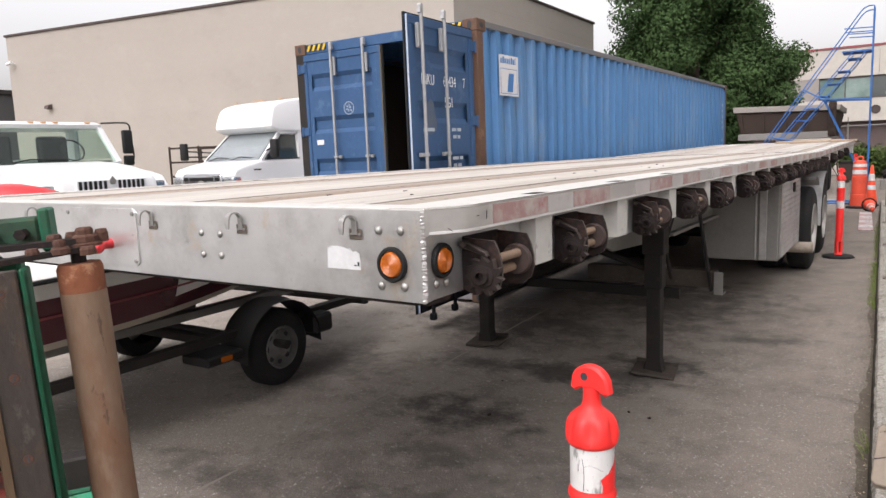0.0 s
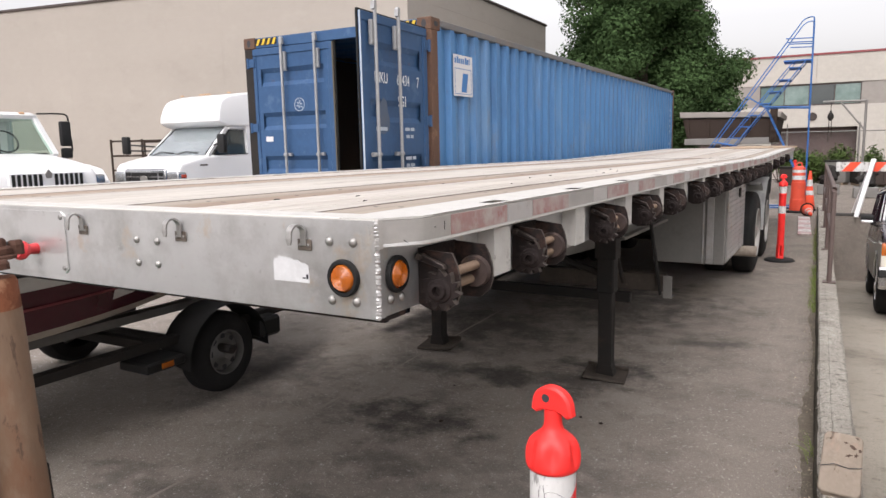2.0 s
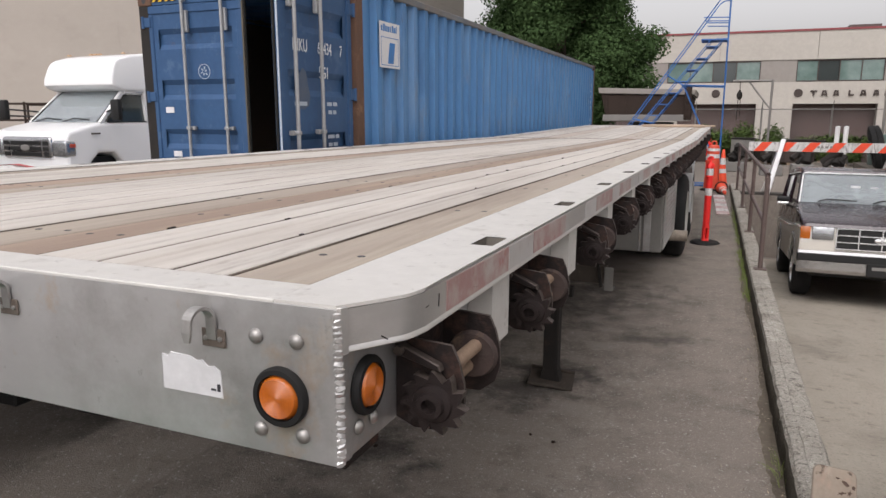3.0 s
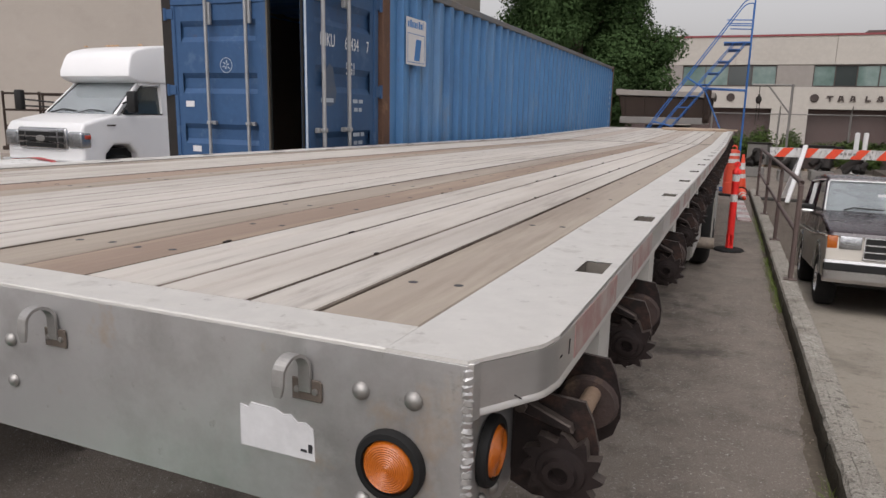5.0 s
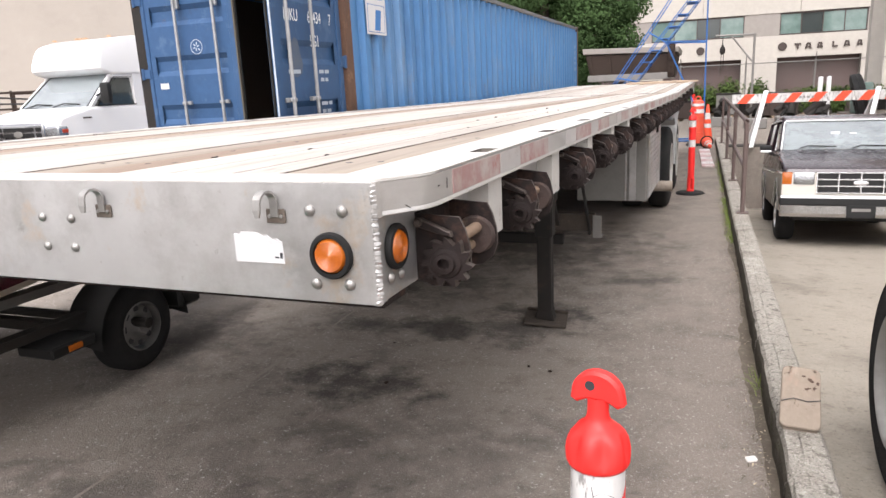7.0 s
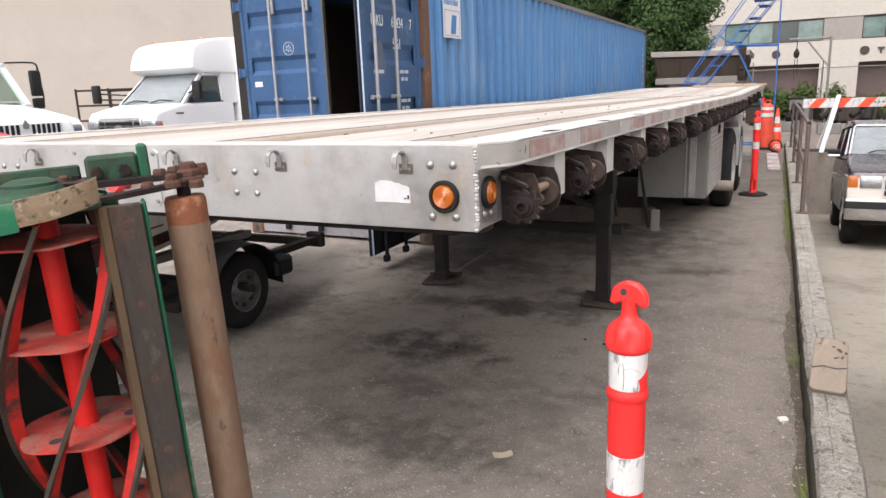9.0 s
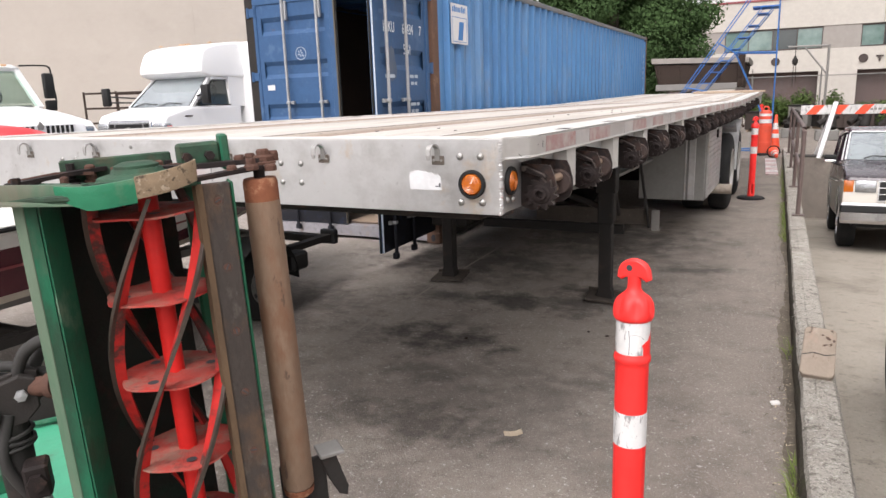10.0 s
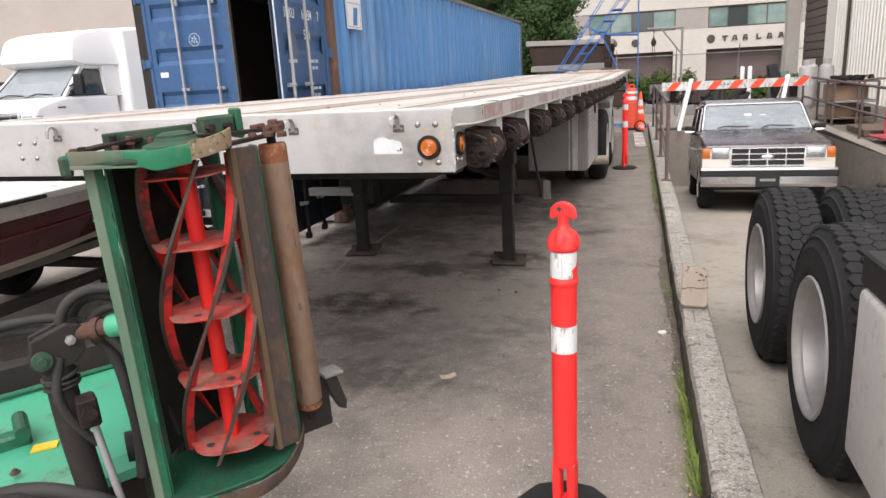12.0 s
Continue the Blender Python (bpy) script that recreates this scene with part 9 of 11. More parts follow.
    # straight pavement joint, filled with grit
    bm = bm_new()
    rows = []
    for i in range(90):
        y = -3.0 + 0.16 * i
        wd = 0.006 + 0.006 * rng.random()
        x = -1.885 + rng.uniform(-0.006, 0.006)
        rows.append([(x - wd, y, ground_z(x, y) + 0.002), (x + wd, y, ground_z(x, y) + 0.002)])
    grid_surface(bm, rows)
    o = part("pavement_joint", bm, M["joint"])
    tagged(o, "pale gritty joint line in the asphalt", "joint", kind="structure")
    # white chip, leaf, dark clods
    bm = bm_new()
    box(bm, -0.022, 0.022, -0.016, 0.016, 0, 0.014, 0.004)
    o = part("white_chip", bm, M["white_chip"], at=pose(0.735, 1.96, ground_z(0.73, 1.96), 4, -6, 20))
    tagged(o, "chip of white plastic lying in the gutter", "litter")
    bm = bm_new()
    grid_surface(bm, [[(-0.045 + 0.03 * i, -0.018 + 0.018 * j, 0.004 + 0.007 * abs(i - 1.5) + 0.004 * j) for j in range(3)] for i in range(4)])
    o = part("dry_leaf", bm, M["leaf_pale"], at=pose(-0.40, 1.18, ground_z(-0.4, 1.2), 0, 0, 35))
    tagged(o, "curled pale dry leaf on the asphalt", "leaf")
    for k in range(4):
        x, y = rng.uniform(-1.6, -0.2), rng.uniform(1.8, 3.2)
        s = rng.uniform(0.008, 0.018)
        bm = bm_new()
        bmesh.ops.create_icosphere(bm, subdivisions=1, radius=s, matrix=Matrix.Diagonal((1, rng.uniform(0.6, 1.4), 0.5, 1)))
        o = part("clod", bm, M["rust_brown"], at=pose(x, y, ground_z(x, y) + s * 0.25, 0, 0, rng.uniform(0, 180)))
        tagged(o, "small dark clod of dirt on the asphalt", "litter", "clods of dirt")
    # wooden block on the kerb
    w = thing("wood_chock", pose(0.905, 1.93, 0.205, 0, 0, -5) @ Matrix.Diagonal((0.88, 0.94, 0.94, 1)), "weathered wooden wheel chock standing on the kerb", "wheel chock")
    bm = bm_new()
    prism(bm, [(0.02, 0.0), (0.24, 0.0), (0.24, 0.185), (0.205, 0.190), (0.022, 0.012)], -0.080, 0.080, plane="yz", bevel=0.010)
    face = []
    for cx, cy, a0 in ((0.058, 0.030, -90), (0.052, 0.258, 0), (-0.056, 0.262, 90), (-0.060, 0.032, 180)):
        for k in range(6):
            a = radians(a0 + 18 * k)
            face.append((cx + 0.029 * math.cos(a), cy + 0.029 * math.sin(a)))
    prism(bm, face, -0.030, 0.0, plane="xy", m=pose(0, 0.002, 0.022, 45), bevel=0.005)
    wb = part("block_body", bm, M["old_wood"], w)
    # dark oily blotches near its upper corner
    tilt = pose(0, 0.002, 0.022, 45)
    for cx, cy, r, squash, turn in ((0.040, 0.228, 0.024, 0.45, -35), (0.026, 0.186, 0.020, 0.40, 20), (0.056, 0.192, 0.017, 0.6, 60), (0.010, 0.245, 0.012, 0.5, 0), (0.070, 0.216, 0.010, 1.2, 10)):
        bm = bm_new()
        poly = []
        for k in range(11):
            a = 2 * math.pi * k / 11
            q = r * (0.7 + 0.3 * math.sin(3.1 * k + cx * 90))
            poly.append((q * math.cos(a), q * squash * math.sin(a)))
        prism(bm, poly, 0.0004, 0.0011, plane="xy", m=tilt @ pose(cx, cy, 0, 0, 0, turn))
        part("stain", bm, M["stain_dark"], wb, "dark oily stain")
    bm = bm_new()
    tube(bm, [(-0.084, 0.082, 0.1065), (-0.03, 0.095, 0.120), (0.03, 0.088, 0.113), (0.084, 0.097, 0.122)], 0.002, seg=5)
    part("split_line", bm, M["ink"], wb)


build_grass_and_litter()


# ---- vehicles ----
def shell(bm, prof, half, taper=0.0, z_from=0.0, bevel=0.03, seg=2):
    """A body from a side profile (y, z): width 2 * half, drawn in by taper per metre above z_from."""
    left = [bm.verts.new((-(half - max(0, z - z_from) * taper), y, z)) for y, z in prof]
    right = [bm.verts.new(((half - max(0, z - z_from) * taper), y, z)) for y, z in prof]
    fs = [bm.faces.new(left), bm.faces.new(right[::-1])]
    n = len(prof)
    for i in range(n):
        fs.append(bm.faces.new((left[i], right[i], right[(i + 1) % n], left[(i + 1) % n])))
    bmesh.ops.recalc_face_normals(bm, faces=fs)
    if bevel > 0:
        es = list(fs[0].edges) + list(fs[1].edges)
        bmesh.ops.bevel(bm, geom=es, offset=bevel, segments=seg, affect="EDGES", profile=0.6)


def road_wheel(parent, x, y, z, r, w, rim_r, side, rim="rim_alu", spokes=0):
    wh = new("wheel")
    wh.parent = parent
    wh.matrix_basis = pose(x, y, z, 0, 90 * side, 0)
    bm = bm_new()
    lathe(bm, [(rim_r - 0.01, 0.0), (rim_r + 0.02, 0.008), ((r + rim_r) / 2, 0.010), (r - 0.03, -0.006), (r - 0.004, -0.03), (r, -0.05), (r, -w + 0.05), (r - 0.03, -w + 0.006), (rim_r, -w)], seg=36)
    part("tyre", bm, M["rubber"], wh, smooth=True)
    bm = bm_new()
    lathe(bm, [(rim_r, -0.002), (rim_r - 0.015, 0.004), (rim_r - 0.03, -0.03), (rim_r * 0.82, -0.045), (rim_r * 0.5, -0.03), (rim_r * 0.32, -0.005), (rim_r * 0.28, 0.02), (0, 0.022)], seg=28)
    rm = part("rim", bm, M[rim], wh, smooth=True)
    if spokes:
        for k in range(spokes):
            a = 2 * math.pi * k / spokes
            bm = bm_new()
            lathe(bm, [(0, 0), (rim_r * 0.13, 0)], m=Matrix.Translation((rim_r * 0.66 * math.cos(a), rim_r * 0.64 * math.sin(a), -0.034)), seg=10)
            part("rim_slot", bm, M["ink"], rm)
    return wh


def build_suv():
    slope = -math.degrees(math.atan(0.0845))
    y0 = 9.36
    s = thing("suv", pose(2.52, y0, ramp_z(y0) + 0.008, slope, 0, -1.2), "two-tone dark plum and tan full-size SUV parked on the ramp", "car")
    H = 0.955
    # lower tan body, arches left open
    bm = bm_new()
    prof = [(0.10, 0.48), (0.10, 0.98), (0.14, 1.035), (0.9, 1.03), (1.5, 0.98), (4.50, 0.96), (4.56, 0.86), (4.56, 0.48), (4.06, 0.45), (4.0, 0.70), (3.8, 0.82), (3.5, 0.82), (3.3, 0.70), (3.24, 0.45), (1.36, 0.45), (1.30, 0.70), (1.1, 0.82), (0.80, 0.82), (0.60, 0.70), (0.52, 0.47)]
    shell(bm, prof, H, bevel=0.02)
    body = part("lower_body", bm, M["bronco_tan"], s, "tan lower body", smooth=True)
    # upper dark body with hood
    bm = bm_new()
    prof = [(0.11, 1.036), (0.13, 1.075), (0.20, 1.105), (0.9, 1.215), (1.50, 1.32), (1.58, 1.32), (4.50, 1.26), (4.54, 0.962), (1.5, 0.982), (0.9, 1.032)]
    shell(bm, prof, H - 0.005, taper=0.10, z_from=0.95, bevel=0.06, seg=4)
    up = part("hood_body", bm, M["bronco_dark"], s, "dark plum hood and upper body", smooth=True)
    for x in (-0.40, 0.40):
        bm = bm_new()
        tube(bm, [(x, 0.26, 1.100), (x * 0.96, 0.9, 1.210), (x * 0.94, 1.45, 1.306)], 0.012, seg=6)
        part("hood_crease", bm, M["bronco_dark"], up)
    # cab: roof and pillars
    roof_z = 1.80
    bm = bm_new()
    shell(bm, [(2.10, roof_z - 0.03), (2.12, roof_z + 0.02), (2.26, roof_z + 0.062), (2.7, roof_z + 0.085), (3.4, roof_z + 0.090), (4.3, roof_z + 0.05), (4.40, roof_z - 0.03)], 0.815, bevel=0.035, seg=3)
    part("roof", bm, M["bronco_dark"], s, smooth=True)
    for sx in (-1, 1):
        for name, pts in (("a_pillar", [(sx * 0.880, 1.57, 1.31), (sx * 0.800, 2.16, roof_z - 0.02)]), ("b_pillar", [(sx * 0.905, 2.95, 1.24), (sx * 0.805, 2.98, roof_z - 0.02)]), ("c_pillar", [(sx * 0.905, 4.42, 1.24), (sx * 0.805, 4.36, roof_z - 0.02)])):
            bm = bm_new()
            tube(bm, pts, 0.03, flat=(0.05, 0.05))
            part(name, bm, M["bronco_dark"], s)
        bm = bm_new()
        prism(bm, [(1.66, 1.32), (2.92, 1.30), (2.94, roof_z - 0.05), (2.16, roof_z - 0.05)], -0.003, 0.003, plane="yz", m=Matrix.Translation((sx * 0.895, 0, 0)) @ Matrix.Translation((0, 0, 1.25)) @ pose(0, 0, 0, 0, -sx * 9, 0) @ Matrix.Translation((0, 0, -1.25)))
        o = part("side_window", bm, M["glass"], s)
        o.visible_shadow = False
        bm = bm_new()
        prism(bm, [(3.02, 1.27), (4.36, 1.27), (4.32, roof_z - 0.05), (3.02, roof_z - 0.05)], -0.003, 0.003, plane="yz", m=Matrix.Translation((sx * 0.895, 0, 0)) @ Matrix.Translation((0, 0, 1.25)) @ pose(0, 0, 0, 0, -sx * 9, 0) @ Matrix.Translation((0, 0, -1.25)))
        part("rear_window", bm, M["glass_dark"], s)
        # mirrors, arches
        mr = new("mirror")
        mr.parent = s
        mr.matrix_basis = pose(sx * 1.07, 1.85, 1.24)
        bm = bm_new()
        box(bm, -0.085, 0.085, -0.045, 0.045, 0.03, 0.075, 0.012, seg=2)
        part("mirror_foot", bm, M["chrome"], mr, "bright mirror foot", smooth=True)
        bm = bm_new()
        box(bm, -0.09, 0.09, -0.05, 0.05, 0.078, 0.16, 0.02, seg=2)
        part("mirror_shell", bm, M["black_paint"], mr, "black mirror shell", smooth=True)
        bm = bm_new()
        tube(bm, [(-sx * 0.05, 0, 0.03), (-sx * 0.18, 0.03, -0.02)], 0.02, seg=6)
        part("mirror_arm", bm, M["black_steel"], mr)
        for yc in (0.95, 3.65):
            bm = bm_new()
            rows = []
            for k in range(11):
                a = radians(180 * k / 10)
                rows.append([(sx * (H + 0.004 + e), yc + r * math.cos(a), 0.48 + r * math.sin(a)) for r, e in ((0.385, 0.0), (0.39, 0.012), (0.43, 0.012), (0.44, 0.0))])
            grid_surface(bm, rows)
            part("arch_trim", bm, M["chrome"], s, smooth=True)
            bm = bm_new()
            box(bm, sx * 0.55 - 0.25, sx * 0.55 + 0.25, yc - 0.38, yc + 0.38, 0.46, 0.84)
            part("wheel_well", bm, M["black_paint"], s)
            road_wheel(s, sx * 0.945, yc, 0.375, 0.375, 0.24, 0.21, sx, "chrome", 8)
    # windshield and its bright surround
    a, b = Vector((0, 1.56, 1.325)), Vector((0, 2.14, roof_z - 0.03))
    bm = bm_new()
    vs = [bm.verts.new(v) for v in ((-0.855, a.y, a.z), (0.855, a.y, a.z), (0.775, b.y, b.z), (-0.775, b.y, b.z))]
    bm.faces.new(vs)
    r = bmesh.ops.extrude_face_region(bm, geom=bm.faces[:])
    for v in [g for g in r["geom"] if isinstance(g, bmesh.types.BMVert)]:
        v.co += Vector((0, -0.004, 0.004))
    o = part("windshield", bm, M["glass_dusty_glare"], s)
    o.visible_shadow = False
    bm = bm_new()
    tube(bm, [(-0.872, a.y - 0.03, a.z), (-0.798, b.y - 0.05, b.z - 0.02), (-0.775, b.y - 0.03, b.z + 0.008), (0.775, b.y - 0.03, b.z + 0.008), (0.798, b.y - 0.05, b.z - 0.02), (0.872, a.y - 0.03, a.z)], 0.0125, seg=8)
    part("glass_trim", bm, M["white_paint"], s, "bright windscreen surround")
    for sx in (-1, 1):
        bm = bm_new()
        tube(bm, [(sx * 0.808, 2.16, roof_z - 0.012), (sx * 0.824, 2.6, roof_z - 0.006), (sx * 0.824, 4.3, roof_z - 0.012)], 0.012, seg=6)
        part("rain_gutter", bm, M["white_paint"], s, "bright rain gutter")
        bm = bm_new()
        tube(bm, [(sx * 0.962, 0.20, 1.02), (sx * 0.962, 0.9, 1.015), (sx * 0.962, 1.5, 0.965), (sx * 0.962, 4.45, 0.945)], 0.008, seg=6)
        part("side_moulding", bm, M["chrome"], s)
    for x0 in (-0.62, 0.10):
        bm = bm_new()
        tube(bm, [(x0, a.y - 0.02, a.z + 0.02), (x0 + 0.12, a.y + 0.02, a.z + 0.06), (x0 + 0.52, a.y + 0.05, a.z + 0.045)], 0.01, seg=6)
        part("wiper", bm, M["black_paint"], s)
    bm = bm_new()
    box(bm, -0.82, 0.82, 1.62, 1.95, 1.20, 1.325, 0.02)
    part("dashboard", bm, M["dash"], s)
    for x in (-0.42, 0.42):
        bm = bm_new()
        box(bm, x - 0.24, x + 0.24, 2.70, 2.88, 0.9, 1.50, 0.05, seg=2)
        box(bm, x - 0.12, x + 0.12, 2.74, 2.84, 1.52, 1.68, 0.03)
        part("seat", bm, M["dash"], s)
    bm = bm_new()
    box(bm, -0.16, -0.03, 1.86, 1.865, 1.42, 1.60)
    box(bm, 0.10, 0.20, 1.86, 1.865, 1.47, 1.58)
    part("tag_card", bm, M["label_white"], s, "white card hanging behind the glass")
    bm = bm_new()
    box(bm, -0.85, 0.85, 4.3, 4.34, 0.9, 1.7)
    part("tail_panel", bm, M["dash"], s)
    # grille, lamps, bumper
    bm = bm_new()
    box(bm, -0.52, 0.52, 0.085, 0.13, 0.750, 1.035, 0.008)
    g = part("grille", bm, M["black_paint"], s, "black grille with bright bars")
    for z in (0.750, 0.840, 0.930, 1.020):
        bm = bm_new()
        box(bm, -0.53, 0.53, 0.070, 0.09, z, z + 0.016)
        part("grille_bar", bm, M["chrome"], g)
    for x in (-0.53, -0.27, -0.0075, 0.255, 0.515):
        bm = bm_new()
        box(bm, x, x + 0.015, 0.067, 0.088, 0.750, 1.035)
        part("grille_bar", bm, M["chrome"], g)
    bm = bm_new()
    lathe(bm, [(0.0, 0.012), (0.06, 0.010), (0.075, 0.0)], m=Matrix.Translation((0, 0.068, 0.890)) @ pose(0, 0, 0, 90) @ Matrix.Diagonal((1.2, 0.5, 1, 1)), seg=20)
    part("badge", bm, M["chrome"], g, smooth=True)
    for sx in (-1, 1):
        bm = bm_new()
        box(bm, min(sx * 0.55, sx * 0.81), max(sx * 0.55, sx * 0.81), 0.085, 0.12, 0.865, 1.035, 0.012, seg=2)
        part("headlight", bm, M["headlight"], s, "clear rectangular headlight", smooth=True)
        bm = bm_new()
        box(bm, min(sx * 0.825, sx * 0.952), max(sx * 0.825, sx * 0.952), 0.095, 0.22, 0.865, 1.035, 0.015, seg=2)
        part("turn_lamp", bm, M["amber"], s, "amber turn lamp", smooth=True)
        bm = bm_new()
        box(bm, min(sx * 0.525, sx * 0.53), max(sx * 0.525, sx * 0.82), 0.078, 0.11, 0.852, 0.862)
        box(bm, min(sx * 0.525, sx * 0.53), max(sx * 0.525, sx * 0.82), 0.078, 0.11, 1.038, 1.048)
        part("lamp_bezel", bm, M["chrome"], s)
    bm = bm_new()
    prof = [(0.02, 0.43), (-0.035, 0.48), (-0.035, 0.685), (0.0, 0.725), (0.12, 0.725), (0.12, 0.43)]
    shell(bm, prof, 0.97, bevel=0.02)
    bp = part("bumper", bm, M["bumper_chrome"], s, "chrome front bumper", smooth=True)
    bm = bm_new()
    box(bm, -0.980, 0.980, -0.050, 0.05, 0.590, 0.690, 0.012)
    part("rub_strip", bm, M["black_paint"], bp)
    bm = bm_new()
    box(bm, -0.17, 0.17, -0.056, -0.037, 0.425, 0.605, 0.01)
    pl = part("plate_mount", bm, M["black_paint"], bp, "black plate mount")
    bm = bm_new()
    box(bm, -0.11, 0.11, -0.060, -0.057, 0.52, 0.56)
    part("plate_bar", bm, M["grey_steel"], pl)
    bm = bm_new()
    box(bm, -0.80, 0.80, 0.25, 4.4, 0.36, 0.50, 0.02)
    part("underbody", bm, M["black_paint"], s)


build_suv()


def tread_blocks(bm, r, w):
    rows = 4
    n = 58
    for j in range(rows):
        zc = -w + 0.035 + (w - 0.07) * (j + 0.5) / rows
        hz = (w - 0.07) / rows * 0.667 * 0.93
        for i in range(n):
            a = 2 * math.pi * (i + (0.5 if j % 2 else 0)) / n
            da = math.pi / n * 0.92
            rr = r - (0.010 if j in (0, rows - 1) else 0.0)
            hexa = [(0, hz), (da, hz * 0.5), (da, -hz * 0.5), (0, -hz), (-da, -hz * 0.5), (-da, hz * 0.5)]
            top = [bm.verts.new(((rr + 0.012) * math.cos(a + q), (rr + 0.012) * math.sin(a + q), zc + z)) for q, z in hexa]
            low = [bm.verts.new(((rr - 0.004) * math.cos(a + q * 1.06), (rr - 0.004) * math.sin(a + q * 1.06), zc + z * 1.06)) for q, z in hexa]
            bm.faces.new(top)
            for k in range(6):
                bm.faces.new((low[k], low[(k + 1) % 6], top[(k + 1) % 6], top[k]))


def big_wheel_mesh():
    r, w = 0.505, 0.28
    tb = bm_new()
    lathe(tb, [(0.285, -0.012), (0.300, 0.0), (0.345, 0.004), (0.40, 0.001), (0.415, 0.004), (0.422, -0.001), (0.452, -0.011), (0.455, -0.006), (0.461, -0.008), (0.463, -0.016), (r - 0.018, -0.034), (r - 0.006, -0.05), (r - 0.004, -0.07), (r - 0.004, -w + 0.07), (r - 0.018, -w + 0.034), (0.42, -w), (0.285, -w)], seg=56)
    tr = bm_new()
    tread_blocks(tr, r, w)
    rim = bm_new()
    lathe(rim, [(0.297, 0.002), (0.290, 0.010), (0.282, 0.004), (0.276, -0.016), (0.262, -0.030), (0.254, -0.10), (0.252, -0.145), (0.242, -0.165), (0.20, -0.172), (0.14, -0.172), (0.13, -0.150), (0.11, -0.146), (0.10, -0.10), (0.06, -0.085), (0, -0.085)], seg=48)
    return tb, tr, rim


def build_chassis():
    g = ramp_z(1.4)
    c = thing("truck_tandem", pose(0, 0, 0), "rear tandem of a truck with dual tyres and polished rims", "truck")
    tb, tr, rim = big_wheel_mesh()
    proto = new("wheel")
    proto.parent = c
    part("tyre", tb, M["rubber"], proto, "black tyre with blocky tread", smooth=True)
    tagged(part("tread", tr, M["rubber"], proto), kind="stuff")
    rm = part("rim", rim, M["rim_alu"], proto, "polished deep-dish rim", smooth=True)
    bm = bm_new()
    for k in range(10):
        a = 2 * math.pi * k / 10
        lathe(bm, [(0.018, 0), (0.018, 0.022), (0.010, 0.030), (0, 0.030)], m=Matrix.Translation((0.168 * math.cos(a), 0.168 * math.sin(a), -0.172)), seg=6)
    part("lug_nuts", bm, M["rim_alu"], rm)
    first = True
    for y in (0.80, 2.13):
        zc = ramp_z(y) + 0.505
        for x, sd in ((1.265, -1), (1.62, -1), (3.62, 1), (3.27, 1)):
            m = pose(x, y, zc + 0.008, 0, 90 * sd, 0) @ pose(0, 0, 0, 0, 0, 13 * y + 7 * x)
            if first:
                proto.matrix_basis = m
                first = False
            else:
                cp = copy_thing(proto, m)
        bm = bm_new()
        cyl(bm, (1.5, y, zc), (3.4, y, zc), 0.075, seg=14)
        lathe(bm, [(0.0, -0.2), (0.16, -0.15), (0.2, 0), (0.16, 0.15), (0, 0.2)], m=Matrix.Translation((2.45, y, zc)), seg=16)
        part("axle", bm, M["black_steel"], c, smooth=True)
    for x in (2.03, 2.87):
        bm = bm_new()
        prism(bm, [(x - 0.045, 0.55), (x + 0.045, 0.55), (x + 0.045, 0.80), (x - 0.045, 0.80)], -0.7, 2.75, plane="xz", bevel=0.006)
        part("frame_rail", bm, M["black_steel"], c)
    bm = bm_new()
    box(bm, 2.03, 2.87, 2.70, 2.76, 0.52, 0.82, 0.01)
    part("end_crossmember", bm, M["black_steel"], c)
    # black quarter fender and the grey step box ahead of the wheels
    bm = bm_new()
    rows = []
    for k in range(9):
        a = radians(150 - 100 * k / 8)
        rows.append([(x, 2.13 + 0.60 * math.cos(a) + 0.75, 0.42 + 0.58 * math.sin(a)) for x in (3.15, 3.70)])
    grid_surface(bm, rows)
    part("quarter_fender", bm, M["black_paint"], c, smooth=True)
    bm = bm_new()
    box(bm, 1.264, 1.95, -0.55, 0.262, 0.285, 0.882, 0.030, seg=3)
    part("step_box", bm, M["alu_rail"], c, "brushed grey step box", smooth=True)
    bm = bm_new()
    box(bm, 1.272, 1.95, -0.55, 0.270, 0.884, 0.995, 0.008)
    part("battery_cover", bm, M["black_paint"], c)


build_chassis()


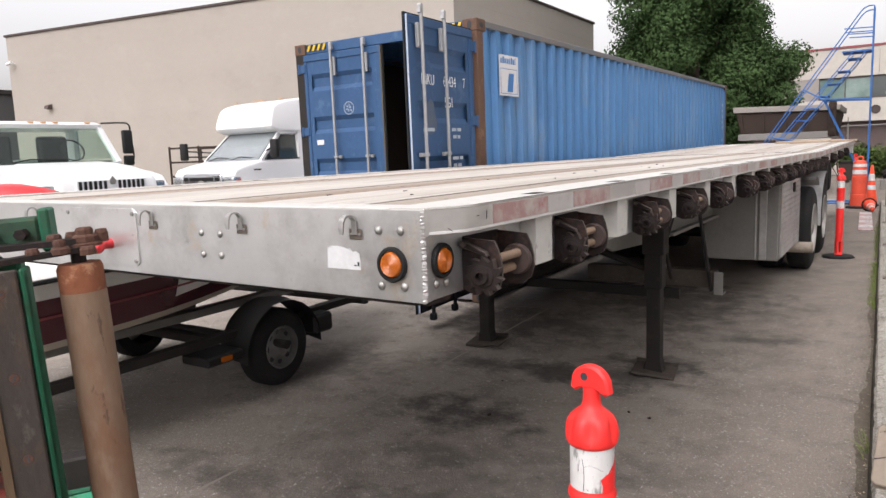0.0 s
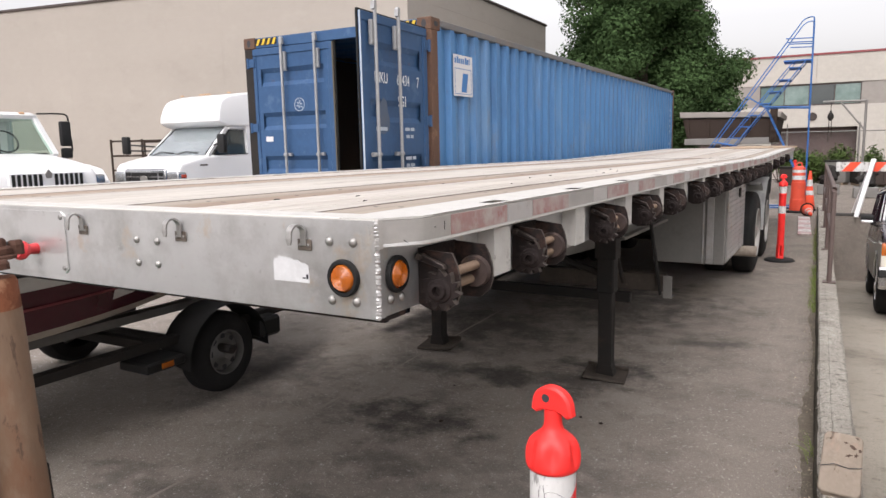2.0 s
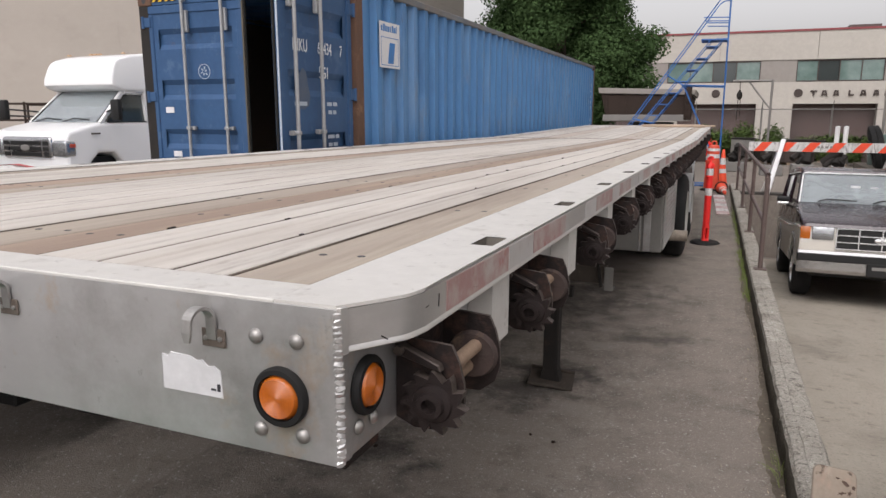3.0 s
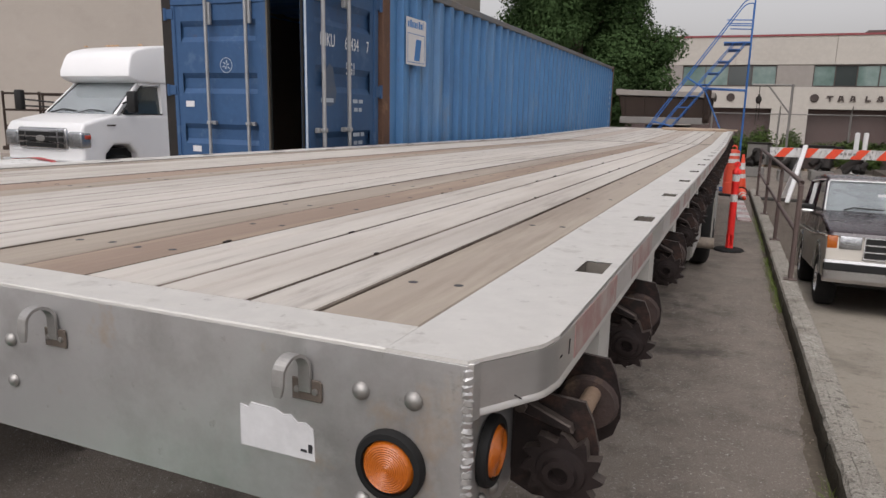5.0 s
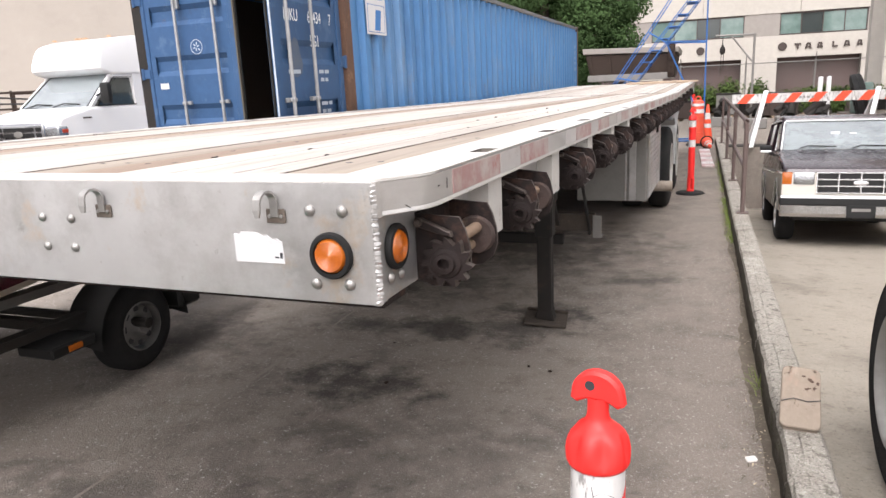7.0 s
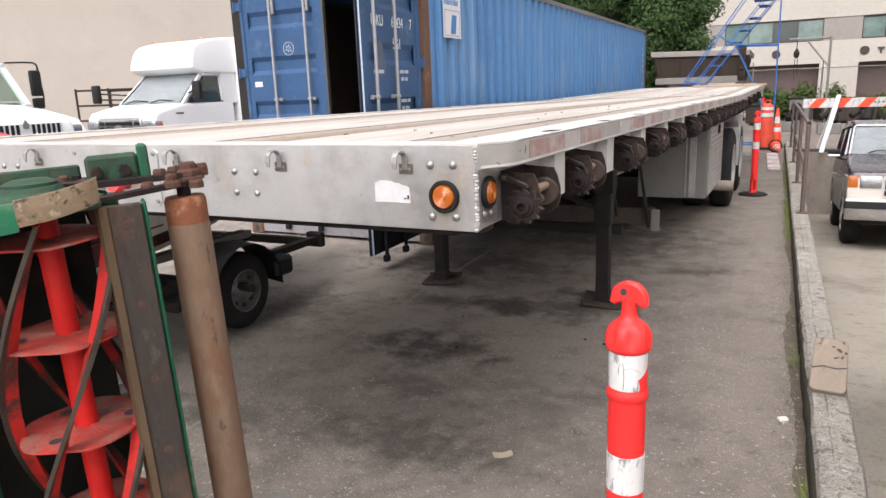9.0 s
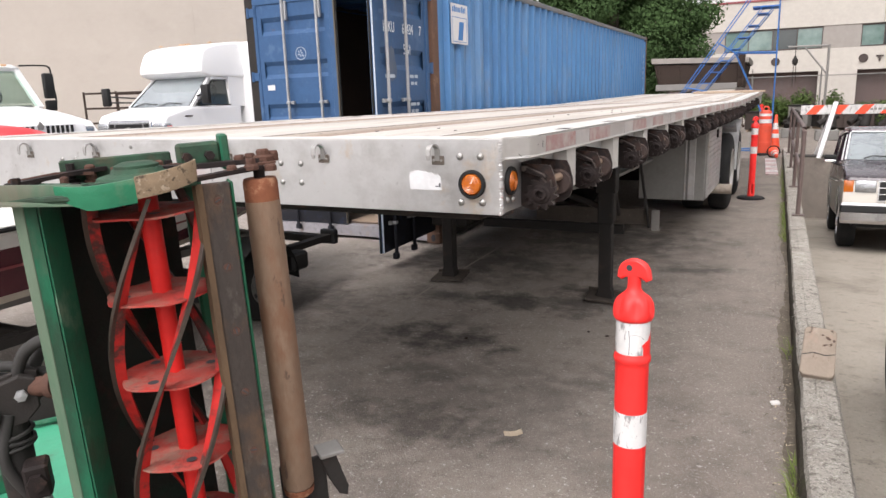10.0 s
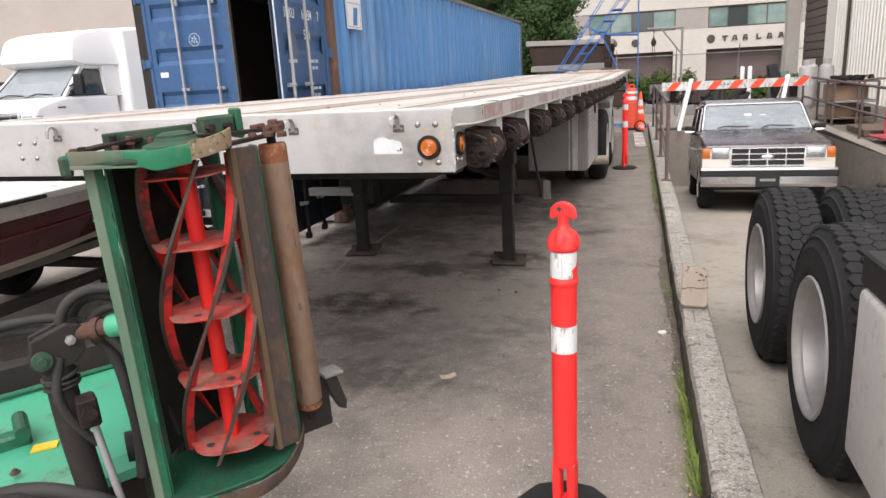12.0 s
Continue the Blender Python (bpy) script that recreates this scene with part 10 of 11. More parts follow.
def build_bus():
    g = ground_z(-10.3, 10)
    b = thing("shuttle_bus", pose(-10.70, 7.69, g, 0, 0, -3), "white cutaway shuttle bus with a raised roof cap", "bus")
    H = 0.99
    bm = bm_new()
    prof = [(0.30, 0.45), (0.26, 0.62), (0.26, 1.21), (0.33, 1.31), (0.60, 1.385), (0.98, 1.46), (2.30, 1.47), (2.30, 0.40), (1.42, 0.40), (1.37, 0.78), (1.20, 0.94), (0.88, 0.94), (0.71, 0.78), (0.66, 0.42)]
    shell(bm, prof, H, taper=0.10, z_from=1.05, bevel=0.07, seg=4)
    part("cab_body", bm, M["white_paint"], b, "white van cab", smooth=True)
    top = 2.05
    for sx in (-1, 1):
        bm = bm_new()
        tube(bm, [(sx * 0.91, 1.00, 1.45), (sx * 0.80, 1.64, top)], 0.04, flat=(0.06, 0.06))
        part("a_pillar", bm, M["white_paint"], b)
        bm = bm_new()
        tube(bm, [(sx * 0.86, 0.985, 1.478), (sx * 0.745, 1.615, top - 0.01)], 0.012, seg=6)
        part("glass_seal", bm, M["rubber_black"], b)
        bm = bm_new()
        box(bm, min(sx * 0.86, sx * 0.945), max(sx * 0.86, sx * 0.945), 2.00, 2.42, 1.44, top)
        box(bm, min(sx * 0.84, sx * 0.90), max(sx * 0.84, sx * 0.90), 1.58, 2.00, top - 0.08, top + 0.02)
        part("b_pillar", bm, M["white_paint"], b)
        bm = bm_new()
        prism(bm, [(1.18, 1.48), (2.00, 1.48), (2.00, top - 0.08), (1.62, top - 0.08)], -0.003, 0.003, plane="yz", m=Matrix.Translation((sx * 0.915, 0, 0)) @ Matrix.Translation((0, 0, 1.3)) @ pose(0, 0, 0, 0, -sx * 6, 0) @ Matrix.Translation((0, 0, -1.3)))
        part("side_window", bm, M["glass_dark"], b)
        bm = bm_new()
        tube(bm, [(sx * 0.935, 1.14, 1.475), (sx * 0.890, 1.60, top - 0.07), (sx * 0.890, 2.01, top - 0.07), (sx * 0.935, 2.01, 1.475), (sx * 0.935, 1.14, 1.475)], 0.014, seg=6)
        part("window_seal", bm, M["rubber_black"], b)
        mr = new("mirror")
        mr.parent = b
        mr.matrix_basis = pose(sx * (1.20 if sx > 0 else 1.42), 1.12 if sx > 0 else 0.85, 1.70)
        bm = bm_new()
        box(bm, -0.10, 0.10, -0.05, 0.05, -0.20, 0.17, 0.03, seg=2)
        part("mirror_shell", bm, M["black_paint"], mr, "black mirror shell", smooth=True)
        bm = bm_new()
        reach = 0.32 if sx > 0 else 0.54
        tube(bm, [(-sx * 0.05, 0, 0.0), (-sx * reach, 0.06 if sx > 0 else 0.30, -0.05)], 0.018, seg=6)
        tube(bm, [(-sx * 0.05, 0, -0.12), (-sx * reach, 0.06 if sx > 0 else 0.30, -0.14)], 0.018, seg=6)
        part("mirror_arm", bm, M["black_paint"], mr)
        road_wheel(b, sx * 0.93, 1.04, 0.38, 0.38, 0.24, 0.22, sx, "grey_steel", 8)
        bm = bm_new()
        box(bm, sx * 0.5 - 0.30, sx * 0.5 + 0.30, 0.7, 1.5, 0.45, 0.87)
        part("wheel_well", bm, M["black_paint"], b)
        road_wheel(b, sx * 1.08, 5.2, 0.38, 0.38, 0.26, 0.22, sx, "grey_steel", 8)
        # headlight with a red-amber corner
        bm = bm_new()
        box(bm, min(sx * 0.64, sx * 0.985), max(sx * 0.64, sx * 0.985), 0.225, 0.44, 0.88, 1.17, 0.05, seg=3)
        hl = part("headlight", bm, M["headlight"], b, smooth=True)
        bm = bm_new()
        box(bm, min(sx * 0.93, sx * 0.996), max(sx * 0.93, sx * 0.996), 0.30, 0.42, 1.045, 1.11, 0.01)
        part("turn_lamp", bm, M["lamp_red"], hl, "red-amber corner lamp")
        bm = bm_new()
        box(bm, min(sx * 0.992, sx * 0.996), max(sx * 0.992, sx * 0.996), 0.74, 0.92, 1.26, 1.29)
        part("fender_badge", bm, M["dark_trim"], b)
    bm = bm_new()
    vs = [bm.verts.new(v) for v in ((-0.88, 0.98, 1.465), (0.88, 0.98, 1.465), (0.76, 1.62, top), (-0.76, 1.62, top))]
    bm.faces.new(vs)
    r = bmesh.ops.extrude_face_region(bm, geom=bm.faces[:])
    for v in [q for q in r["geom"] if isinstance(q, bmesh.types.BMVert)]:
        v.co.y += 0.005
    o = part("windshield", bm, M["glass_dusty_glare"], b, "windshield with sky glare put into its pale colour")
    o.visible_shadow = False
    for x in (-0.42, 0.42):
        bm = bm_new()
        box(bm, x - 0.25, x + 0.25, 2.05, 2.22, 1.0, 1.86, 0.06, seg=2)
        part("seat", bm, M["grey_steel"], b, "grey cloth seat")
    for x0 in (-0.72, 0.0):
        bm = bm_new()
        tube(bm, [(x0, 0.96, 1.475), (x0 + 0.25, 1.02, 1.54), (x0 + 0.62, 1.02, 1.51)], 0.012, seg=6)
        part("wiper", bm, M["black_paint"], b)
    bm = bm_new()
    box(bm, -0.63, 0.63, 0.215, 0.31, 0.85, 1.22, 0.05, seg=3)
    gr = part("grille", bm, M["bus_chrome"], b, "chrome-framed grille", smooth=True)
    for z in (0.89, 0.985, 1.080):
        for x0, x1 in ((-0.57, -0.44), (-0.385, 0.385), (0.44, 0.57)):
            bm = bm_new()
            box(bm, x0, x1, 0.205, 0.217, z, z + 0.070, 0.005)
            part("grille_slot", bm, M["black_paint"], gr)
    bm = bm_new()
    lathe(bm, [(0.0, 0.015), (0.09, 0.010), (0.10, 0.0)], m=Matrix.Translation((0, 0.200, 1.035)) @ pose(0, 0, 0, 90) @ Matrix.Diagonal((1.2, 0.55, 1, 1)), seg=20)
    part("badge", bm, M["grey_steel"], gr, smooth=True)
    bm = bm_new()
    box(bm, -1.0, 1.0, 0.14, 0.38, 0.45, 0.68, 0.04, seg=2)
    part("bumper", bm, M["chrome"], b, smooth=True)
    # raised cap over the cab and the passenger body behind
    bm = bm_new()
    prof = [(2.42, 0.45), (2.40, top + 0.69), (2.7, top + 0.73), (7.6, top + 0.73), (7.7, top + 0.6), (7.7, 0.45)]
    shell(bm, prof, 1.17, taper=0.02, z_from=1.5, bevel=0.09, seg=3)
    part("passenger_body", bm, M["white_paint"], b, "white fibreglass passenger body", smooth=True)
    bm = bm_new()
    prof = [(1.56, top - 0.02), (1.40, top + 0.03), (1.33, top + 0.09), (1.33, top + 0.20), (1.40, top + 0.40), (1.46, top + 0.50), (1.58, top + 0.57), (1.80, top + 0.63), (2.10, top + 0.68), (2.46, top + 0.71), (2.46, top - 0.02)]
    shell(bm, prof, 0.92, taper=0.16, z_from=top + 0.12, bevel=0.05, seg=3)
    for v in bm.verts:
        v.co.x *= 1.0 + 0.10 * max(0.0, v.co.y - 1.5)
    part("roof_cap", bm, M["white_paint"], b, "bulging white roof cap", smooth=True)
    for x in (-0.15, 0.0, 0.15, -0.9, 0.9):
        bm = bm_new()
        box(bm, x * 0.8 - 0.03, x * 0.8 + 0.03, 1.76, 1.82, top + 0.655, top + 0.682, 0.008)
        part("marker_lamp", bm, M["lamp_dull"], b)
    for k in range(4):
        bm = bm_new()
        box(bm, 1.185, 1.193, 3.0 + 1.1 * k, 3.95 + 1.1 * k, 1.45, 2.15, 0.002)
        part("body_window", bm, M["glass_dark"], b)
    bm = bm_new()
    box(bm, -0.8, 0.8, 1.2, 1.7, 1.30, 1.45, 0.03)
    part("dashboard", bm, M["dash"], b)


build_bus()


def build_white_truck():
    g = ground_z(-11, 5)
    # local y points to the tail; the nose looks along -y local
    b = thing("white_truck", pose(-9.25, 5.10, g, 0, 0, 86), "white medium-duty truck with a long hood and cab lamps", "truck")
    bm = bm_new()
    prof = [(0.06, 0.70), (0.0, 0.95), (0.03, 1.24), (0.10, 1.33), (0.28, 1.40), (0.7, 1.48), (1.25, 1.545), (1.62, 1.57), (1.62, 0.70)]
    shell(bm, prof, 0.80, taper=0.16, z_from=1.2, bevel=0.09, seg=3)
    part("hood", bm, M["white_paint"], b, "rounded white hood", smooth=True)
    for sx in (-1, 1):
        prof = [(0.20, 0.72), (0.22, 1.10), (0.40, 1.30), (0.8, 1.38), (1.3, 1.36), (1.62, 1.30), (1.62, 0.8), (1.42, 0.72), (1.30, 1.0), (1.05, 1.14), (0.75, 1.10), (0.52, 0.95), (0.46, 0.72)]
        mshift = bm_new()
        shell(mshift, prof, 0.23, bevel=0.06, seg=3)
        for v in mshift.verts:
            v.co.x += sx * 0.90
        part("fender", mshift, M["white_paint"], b, "white front fender", smooth=True)
        road_wheel(b, sx * 1.10, 0.95, 0.50, 0.50, 0.28, 0.29, sx, "white_paint", 8)
        bm = bm_new()
        box(bm, min(sx * 0.68, sx * 1.0), max(sx * 0.68, sx * 1.0), 0.16, 0.26, 1.02, 1.22, 0.03, seg=2)
        part("headlight", bm, M["headlight"], b, smooth=True)
    # grille with upright bars
    bm = bm_new()
    box(bm, -0.56, 0.56, -0.02, 0.04, 0.90, 1.29, 0.02)
    gr = part("grille", bm, M["white_paint"], b)
    for k in range(14):
        bm = bm_new()
        x = -0.52 + 0.076 * k
        if abs(x + 0.02) < 0.05:
            continue
        box(bm, x, x + 0.045, -0.035, -0.018, 0.93, 1.26, 0.004)
        part("grille_slot", bm, M["black_paint"], gr)
    bm = bm_new()
    prism(bm, [(-0.035, 1.20), (0.035, 1.20), (0.05, 1.26), (0.0, 1.33), (-0.05, 1.26)], -0.045, -0.02, plane="xz", bevel=0.004)
    part("badge", bm, M["grey_steel"], gr)
    bm = bm_new()
    box(bm, -1.15, 1.15, -0.20, 0.05, 0.50, 0.82, 0.04, seg=2)
    part("bumper", bm, M["white_paint"], b, smooth=True)
    # cab
    bm = bm_new()
    prof = [(1.60, 0.75), (1.60, 1.55), (3.3, 1.58), (3.3, 0.75)]
    shell(bm, prof, 1.06, bevel=0.05)
    part("cab_body", bm, M["white_paint"], b, smooth=True)
    top = 2.19
    bm = bm_new()
    prof = [(2.02, top - 0.04), (1.98, top + 0.03), (2.15, top + 0.085), (3.2, top + 0.10), (3.3, top + 0.04), (3.3, top - 0.04)]
    shell(bm, prof, 0.98, bevel=0.05, seg=2)
    part("cab_roof", bm, M["white_paint"], b, smooth=True)
    for sx in (-1, 1):
        bm = bm_new()
        tube(bm, [(sx * 1.01, 1.60, 1.54), (sx * 0.93, 2.05, top)], 0.04, flat=(0.09, 0.08))
        part("a_pillar", bm, M["white_paint"], b)
        bm = bm_new()
        box(bm, min(sx * 0.93, sx * 1.04), max(sx * 0.93, sx * 1.04), 3.0, 3.3, 1.60, top)
        part("b_pillar", bm, M["white_paint"], b)
        bm = bm_new()
        prism(bm, [(1.76, 1.62), (3.0, 1.62), (3.0, top - 0.03), (2.12, top - 0.03)], -0.003, 0.003, plane="yz", m=Matrix.Translation((sx * 1.0, 0, 0)))
        o = part("side_window", bm, M["glass"], b)
        o.visible_shadow = False
        mr = new("mirror")
        mr.parent = b
        mr.matrix_basis = pose(sx * 1.28, 1.72, 1.82)
        bm = bm_new()
        box(bm, -0.09, 0.09, -0.05, 0.05, -0.13, 0.30, 0.03, seg=2)
        box(bm, -0.09, 0.09, -0.05, 0.05, -0.34, -0.16, 0.03, seg=2)
        part("mirror_shell", bm, M["black_paint"], mr, "tall black mirror", smooth=True)
        bm = bm_new()
        tube(bm, smooth_path([(-sx * 0.40, 0.12, 0.42), (-sx * 0.1, 0.06, 0.43), (sx * 0.06, 0.02, 0.40), (sx * 0.08, 0.02, 0.2), (sx * 0.08, 0.02, -0.30), (-sx * 0.36, 0.12, -0.38)], 4), 0.016, seg=6)
        part("mirror_arm", bm, M["black_paint"], mr)
    bm = bm_new()
    vs = [bm.verts.new(v) for v in ((-0.98, 1.58, 1.56), (0.98, 1.58, 1.56), (0.90, 2.04, top), (-0.90, 2.04, top))]
    bm.faces.new(vs)
    r = bmesh.ops.extrude_face_region(bm, geom=bm.faces[:])
    for v in [q for q in r["geom"] if isinstance(q, bmesh.types.BMVert)]:
        v.co.y += 0.005
    o = part("windshield", bm, M["glass_tint"], b, "green-tinted windshield")
    o.visible_shadow = False
    bm = bm_new()
    box(bm, -0.95, 0.95, 1.66, 2.0, 1.40, 1.58, 0.03)
    part("dashboard", bm, M["dash"], b)
    for x in (-0.5, 0.45):
        bm = bm_new()
        box(bm, x - 0.26, x + 0.26, 2.75, 2.92, 1.3, 2.05, 0.06, seg=2)
        part("seat", bm, M["dash"], b)
    bm = bm_new()
    lathe(bm, [(0.21 + 0.014 * math.cos(2 * math.pi * k / 6), 0.014 * math.sin(2 * math.pi * k / 6)) for k in range(6)], m=Matrix.Translation((0.5, 2.2, 1.78)) @ pose(0, 0, 0, 60), seg=22, close=True)
    part("steering_wheel", bm, M["black_paint"], b, smooth=True)
    bm = bm_new()
    tube(bm, [(-0.75, 1.57, 1.58), (-0.45, 1.60, 1.63), (0.1, 1.60, 1.62)], 0.012, seg=6)
    part("wiper", bm, M["black_paint"], b)
    for x in (-0.75, -0.2, 0.0, 0.2, 0.75):
        bm = bm_new()
        box(bm, x - 0.045, x + 0.045, 2.03, 2.10, top + 0.05, top + 0.085, 0.012)
        part("cab_lamp", bm, M["lamp_dull"], b, "dull amber cab lamp")
    bm = bm_new()
    box(bm, -1.0, 1.0, 3.28, 3.32, 0.8, 1.65)
    part("cab_back", bm, M["white_paint"], b)
    bm = bm_new()
    box(bm, -0.45, 0.45, 0.2, 7.0, 0.55, 0.78, 0.01)
    part("chassis", bm, M["black_steel"], b)
    for sx in (-1, 1):
        road_wheel(b, sx * 1.1, 5.6, 0.50, 0.50, 0.5, 0.29, sx, "white_paint", 8)


build_white_truck()


def build_boat():
    g = ground_z(-3.4, 1.5)
    b = thing("boat_trailer", pose(-2.62, 0, g), "black steel boat trailer with small spoked wheels", "trailer")
    Z = lambda v: v - g
    REAR = 3.03
    for x in (-0.10, -1.60):
        bm = bm_new()
        tube(bm, [(x, -2.6, Z(0.50)), (x, 1.6, Z(0.50)), (x, 2.6, Z(0.50)), (x, REAR, Z(0.50))], 0.04, flat=(0.075, 0.05))
        part("frame_rail", bm, M["black_steel"], b)
    for y in (-1.6, 0.4, 1.6, REAR - 0.04):
        bm = bm_new()
        box(bm, -1.58, -0.12, y - 0.03, y + 0.03, Z(0.46), Z(0.52), 0.004)
        part("crossmember", bm, M["black_steel"], b)
    for x in (-0.42, -1.28):
        bm = bm_new()
        tube(bm, [(x, -2.2, Z(0.60)), (x, 2.6, Z(0.62))], 0.04, flat=(0.10, 0.05))
        part("bunk", bm, M["grey_steel"], b, "carpeted grey bunk")
    bm = bm_new()
    cyl(bm, (0.1, 2.03, Z(0.38)), (-1.8, 2.03, Z(0.38)), 0.03)
    part("axle", bm, M["black_steel"], b)
    for x, s in ((0.02, 1), (-1.72, -1)):
        w = road_wheel(b, x, 2.06, 0.268, 0.268, 0.18, 0.155, s, "rim_grey", 8)
        bm = bm_new()
        rows = []
        for k in range(13):
            a = radians(-4 + 188 * k / 12)
            rows.append([(x + s * (0.03 - q), 2.06 + 0.345 * math.cos(a), 0.28 + 0.335 * math.sin(a) + (0.0 if 0.0 < q < 0.24 else -0.02)) for q in (-0.012, 0.0, 0.12, 0.24, 0.252)])
        grid_surface(bm, rows)
        part("fender", bm, M["black_paint"], b, "black rounded trailer fender", smooth=True)
        bm = bm_new()
        box(bm, min(x - s * 0.22, x + s * 0.03), max(x - s * 0.22, x + s * 0.03), 1.42, 1.70, 0.30, 0.36, 0.01)
        part("fender_step", bm, M["black_paint"], b)
        bm = bm_new()
        box(bm, min(x - s * 0.22, x + s * 0.03), max(x - s * 0.22, x + s * 0.03), 2.36, 2.56, 0.28, 0.42, 0.02)
        part("fender_step", bm, M["black_paint"], b)
        bm = bm_new()
        box(bm, min(x + s * 0.03, x + s * 0.04), max(x + s * 0.03, x + s * 0.04), 1.52, 1.60, 0.315, 0.345)
        part("side_marker", bm, M["amber"], b, "amber side marker")
    for x in (-0.10, -1.60):
        bm = bm_new()
        box(bm, x - 0.075, x + 0.075, REAR - 0.01, REAR + 0.05, Z(0.44), Z(0.56), 0.01)
        lamp = part("tail_light", bm, M["black_paint"], b, "black lamp housing")
        bm = bm_new()
        box(bm, x - 0.06, x + 0.06, REAR + 0.05, REAR + 0.062, Z(0.46), Z(0.54), 0.006)
        part("lens", bm, M["lamp_red"], lamp, "dark red lens")
    # the boat itself: hull lofted from sections, bow towards +y
    boat = thing("motor_boat", pose(-3.47, 0, 0), "white and maroon motor boat resting on its trailer", "boat")
    def section(y):
        t = (y + 3.2) / 7.4
        hw = 0.86 * (1 - max(0, t - 0.55) ** 2 * 4.2)
        hw = max(hw, 0.02)
        keel = 0.52 + max(0, t - 0.55) ** 2 * 2.6
        chine_z = keel + 0.14 + 0.16 * max(0, t - 0.3)
        sheer = 1.02 + 0.10 * t
        ch = hw * (0.88 - 0.25 * max(0, t - 0.4))
        return hw, keel, chine_z, sheer, ch
    ys = [-3.2 + 0.25 * i for i in range(28)]
    hull = {"bottom": [], "stripe": [], "band": [], "top": []}
    for y in ys:
        hw, k, c, s, ch = section(y)
        z1, z2 = c + (s - c) * 0.10, c + (s - c) * 0.74
        lerp = lambda z: ch + (hw - ch) * (z - c) / max(1e-3, (s - c))
        hull["bottom"].append([(-lerp(z1), y, z1), (-ch, y, c), (0, y, k), (ch, y, c), (lerp(z1), y, z1)])
        hull["stripe"].append([(lerp(z1), y, z1), (lerp(z2), y, z2)])
        hull["band"].append([(-lerp(z1), y, z1), (-lerp(z2), y, z2)])
        hull["top"].append([(lerp(z2), y, z2), (hw, y, s - 0.03), (hw + 0.02, y, s - 0.02), (hw + 0.02, y, s + 0.015), (hw - 0.02, y, s + 0.03), (hw * 0.72, y, s + 0.05 + 0.05 * (1 if y > 0.8 else 0)), (0, y, s + (0.12 if y > 0.8 else 0.05)), (-hw * 0.72, y, s + 0.05), (-hw + 0.02, y, s + 0.03), (-hw - 0.02, y, s), (-hw, y, s - 0.03), (-lerp(z2), y, z2)])
    for nm, mm, lab in (("bottom", "boat_beige", "pale hull bottom"), ("stripe", "boat_maroon", "maroon hull side"), ("band", "boat_maroon", ""), ("top", "boat_white", "white deck and gunwale")):
        bm = bm_new()
        grid_surface(bm, hull[nm])
        part("hull_" + nm, bm, M[mm], boat, lab, smooth=True)
    bm = bm_new()
    prism(bm, [(-0.80, 0.62), (-0.4, 0.52), (0.4, 0.52), (0.80, 0.62), (0.84, 1.0), (-0.84, 1.0)], -3.22, -3.19, plane="xz")
    part("transom", bm, M["boat_white"], boat)
    # pale swoosh and unreadable lettering bars on the maroon side
    def side_x(y, f):
        hw, k, c, s, ch = section(y)
        z = c + (s - c) * f
        return ch + (hw - ch) * f + 0.006, z
    bm = bm_new()
    rows = []
    for i in range(14):
        y = 1.35 + 0.10 * i
        f0, f1 = 0.30 + 0.02 * i, 0.74 - 0.012 * i
        rows.append([(*(side_x(y, f)[0:1]), y, side_x(y, f)[1]) for f in (f0, f1)])
    grid_surface(bm, rows)
    part("hull_swoosh", bm, M["boat_white"], boat, "pale swoosh on the maroon hull")
    for k in range(4):
        bm = bm_new()
        rows = []
        for i in range(4):
            y = 1.62 + 0.30 * k + 0.07 * i
            rows.append([(side_x(y, f)[0] + 0.004, y + 0.06 * (f - 0.4), side_x(y, f)[1]) for f in (0.44, 0.50)])
        grid_surface(bm, rows)
        rows = []
        for i in range(3):
            y = 1.64 + 0.30 * k + 0.08 * i
            rows.append([(side_x(y, f)[0] + 0.004, y + 0.06 * (f - 0.4), side_x(y, f)[1]) for f in (0.56, 0.62)])
        grid_surface(bm, rows)
        part("lettering_bar", bm, M["ink"], boat)
    bm = bm_new()
    rows = []
    for i in range(22):
        y = -3.1 + 0.22 * i
        rows.append([(side_x(y, f)[0] + 0.002, y, side_x(y, f)[1]) for f in (0.46, 0.50)])
    grid_surface(bm, rows)
    part("hull_pinstripe", bm, M["red_trim"], boat)
    bm = bm_new()
    tube(bm, [(0.885, -3.1, 1.02), (0.885, 0.9, 1.075)], 0.012, seg=6)
    part("rub_rail", bm, M["black_paint"], boat)
    # long tow tube that slopes down towards the bow
    t = thing("inflatable_tube", pose(-3.36, 0, 0), "white and red inflatable tow tube lying on the boat", "inflatable")
    white, red_back, red_nose = [], [], []
    for i in range(29):
        f = i / 28
        y = 0.55 + 1.75 * f
        hw = 0.34 * (1 - abs(2 * f - 1) ** 5) + 0.03
        drop = min(max((y - 0.82) / 0.30, 0.0), 1.0)
        zt = 1.532 - 0.082 * drop * drop * (3 - 2 * drop) - 0.15 * max(0.0, (y - 2.16) / 0.14) ** 2 - 0.12 * max(0.0, (0.72 - y) / 0.17) ** 2
        zb = 1.10 + 0.03 * f
        h = zt - zb
        white.append([(hw * c, y, zb + h * q) for c, q in ((-0.60, 0.0), (-0.95, 0.22), (-1.0, 0.50), (-0.86, 0.80), (-0.55, 0.96), (0.0, 1.0), (0.55, 0.96), (0.86, 0.80), (1.0, 0.50), (0.95, 0.22), (0.60, 0.0), (-0.60, 0.0))])
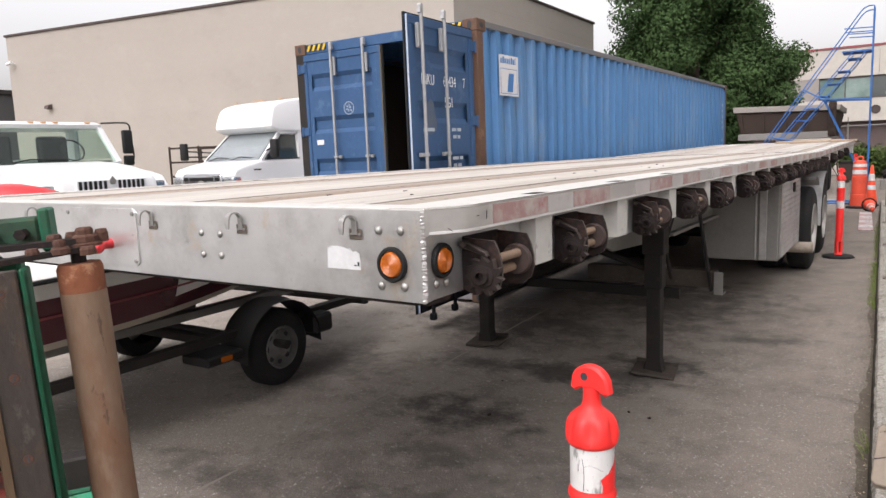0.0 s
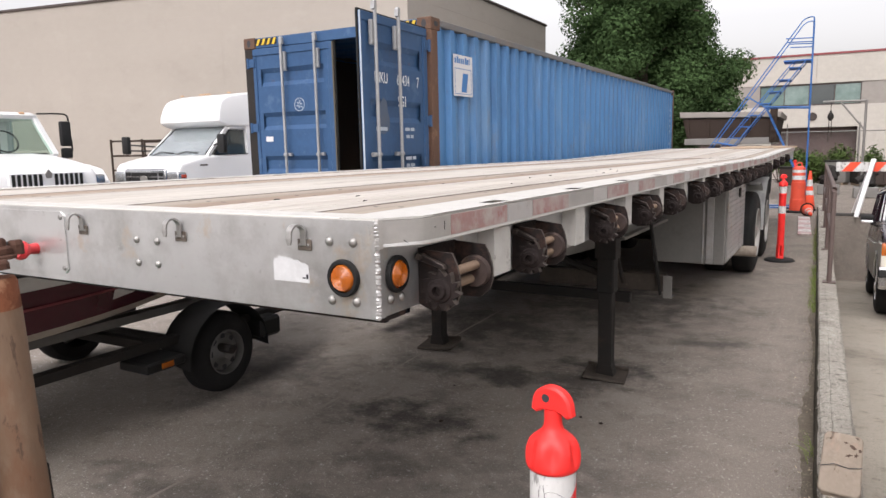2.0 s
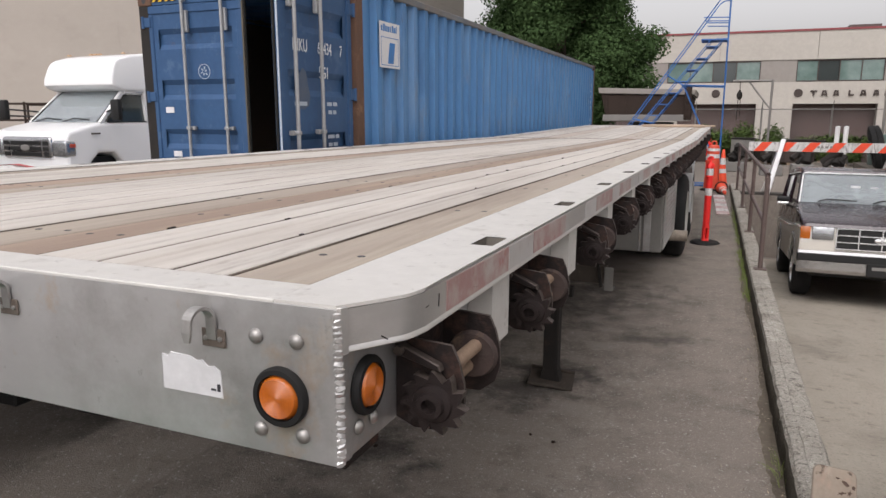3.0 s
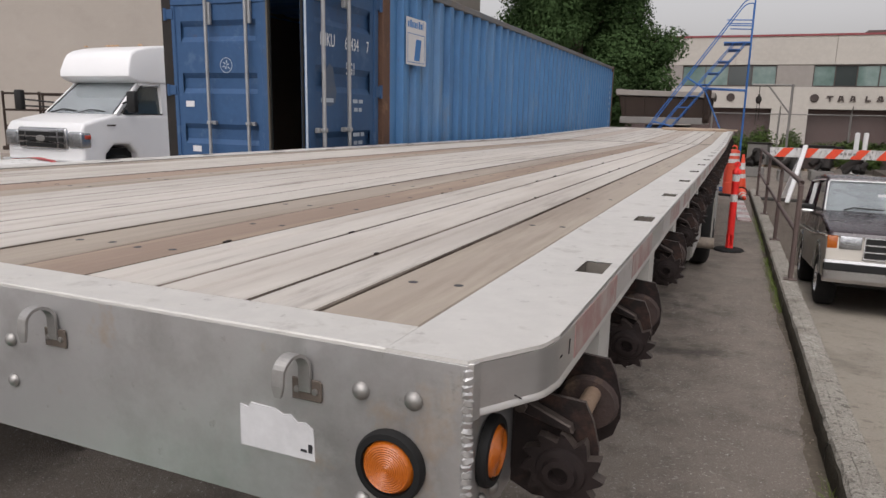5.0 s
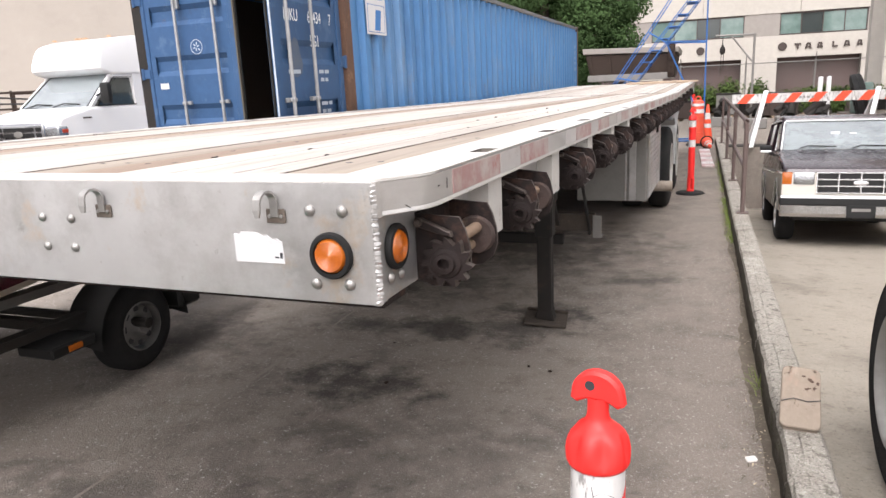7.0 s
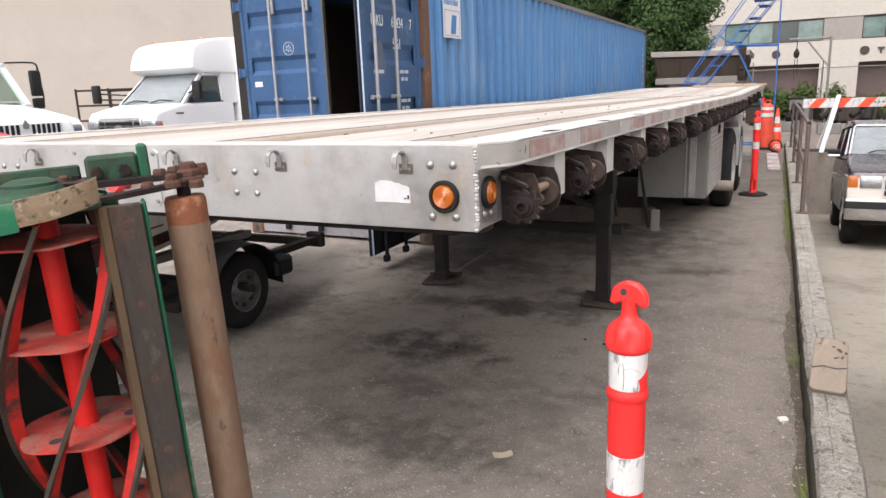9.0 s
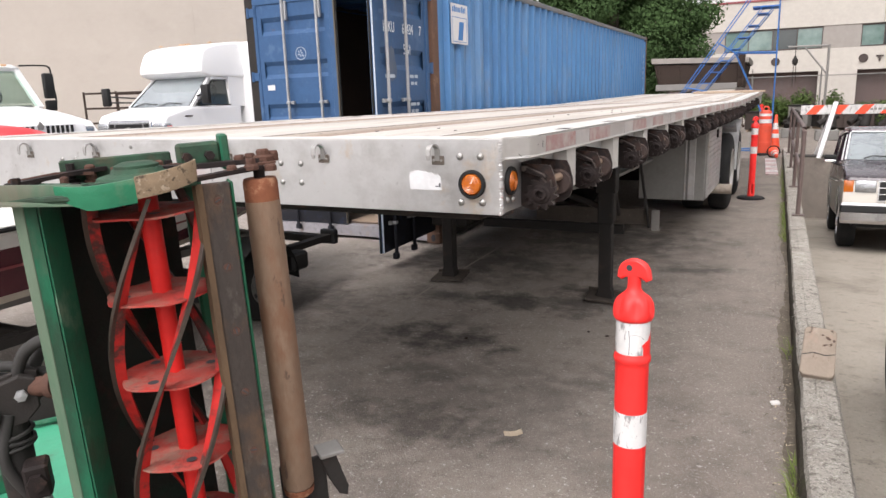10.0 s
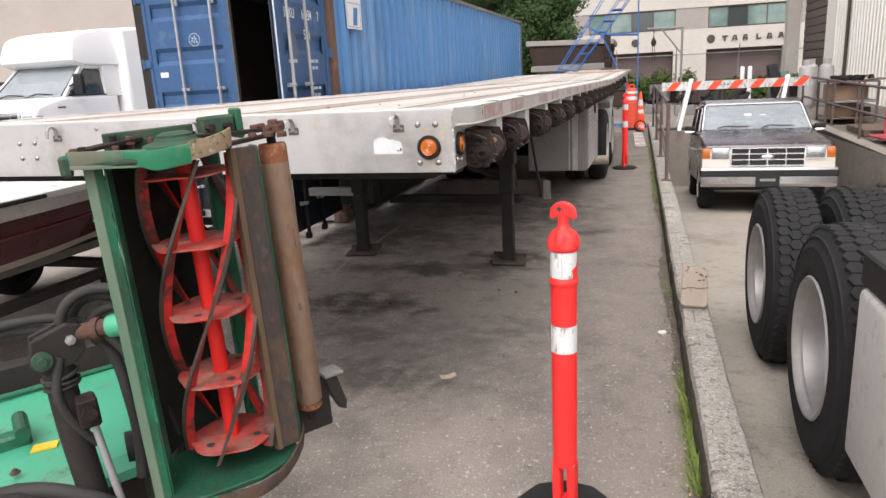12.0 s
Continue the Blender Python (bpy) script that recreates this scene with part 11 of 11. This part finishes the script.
        strip = [(hw * c * 0.995, y, zb + h * q + 0.005) for c, q in ((-0.80, 0.85), (-0.55, 0.96), (0.0, 1.0), (0.55, 0.96), (0.86, 0.80), (0.94, 0.64))]
        if 1 <= i and y < 1.06:
            red_back.append(strip)
        elif y > 2.06 and i < 28:
            red_nose.append(strip)
    bm = bm_new()
    grid_surface(bm, white)
    part("tube_body", bm, M["boat_white"], t, smooth=True)
    bm = bm_new()
    grid_surface(bm, red_back)
    part("red_panel", bm, M["red_plastic"], t, "red top panel", smooth=True)
    bm = bm_new()
    grid_surface(bm, red_nose)
    part("red_panel", bm, M["red_plastic"], t, "red nose panel", smooth=True)


build_boat()


def build_racks():
    r = thing("rack_trailer", pose(-14.6, 12.0, ground_z(-14, 12), 0, 0, 14), "brown pipe-rack utility trailer by the wall", "trailer")
    for z in (0.55, 1.05, 1.45, 1.85):
        bm = bm_new()
        for y in (0, 1.4):
            tube(bm, [(-2.0, y, z), (2.2, y, z)], 0.03, seg=6)
        part("rack_rail", bm, M["rust_brown"], r)
    for x in (-2.0, -1.0, 0.0, 1.1, 2.2):
        for y in (0, 1.4):
            bm = bm_new()
            tube(bm, [(x, y, 0.5), (x, y, 1.9)], 0.03, seg=6)
            part("rack_post", bm, M["rust_brown"], r)
    bm = bm_new()
    box(bm, -2.1, 2.3, -0.05, 1.45, 0.45, 0.55, 0.01)
    part("rack_bed", bm, M["rust_brown"], r)
    for y in (-0.1, 1.5):
        bm = bm_new()
        cyl(bm, (0, y - 0.1, 0.33), (0, y + 0.1, 0.33), 0.33, seg=20)
        part("wheel", bm, M["rubber"], r)
    # flat bed edge beside it
    f = thing("flatbed_truck", pose(-12.2, 10.6, ground_z(-12, 10), 0, 0, 10), "dark brown flatbed truck parked by the wall", "truck")
    bm = bm_new()
    box(bm, -1.4, 1.6, 0, 3.5, 1.05, 1.28, 0.02)
    part("bed", bm, M["rust_brown"], f)
    for x in (-1.0, 1.2):
        for y in (0.8, 2.6):
            bm = bm_new()
            cyl(bm, (x - 0.12, y, 0.45), (x + 0.12, y, 0.45), 0.45, seg=20)
            part("wheel", bm, M["rubber"], f, smooth=True)
    bm = bm_new()
    box(bm, -0.6, 0.8, 0.1, 3.4, 0.8, 1.05)
    part("frame", bm, M["black_steel"], f)
    # plain dark shed closing the yard at the far left
    s = thing("dark_shed", pose(-37.5, 11.0, 0.0), "dark grey shed at the edge of the yard", "shed")
    bm = bm_new()
    box(bm, -5, 5, 0, 8, 0, 4.95, 0.02)
    part("shed_wall", bm, M["shed_grey"], s)
    bm = bm_new()
    prism(bm, [(-5.1, 4.95), (5.1, 4.95), (5.0, 5.15), (-5.0, 5.15)], -0.3, 8.3, plane="xz")
    part("shed_roof", bm, M["black_steel"], s)


build_racks()
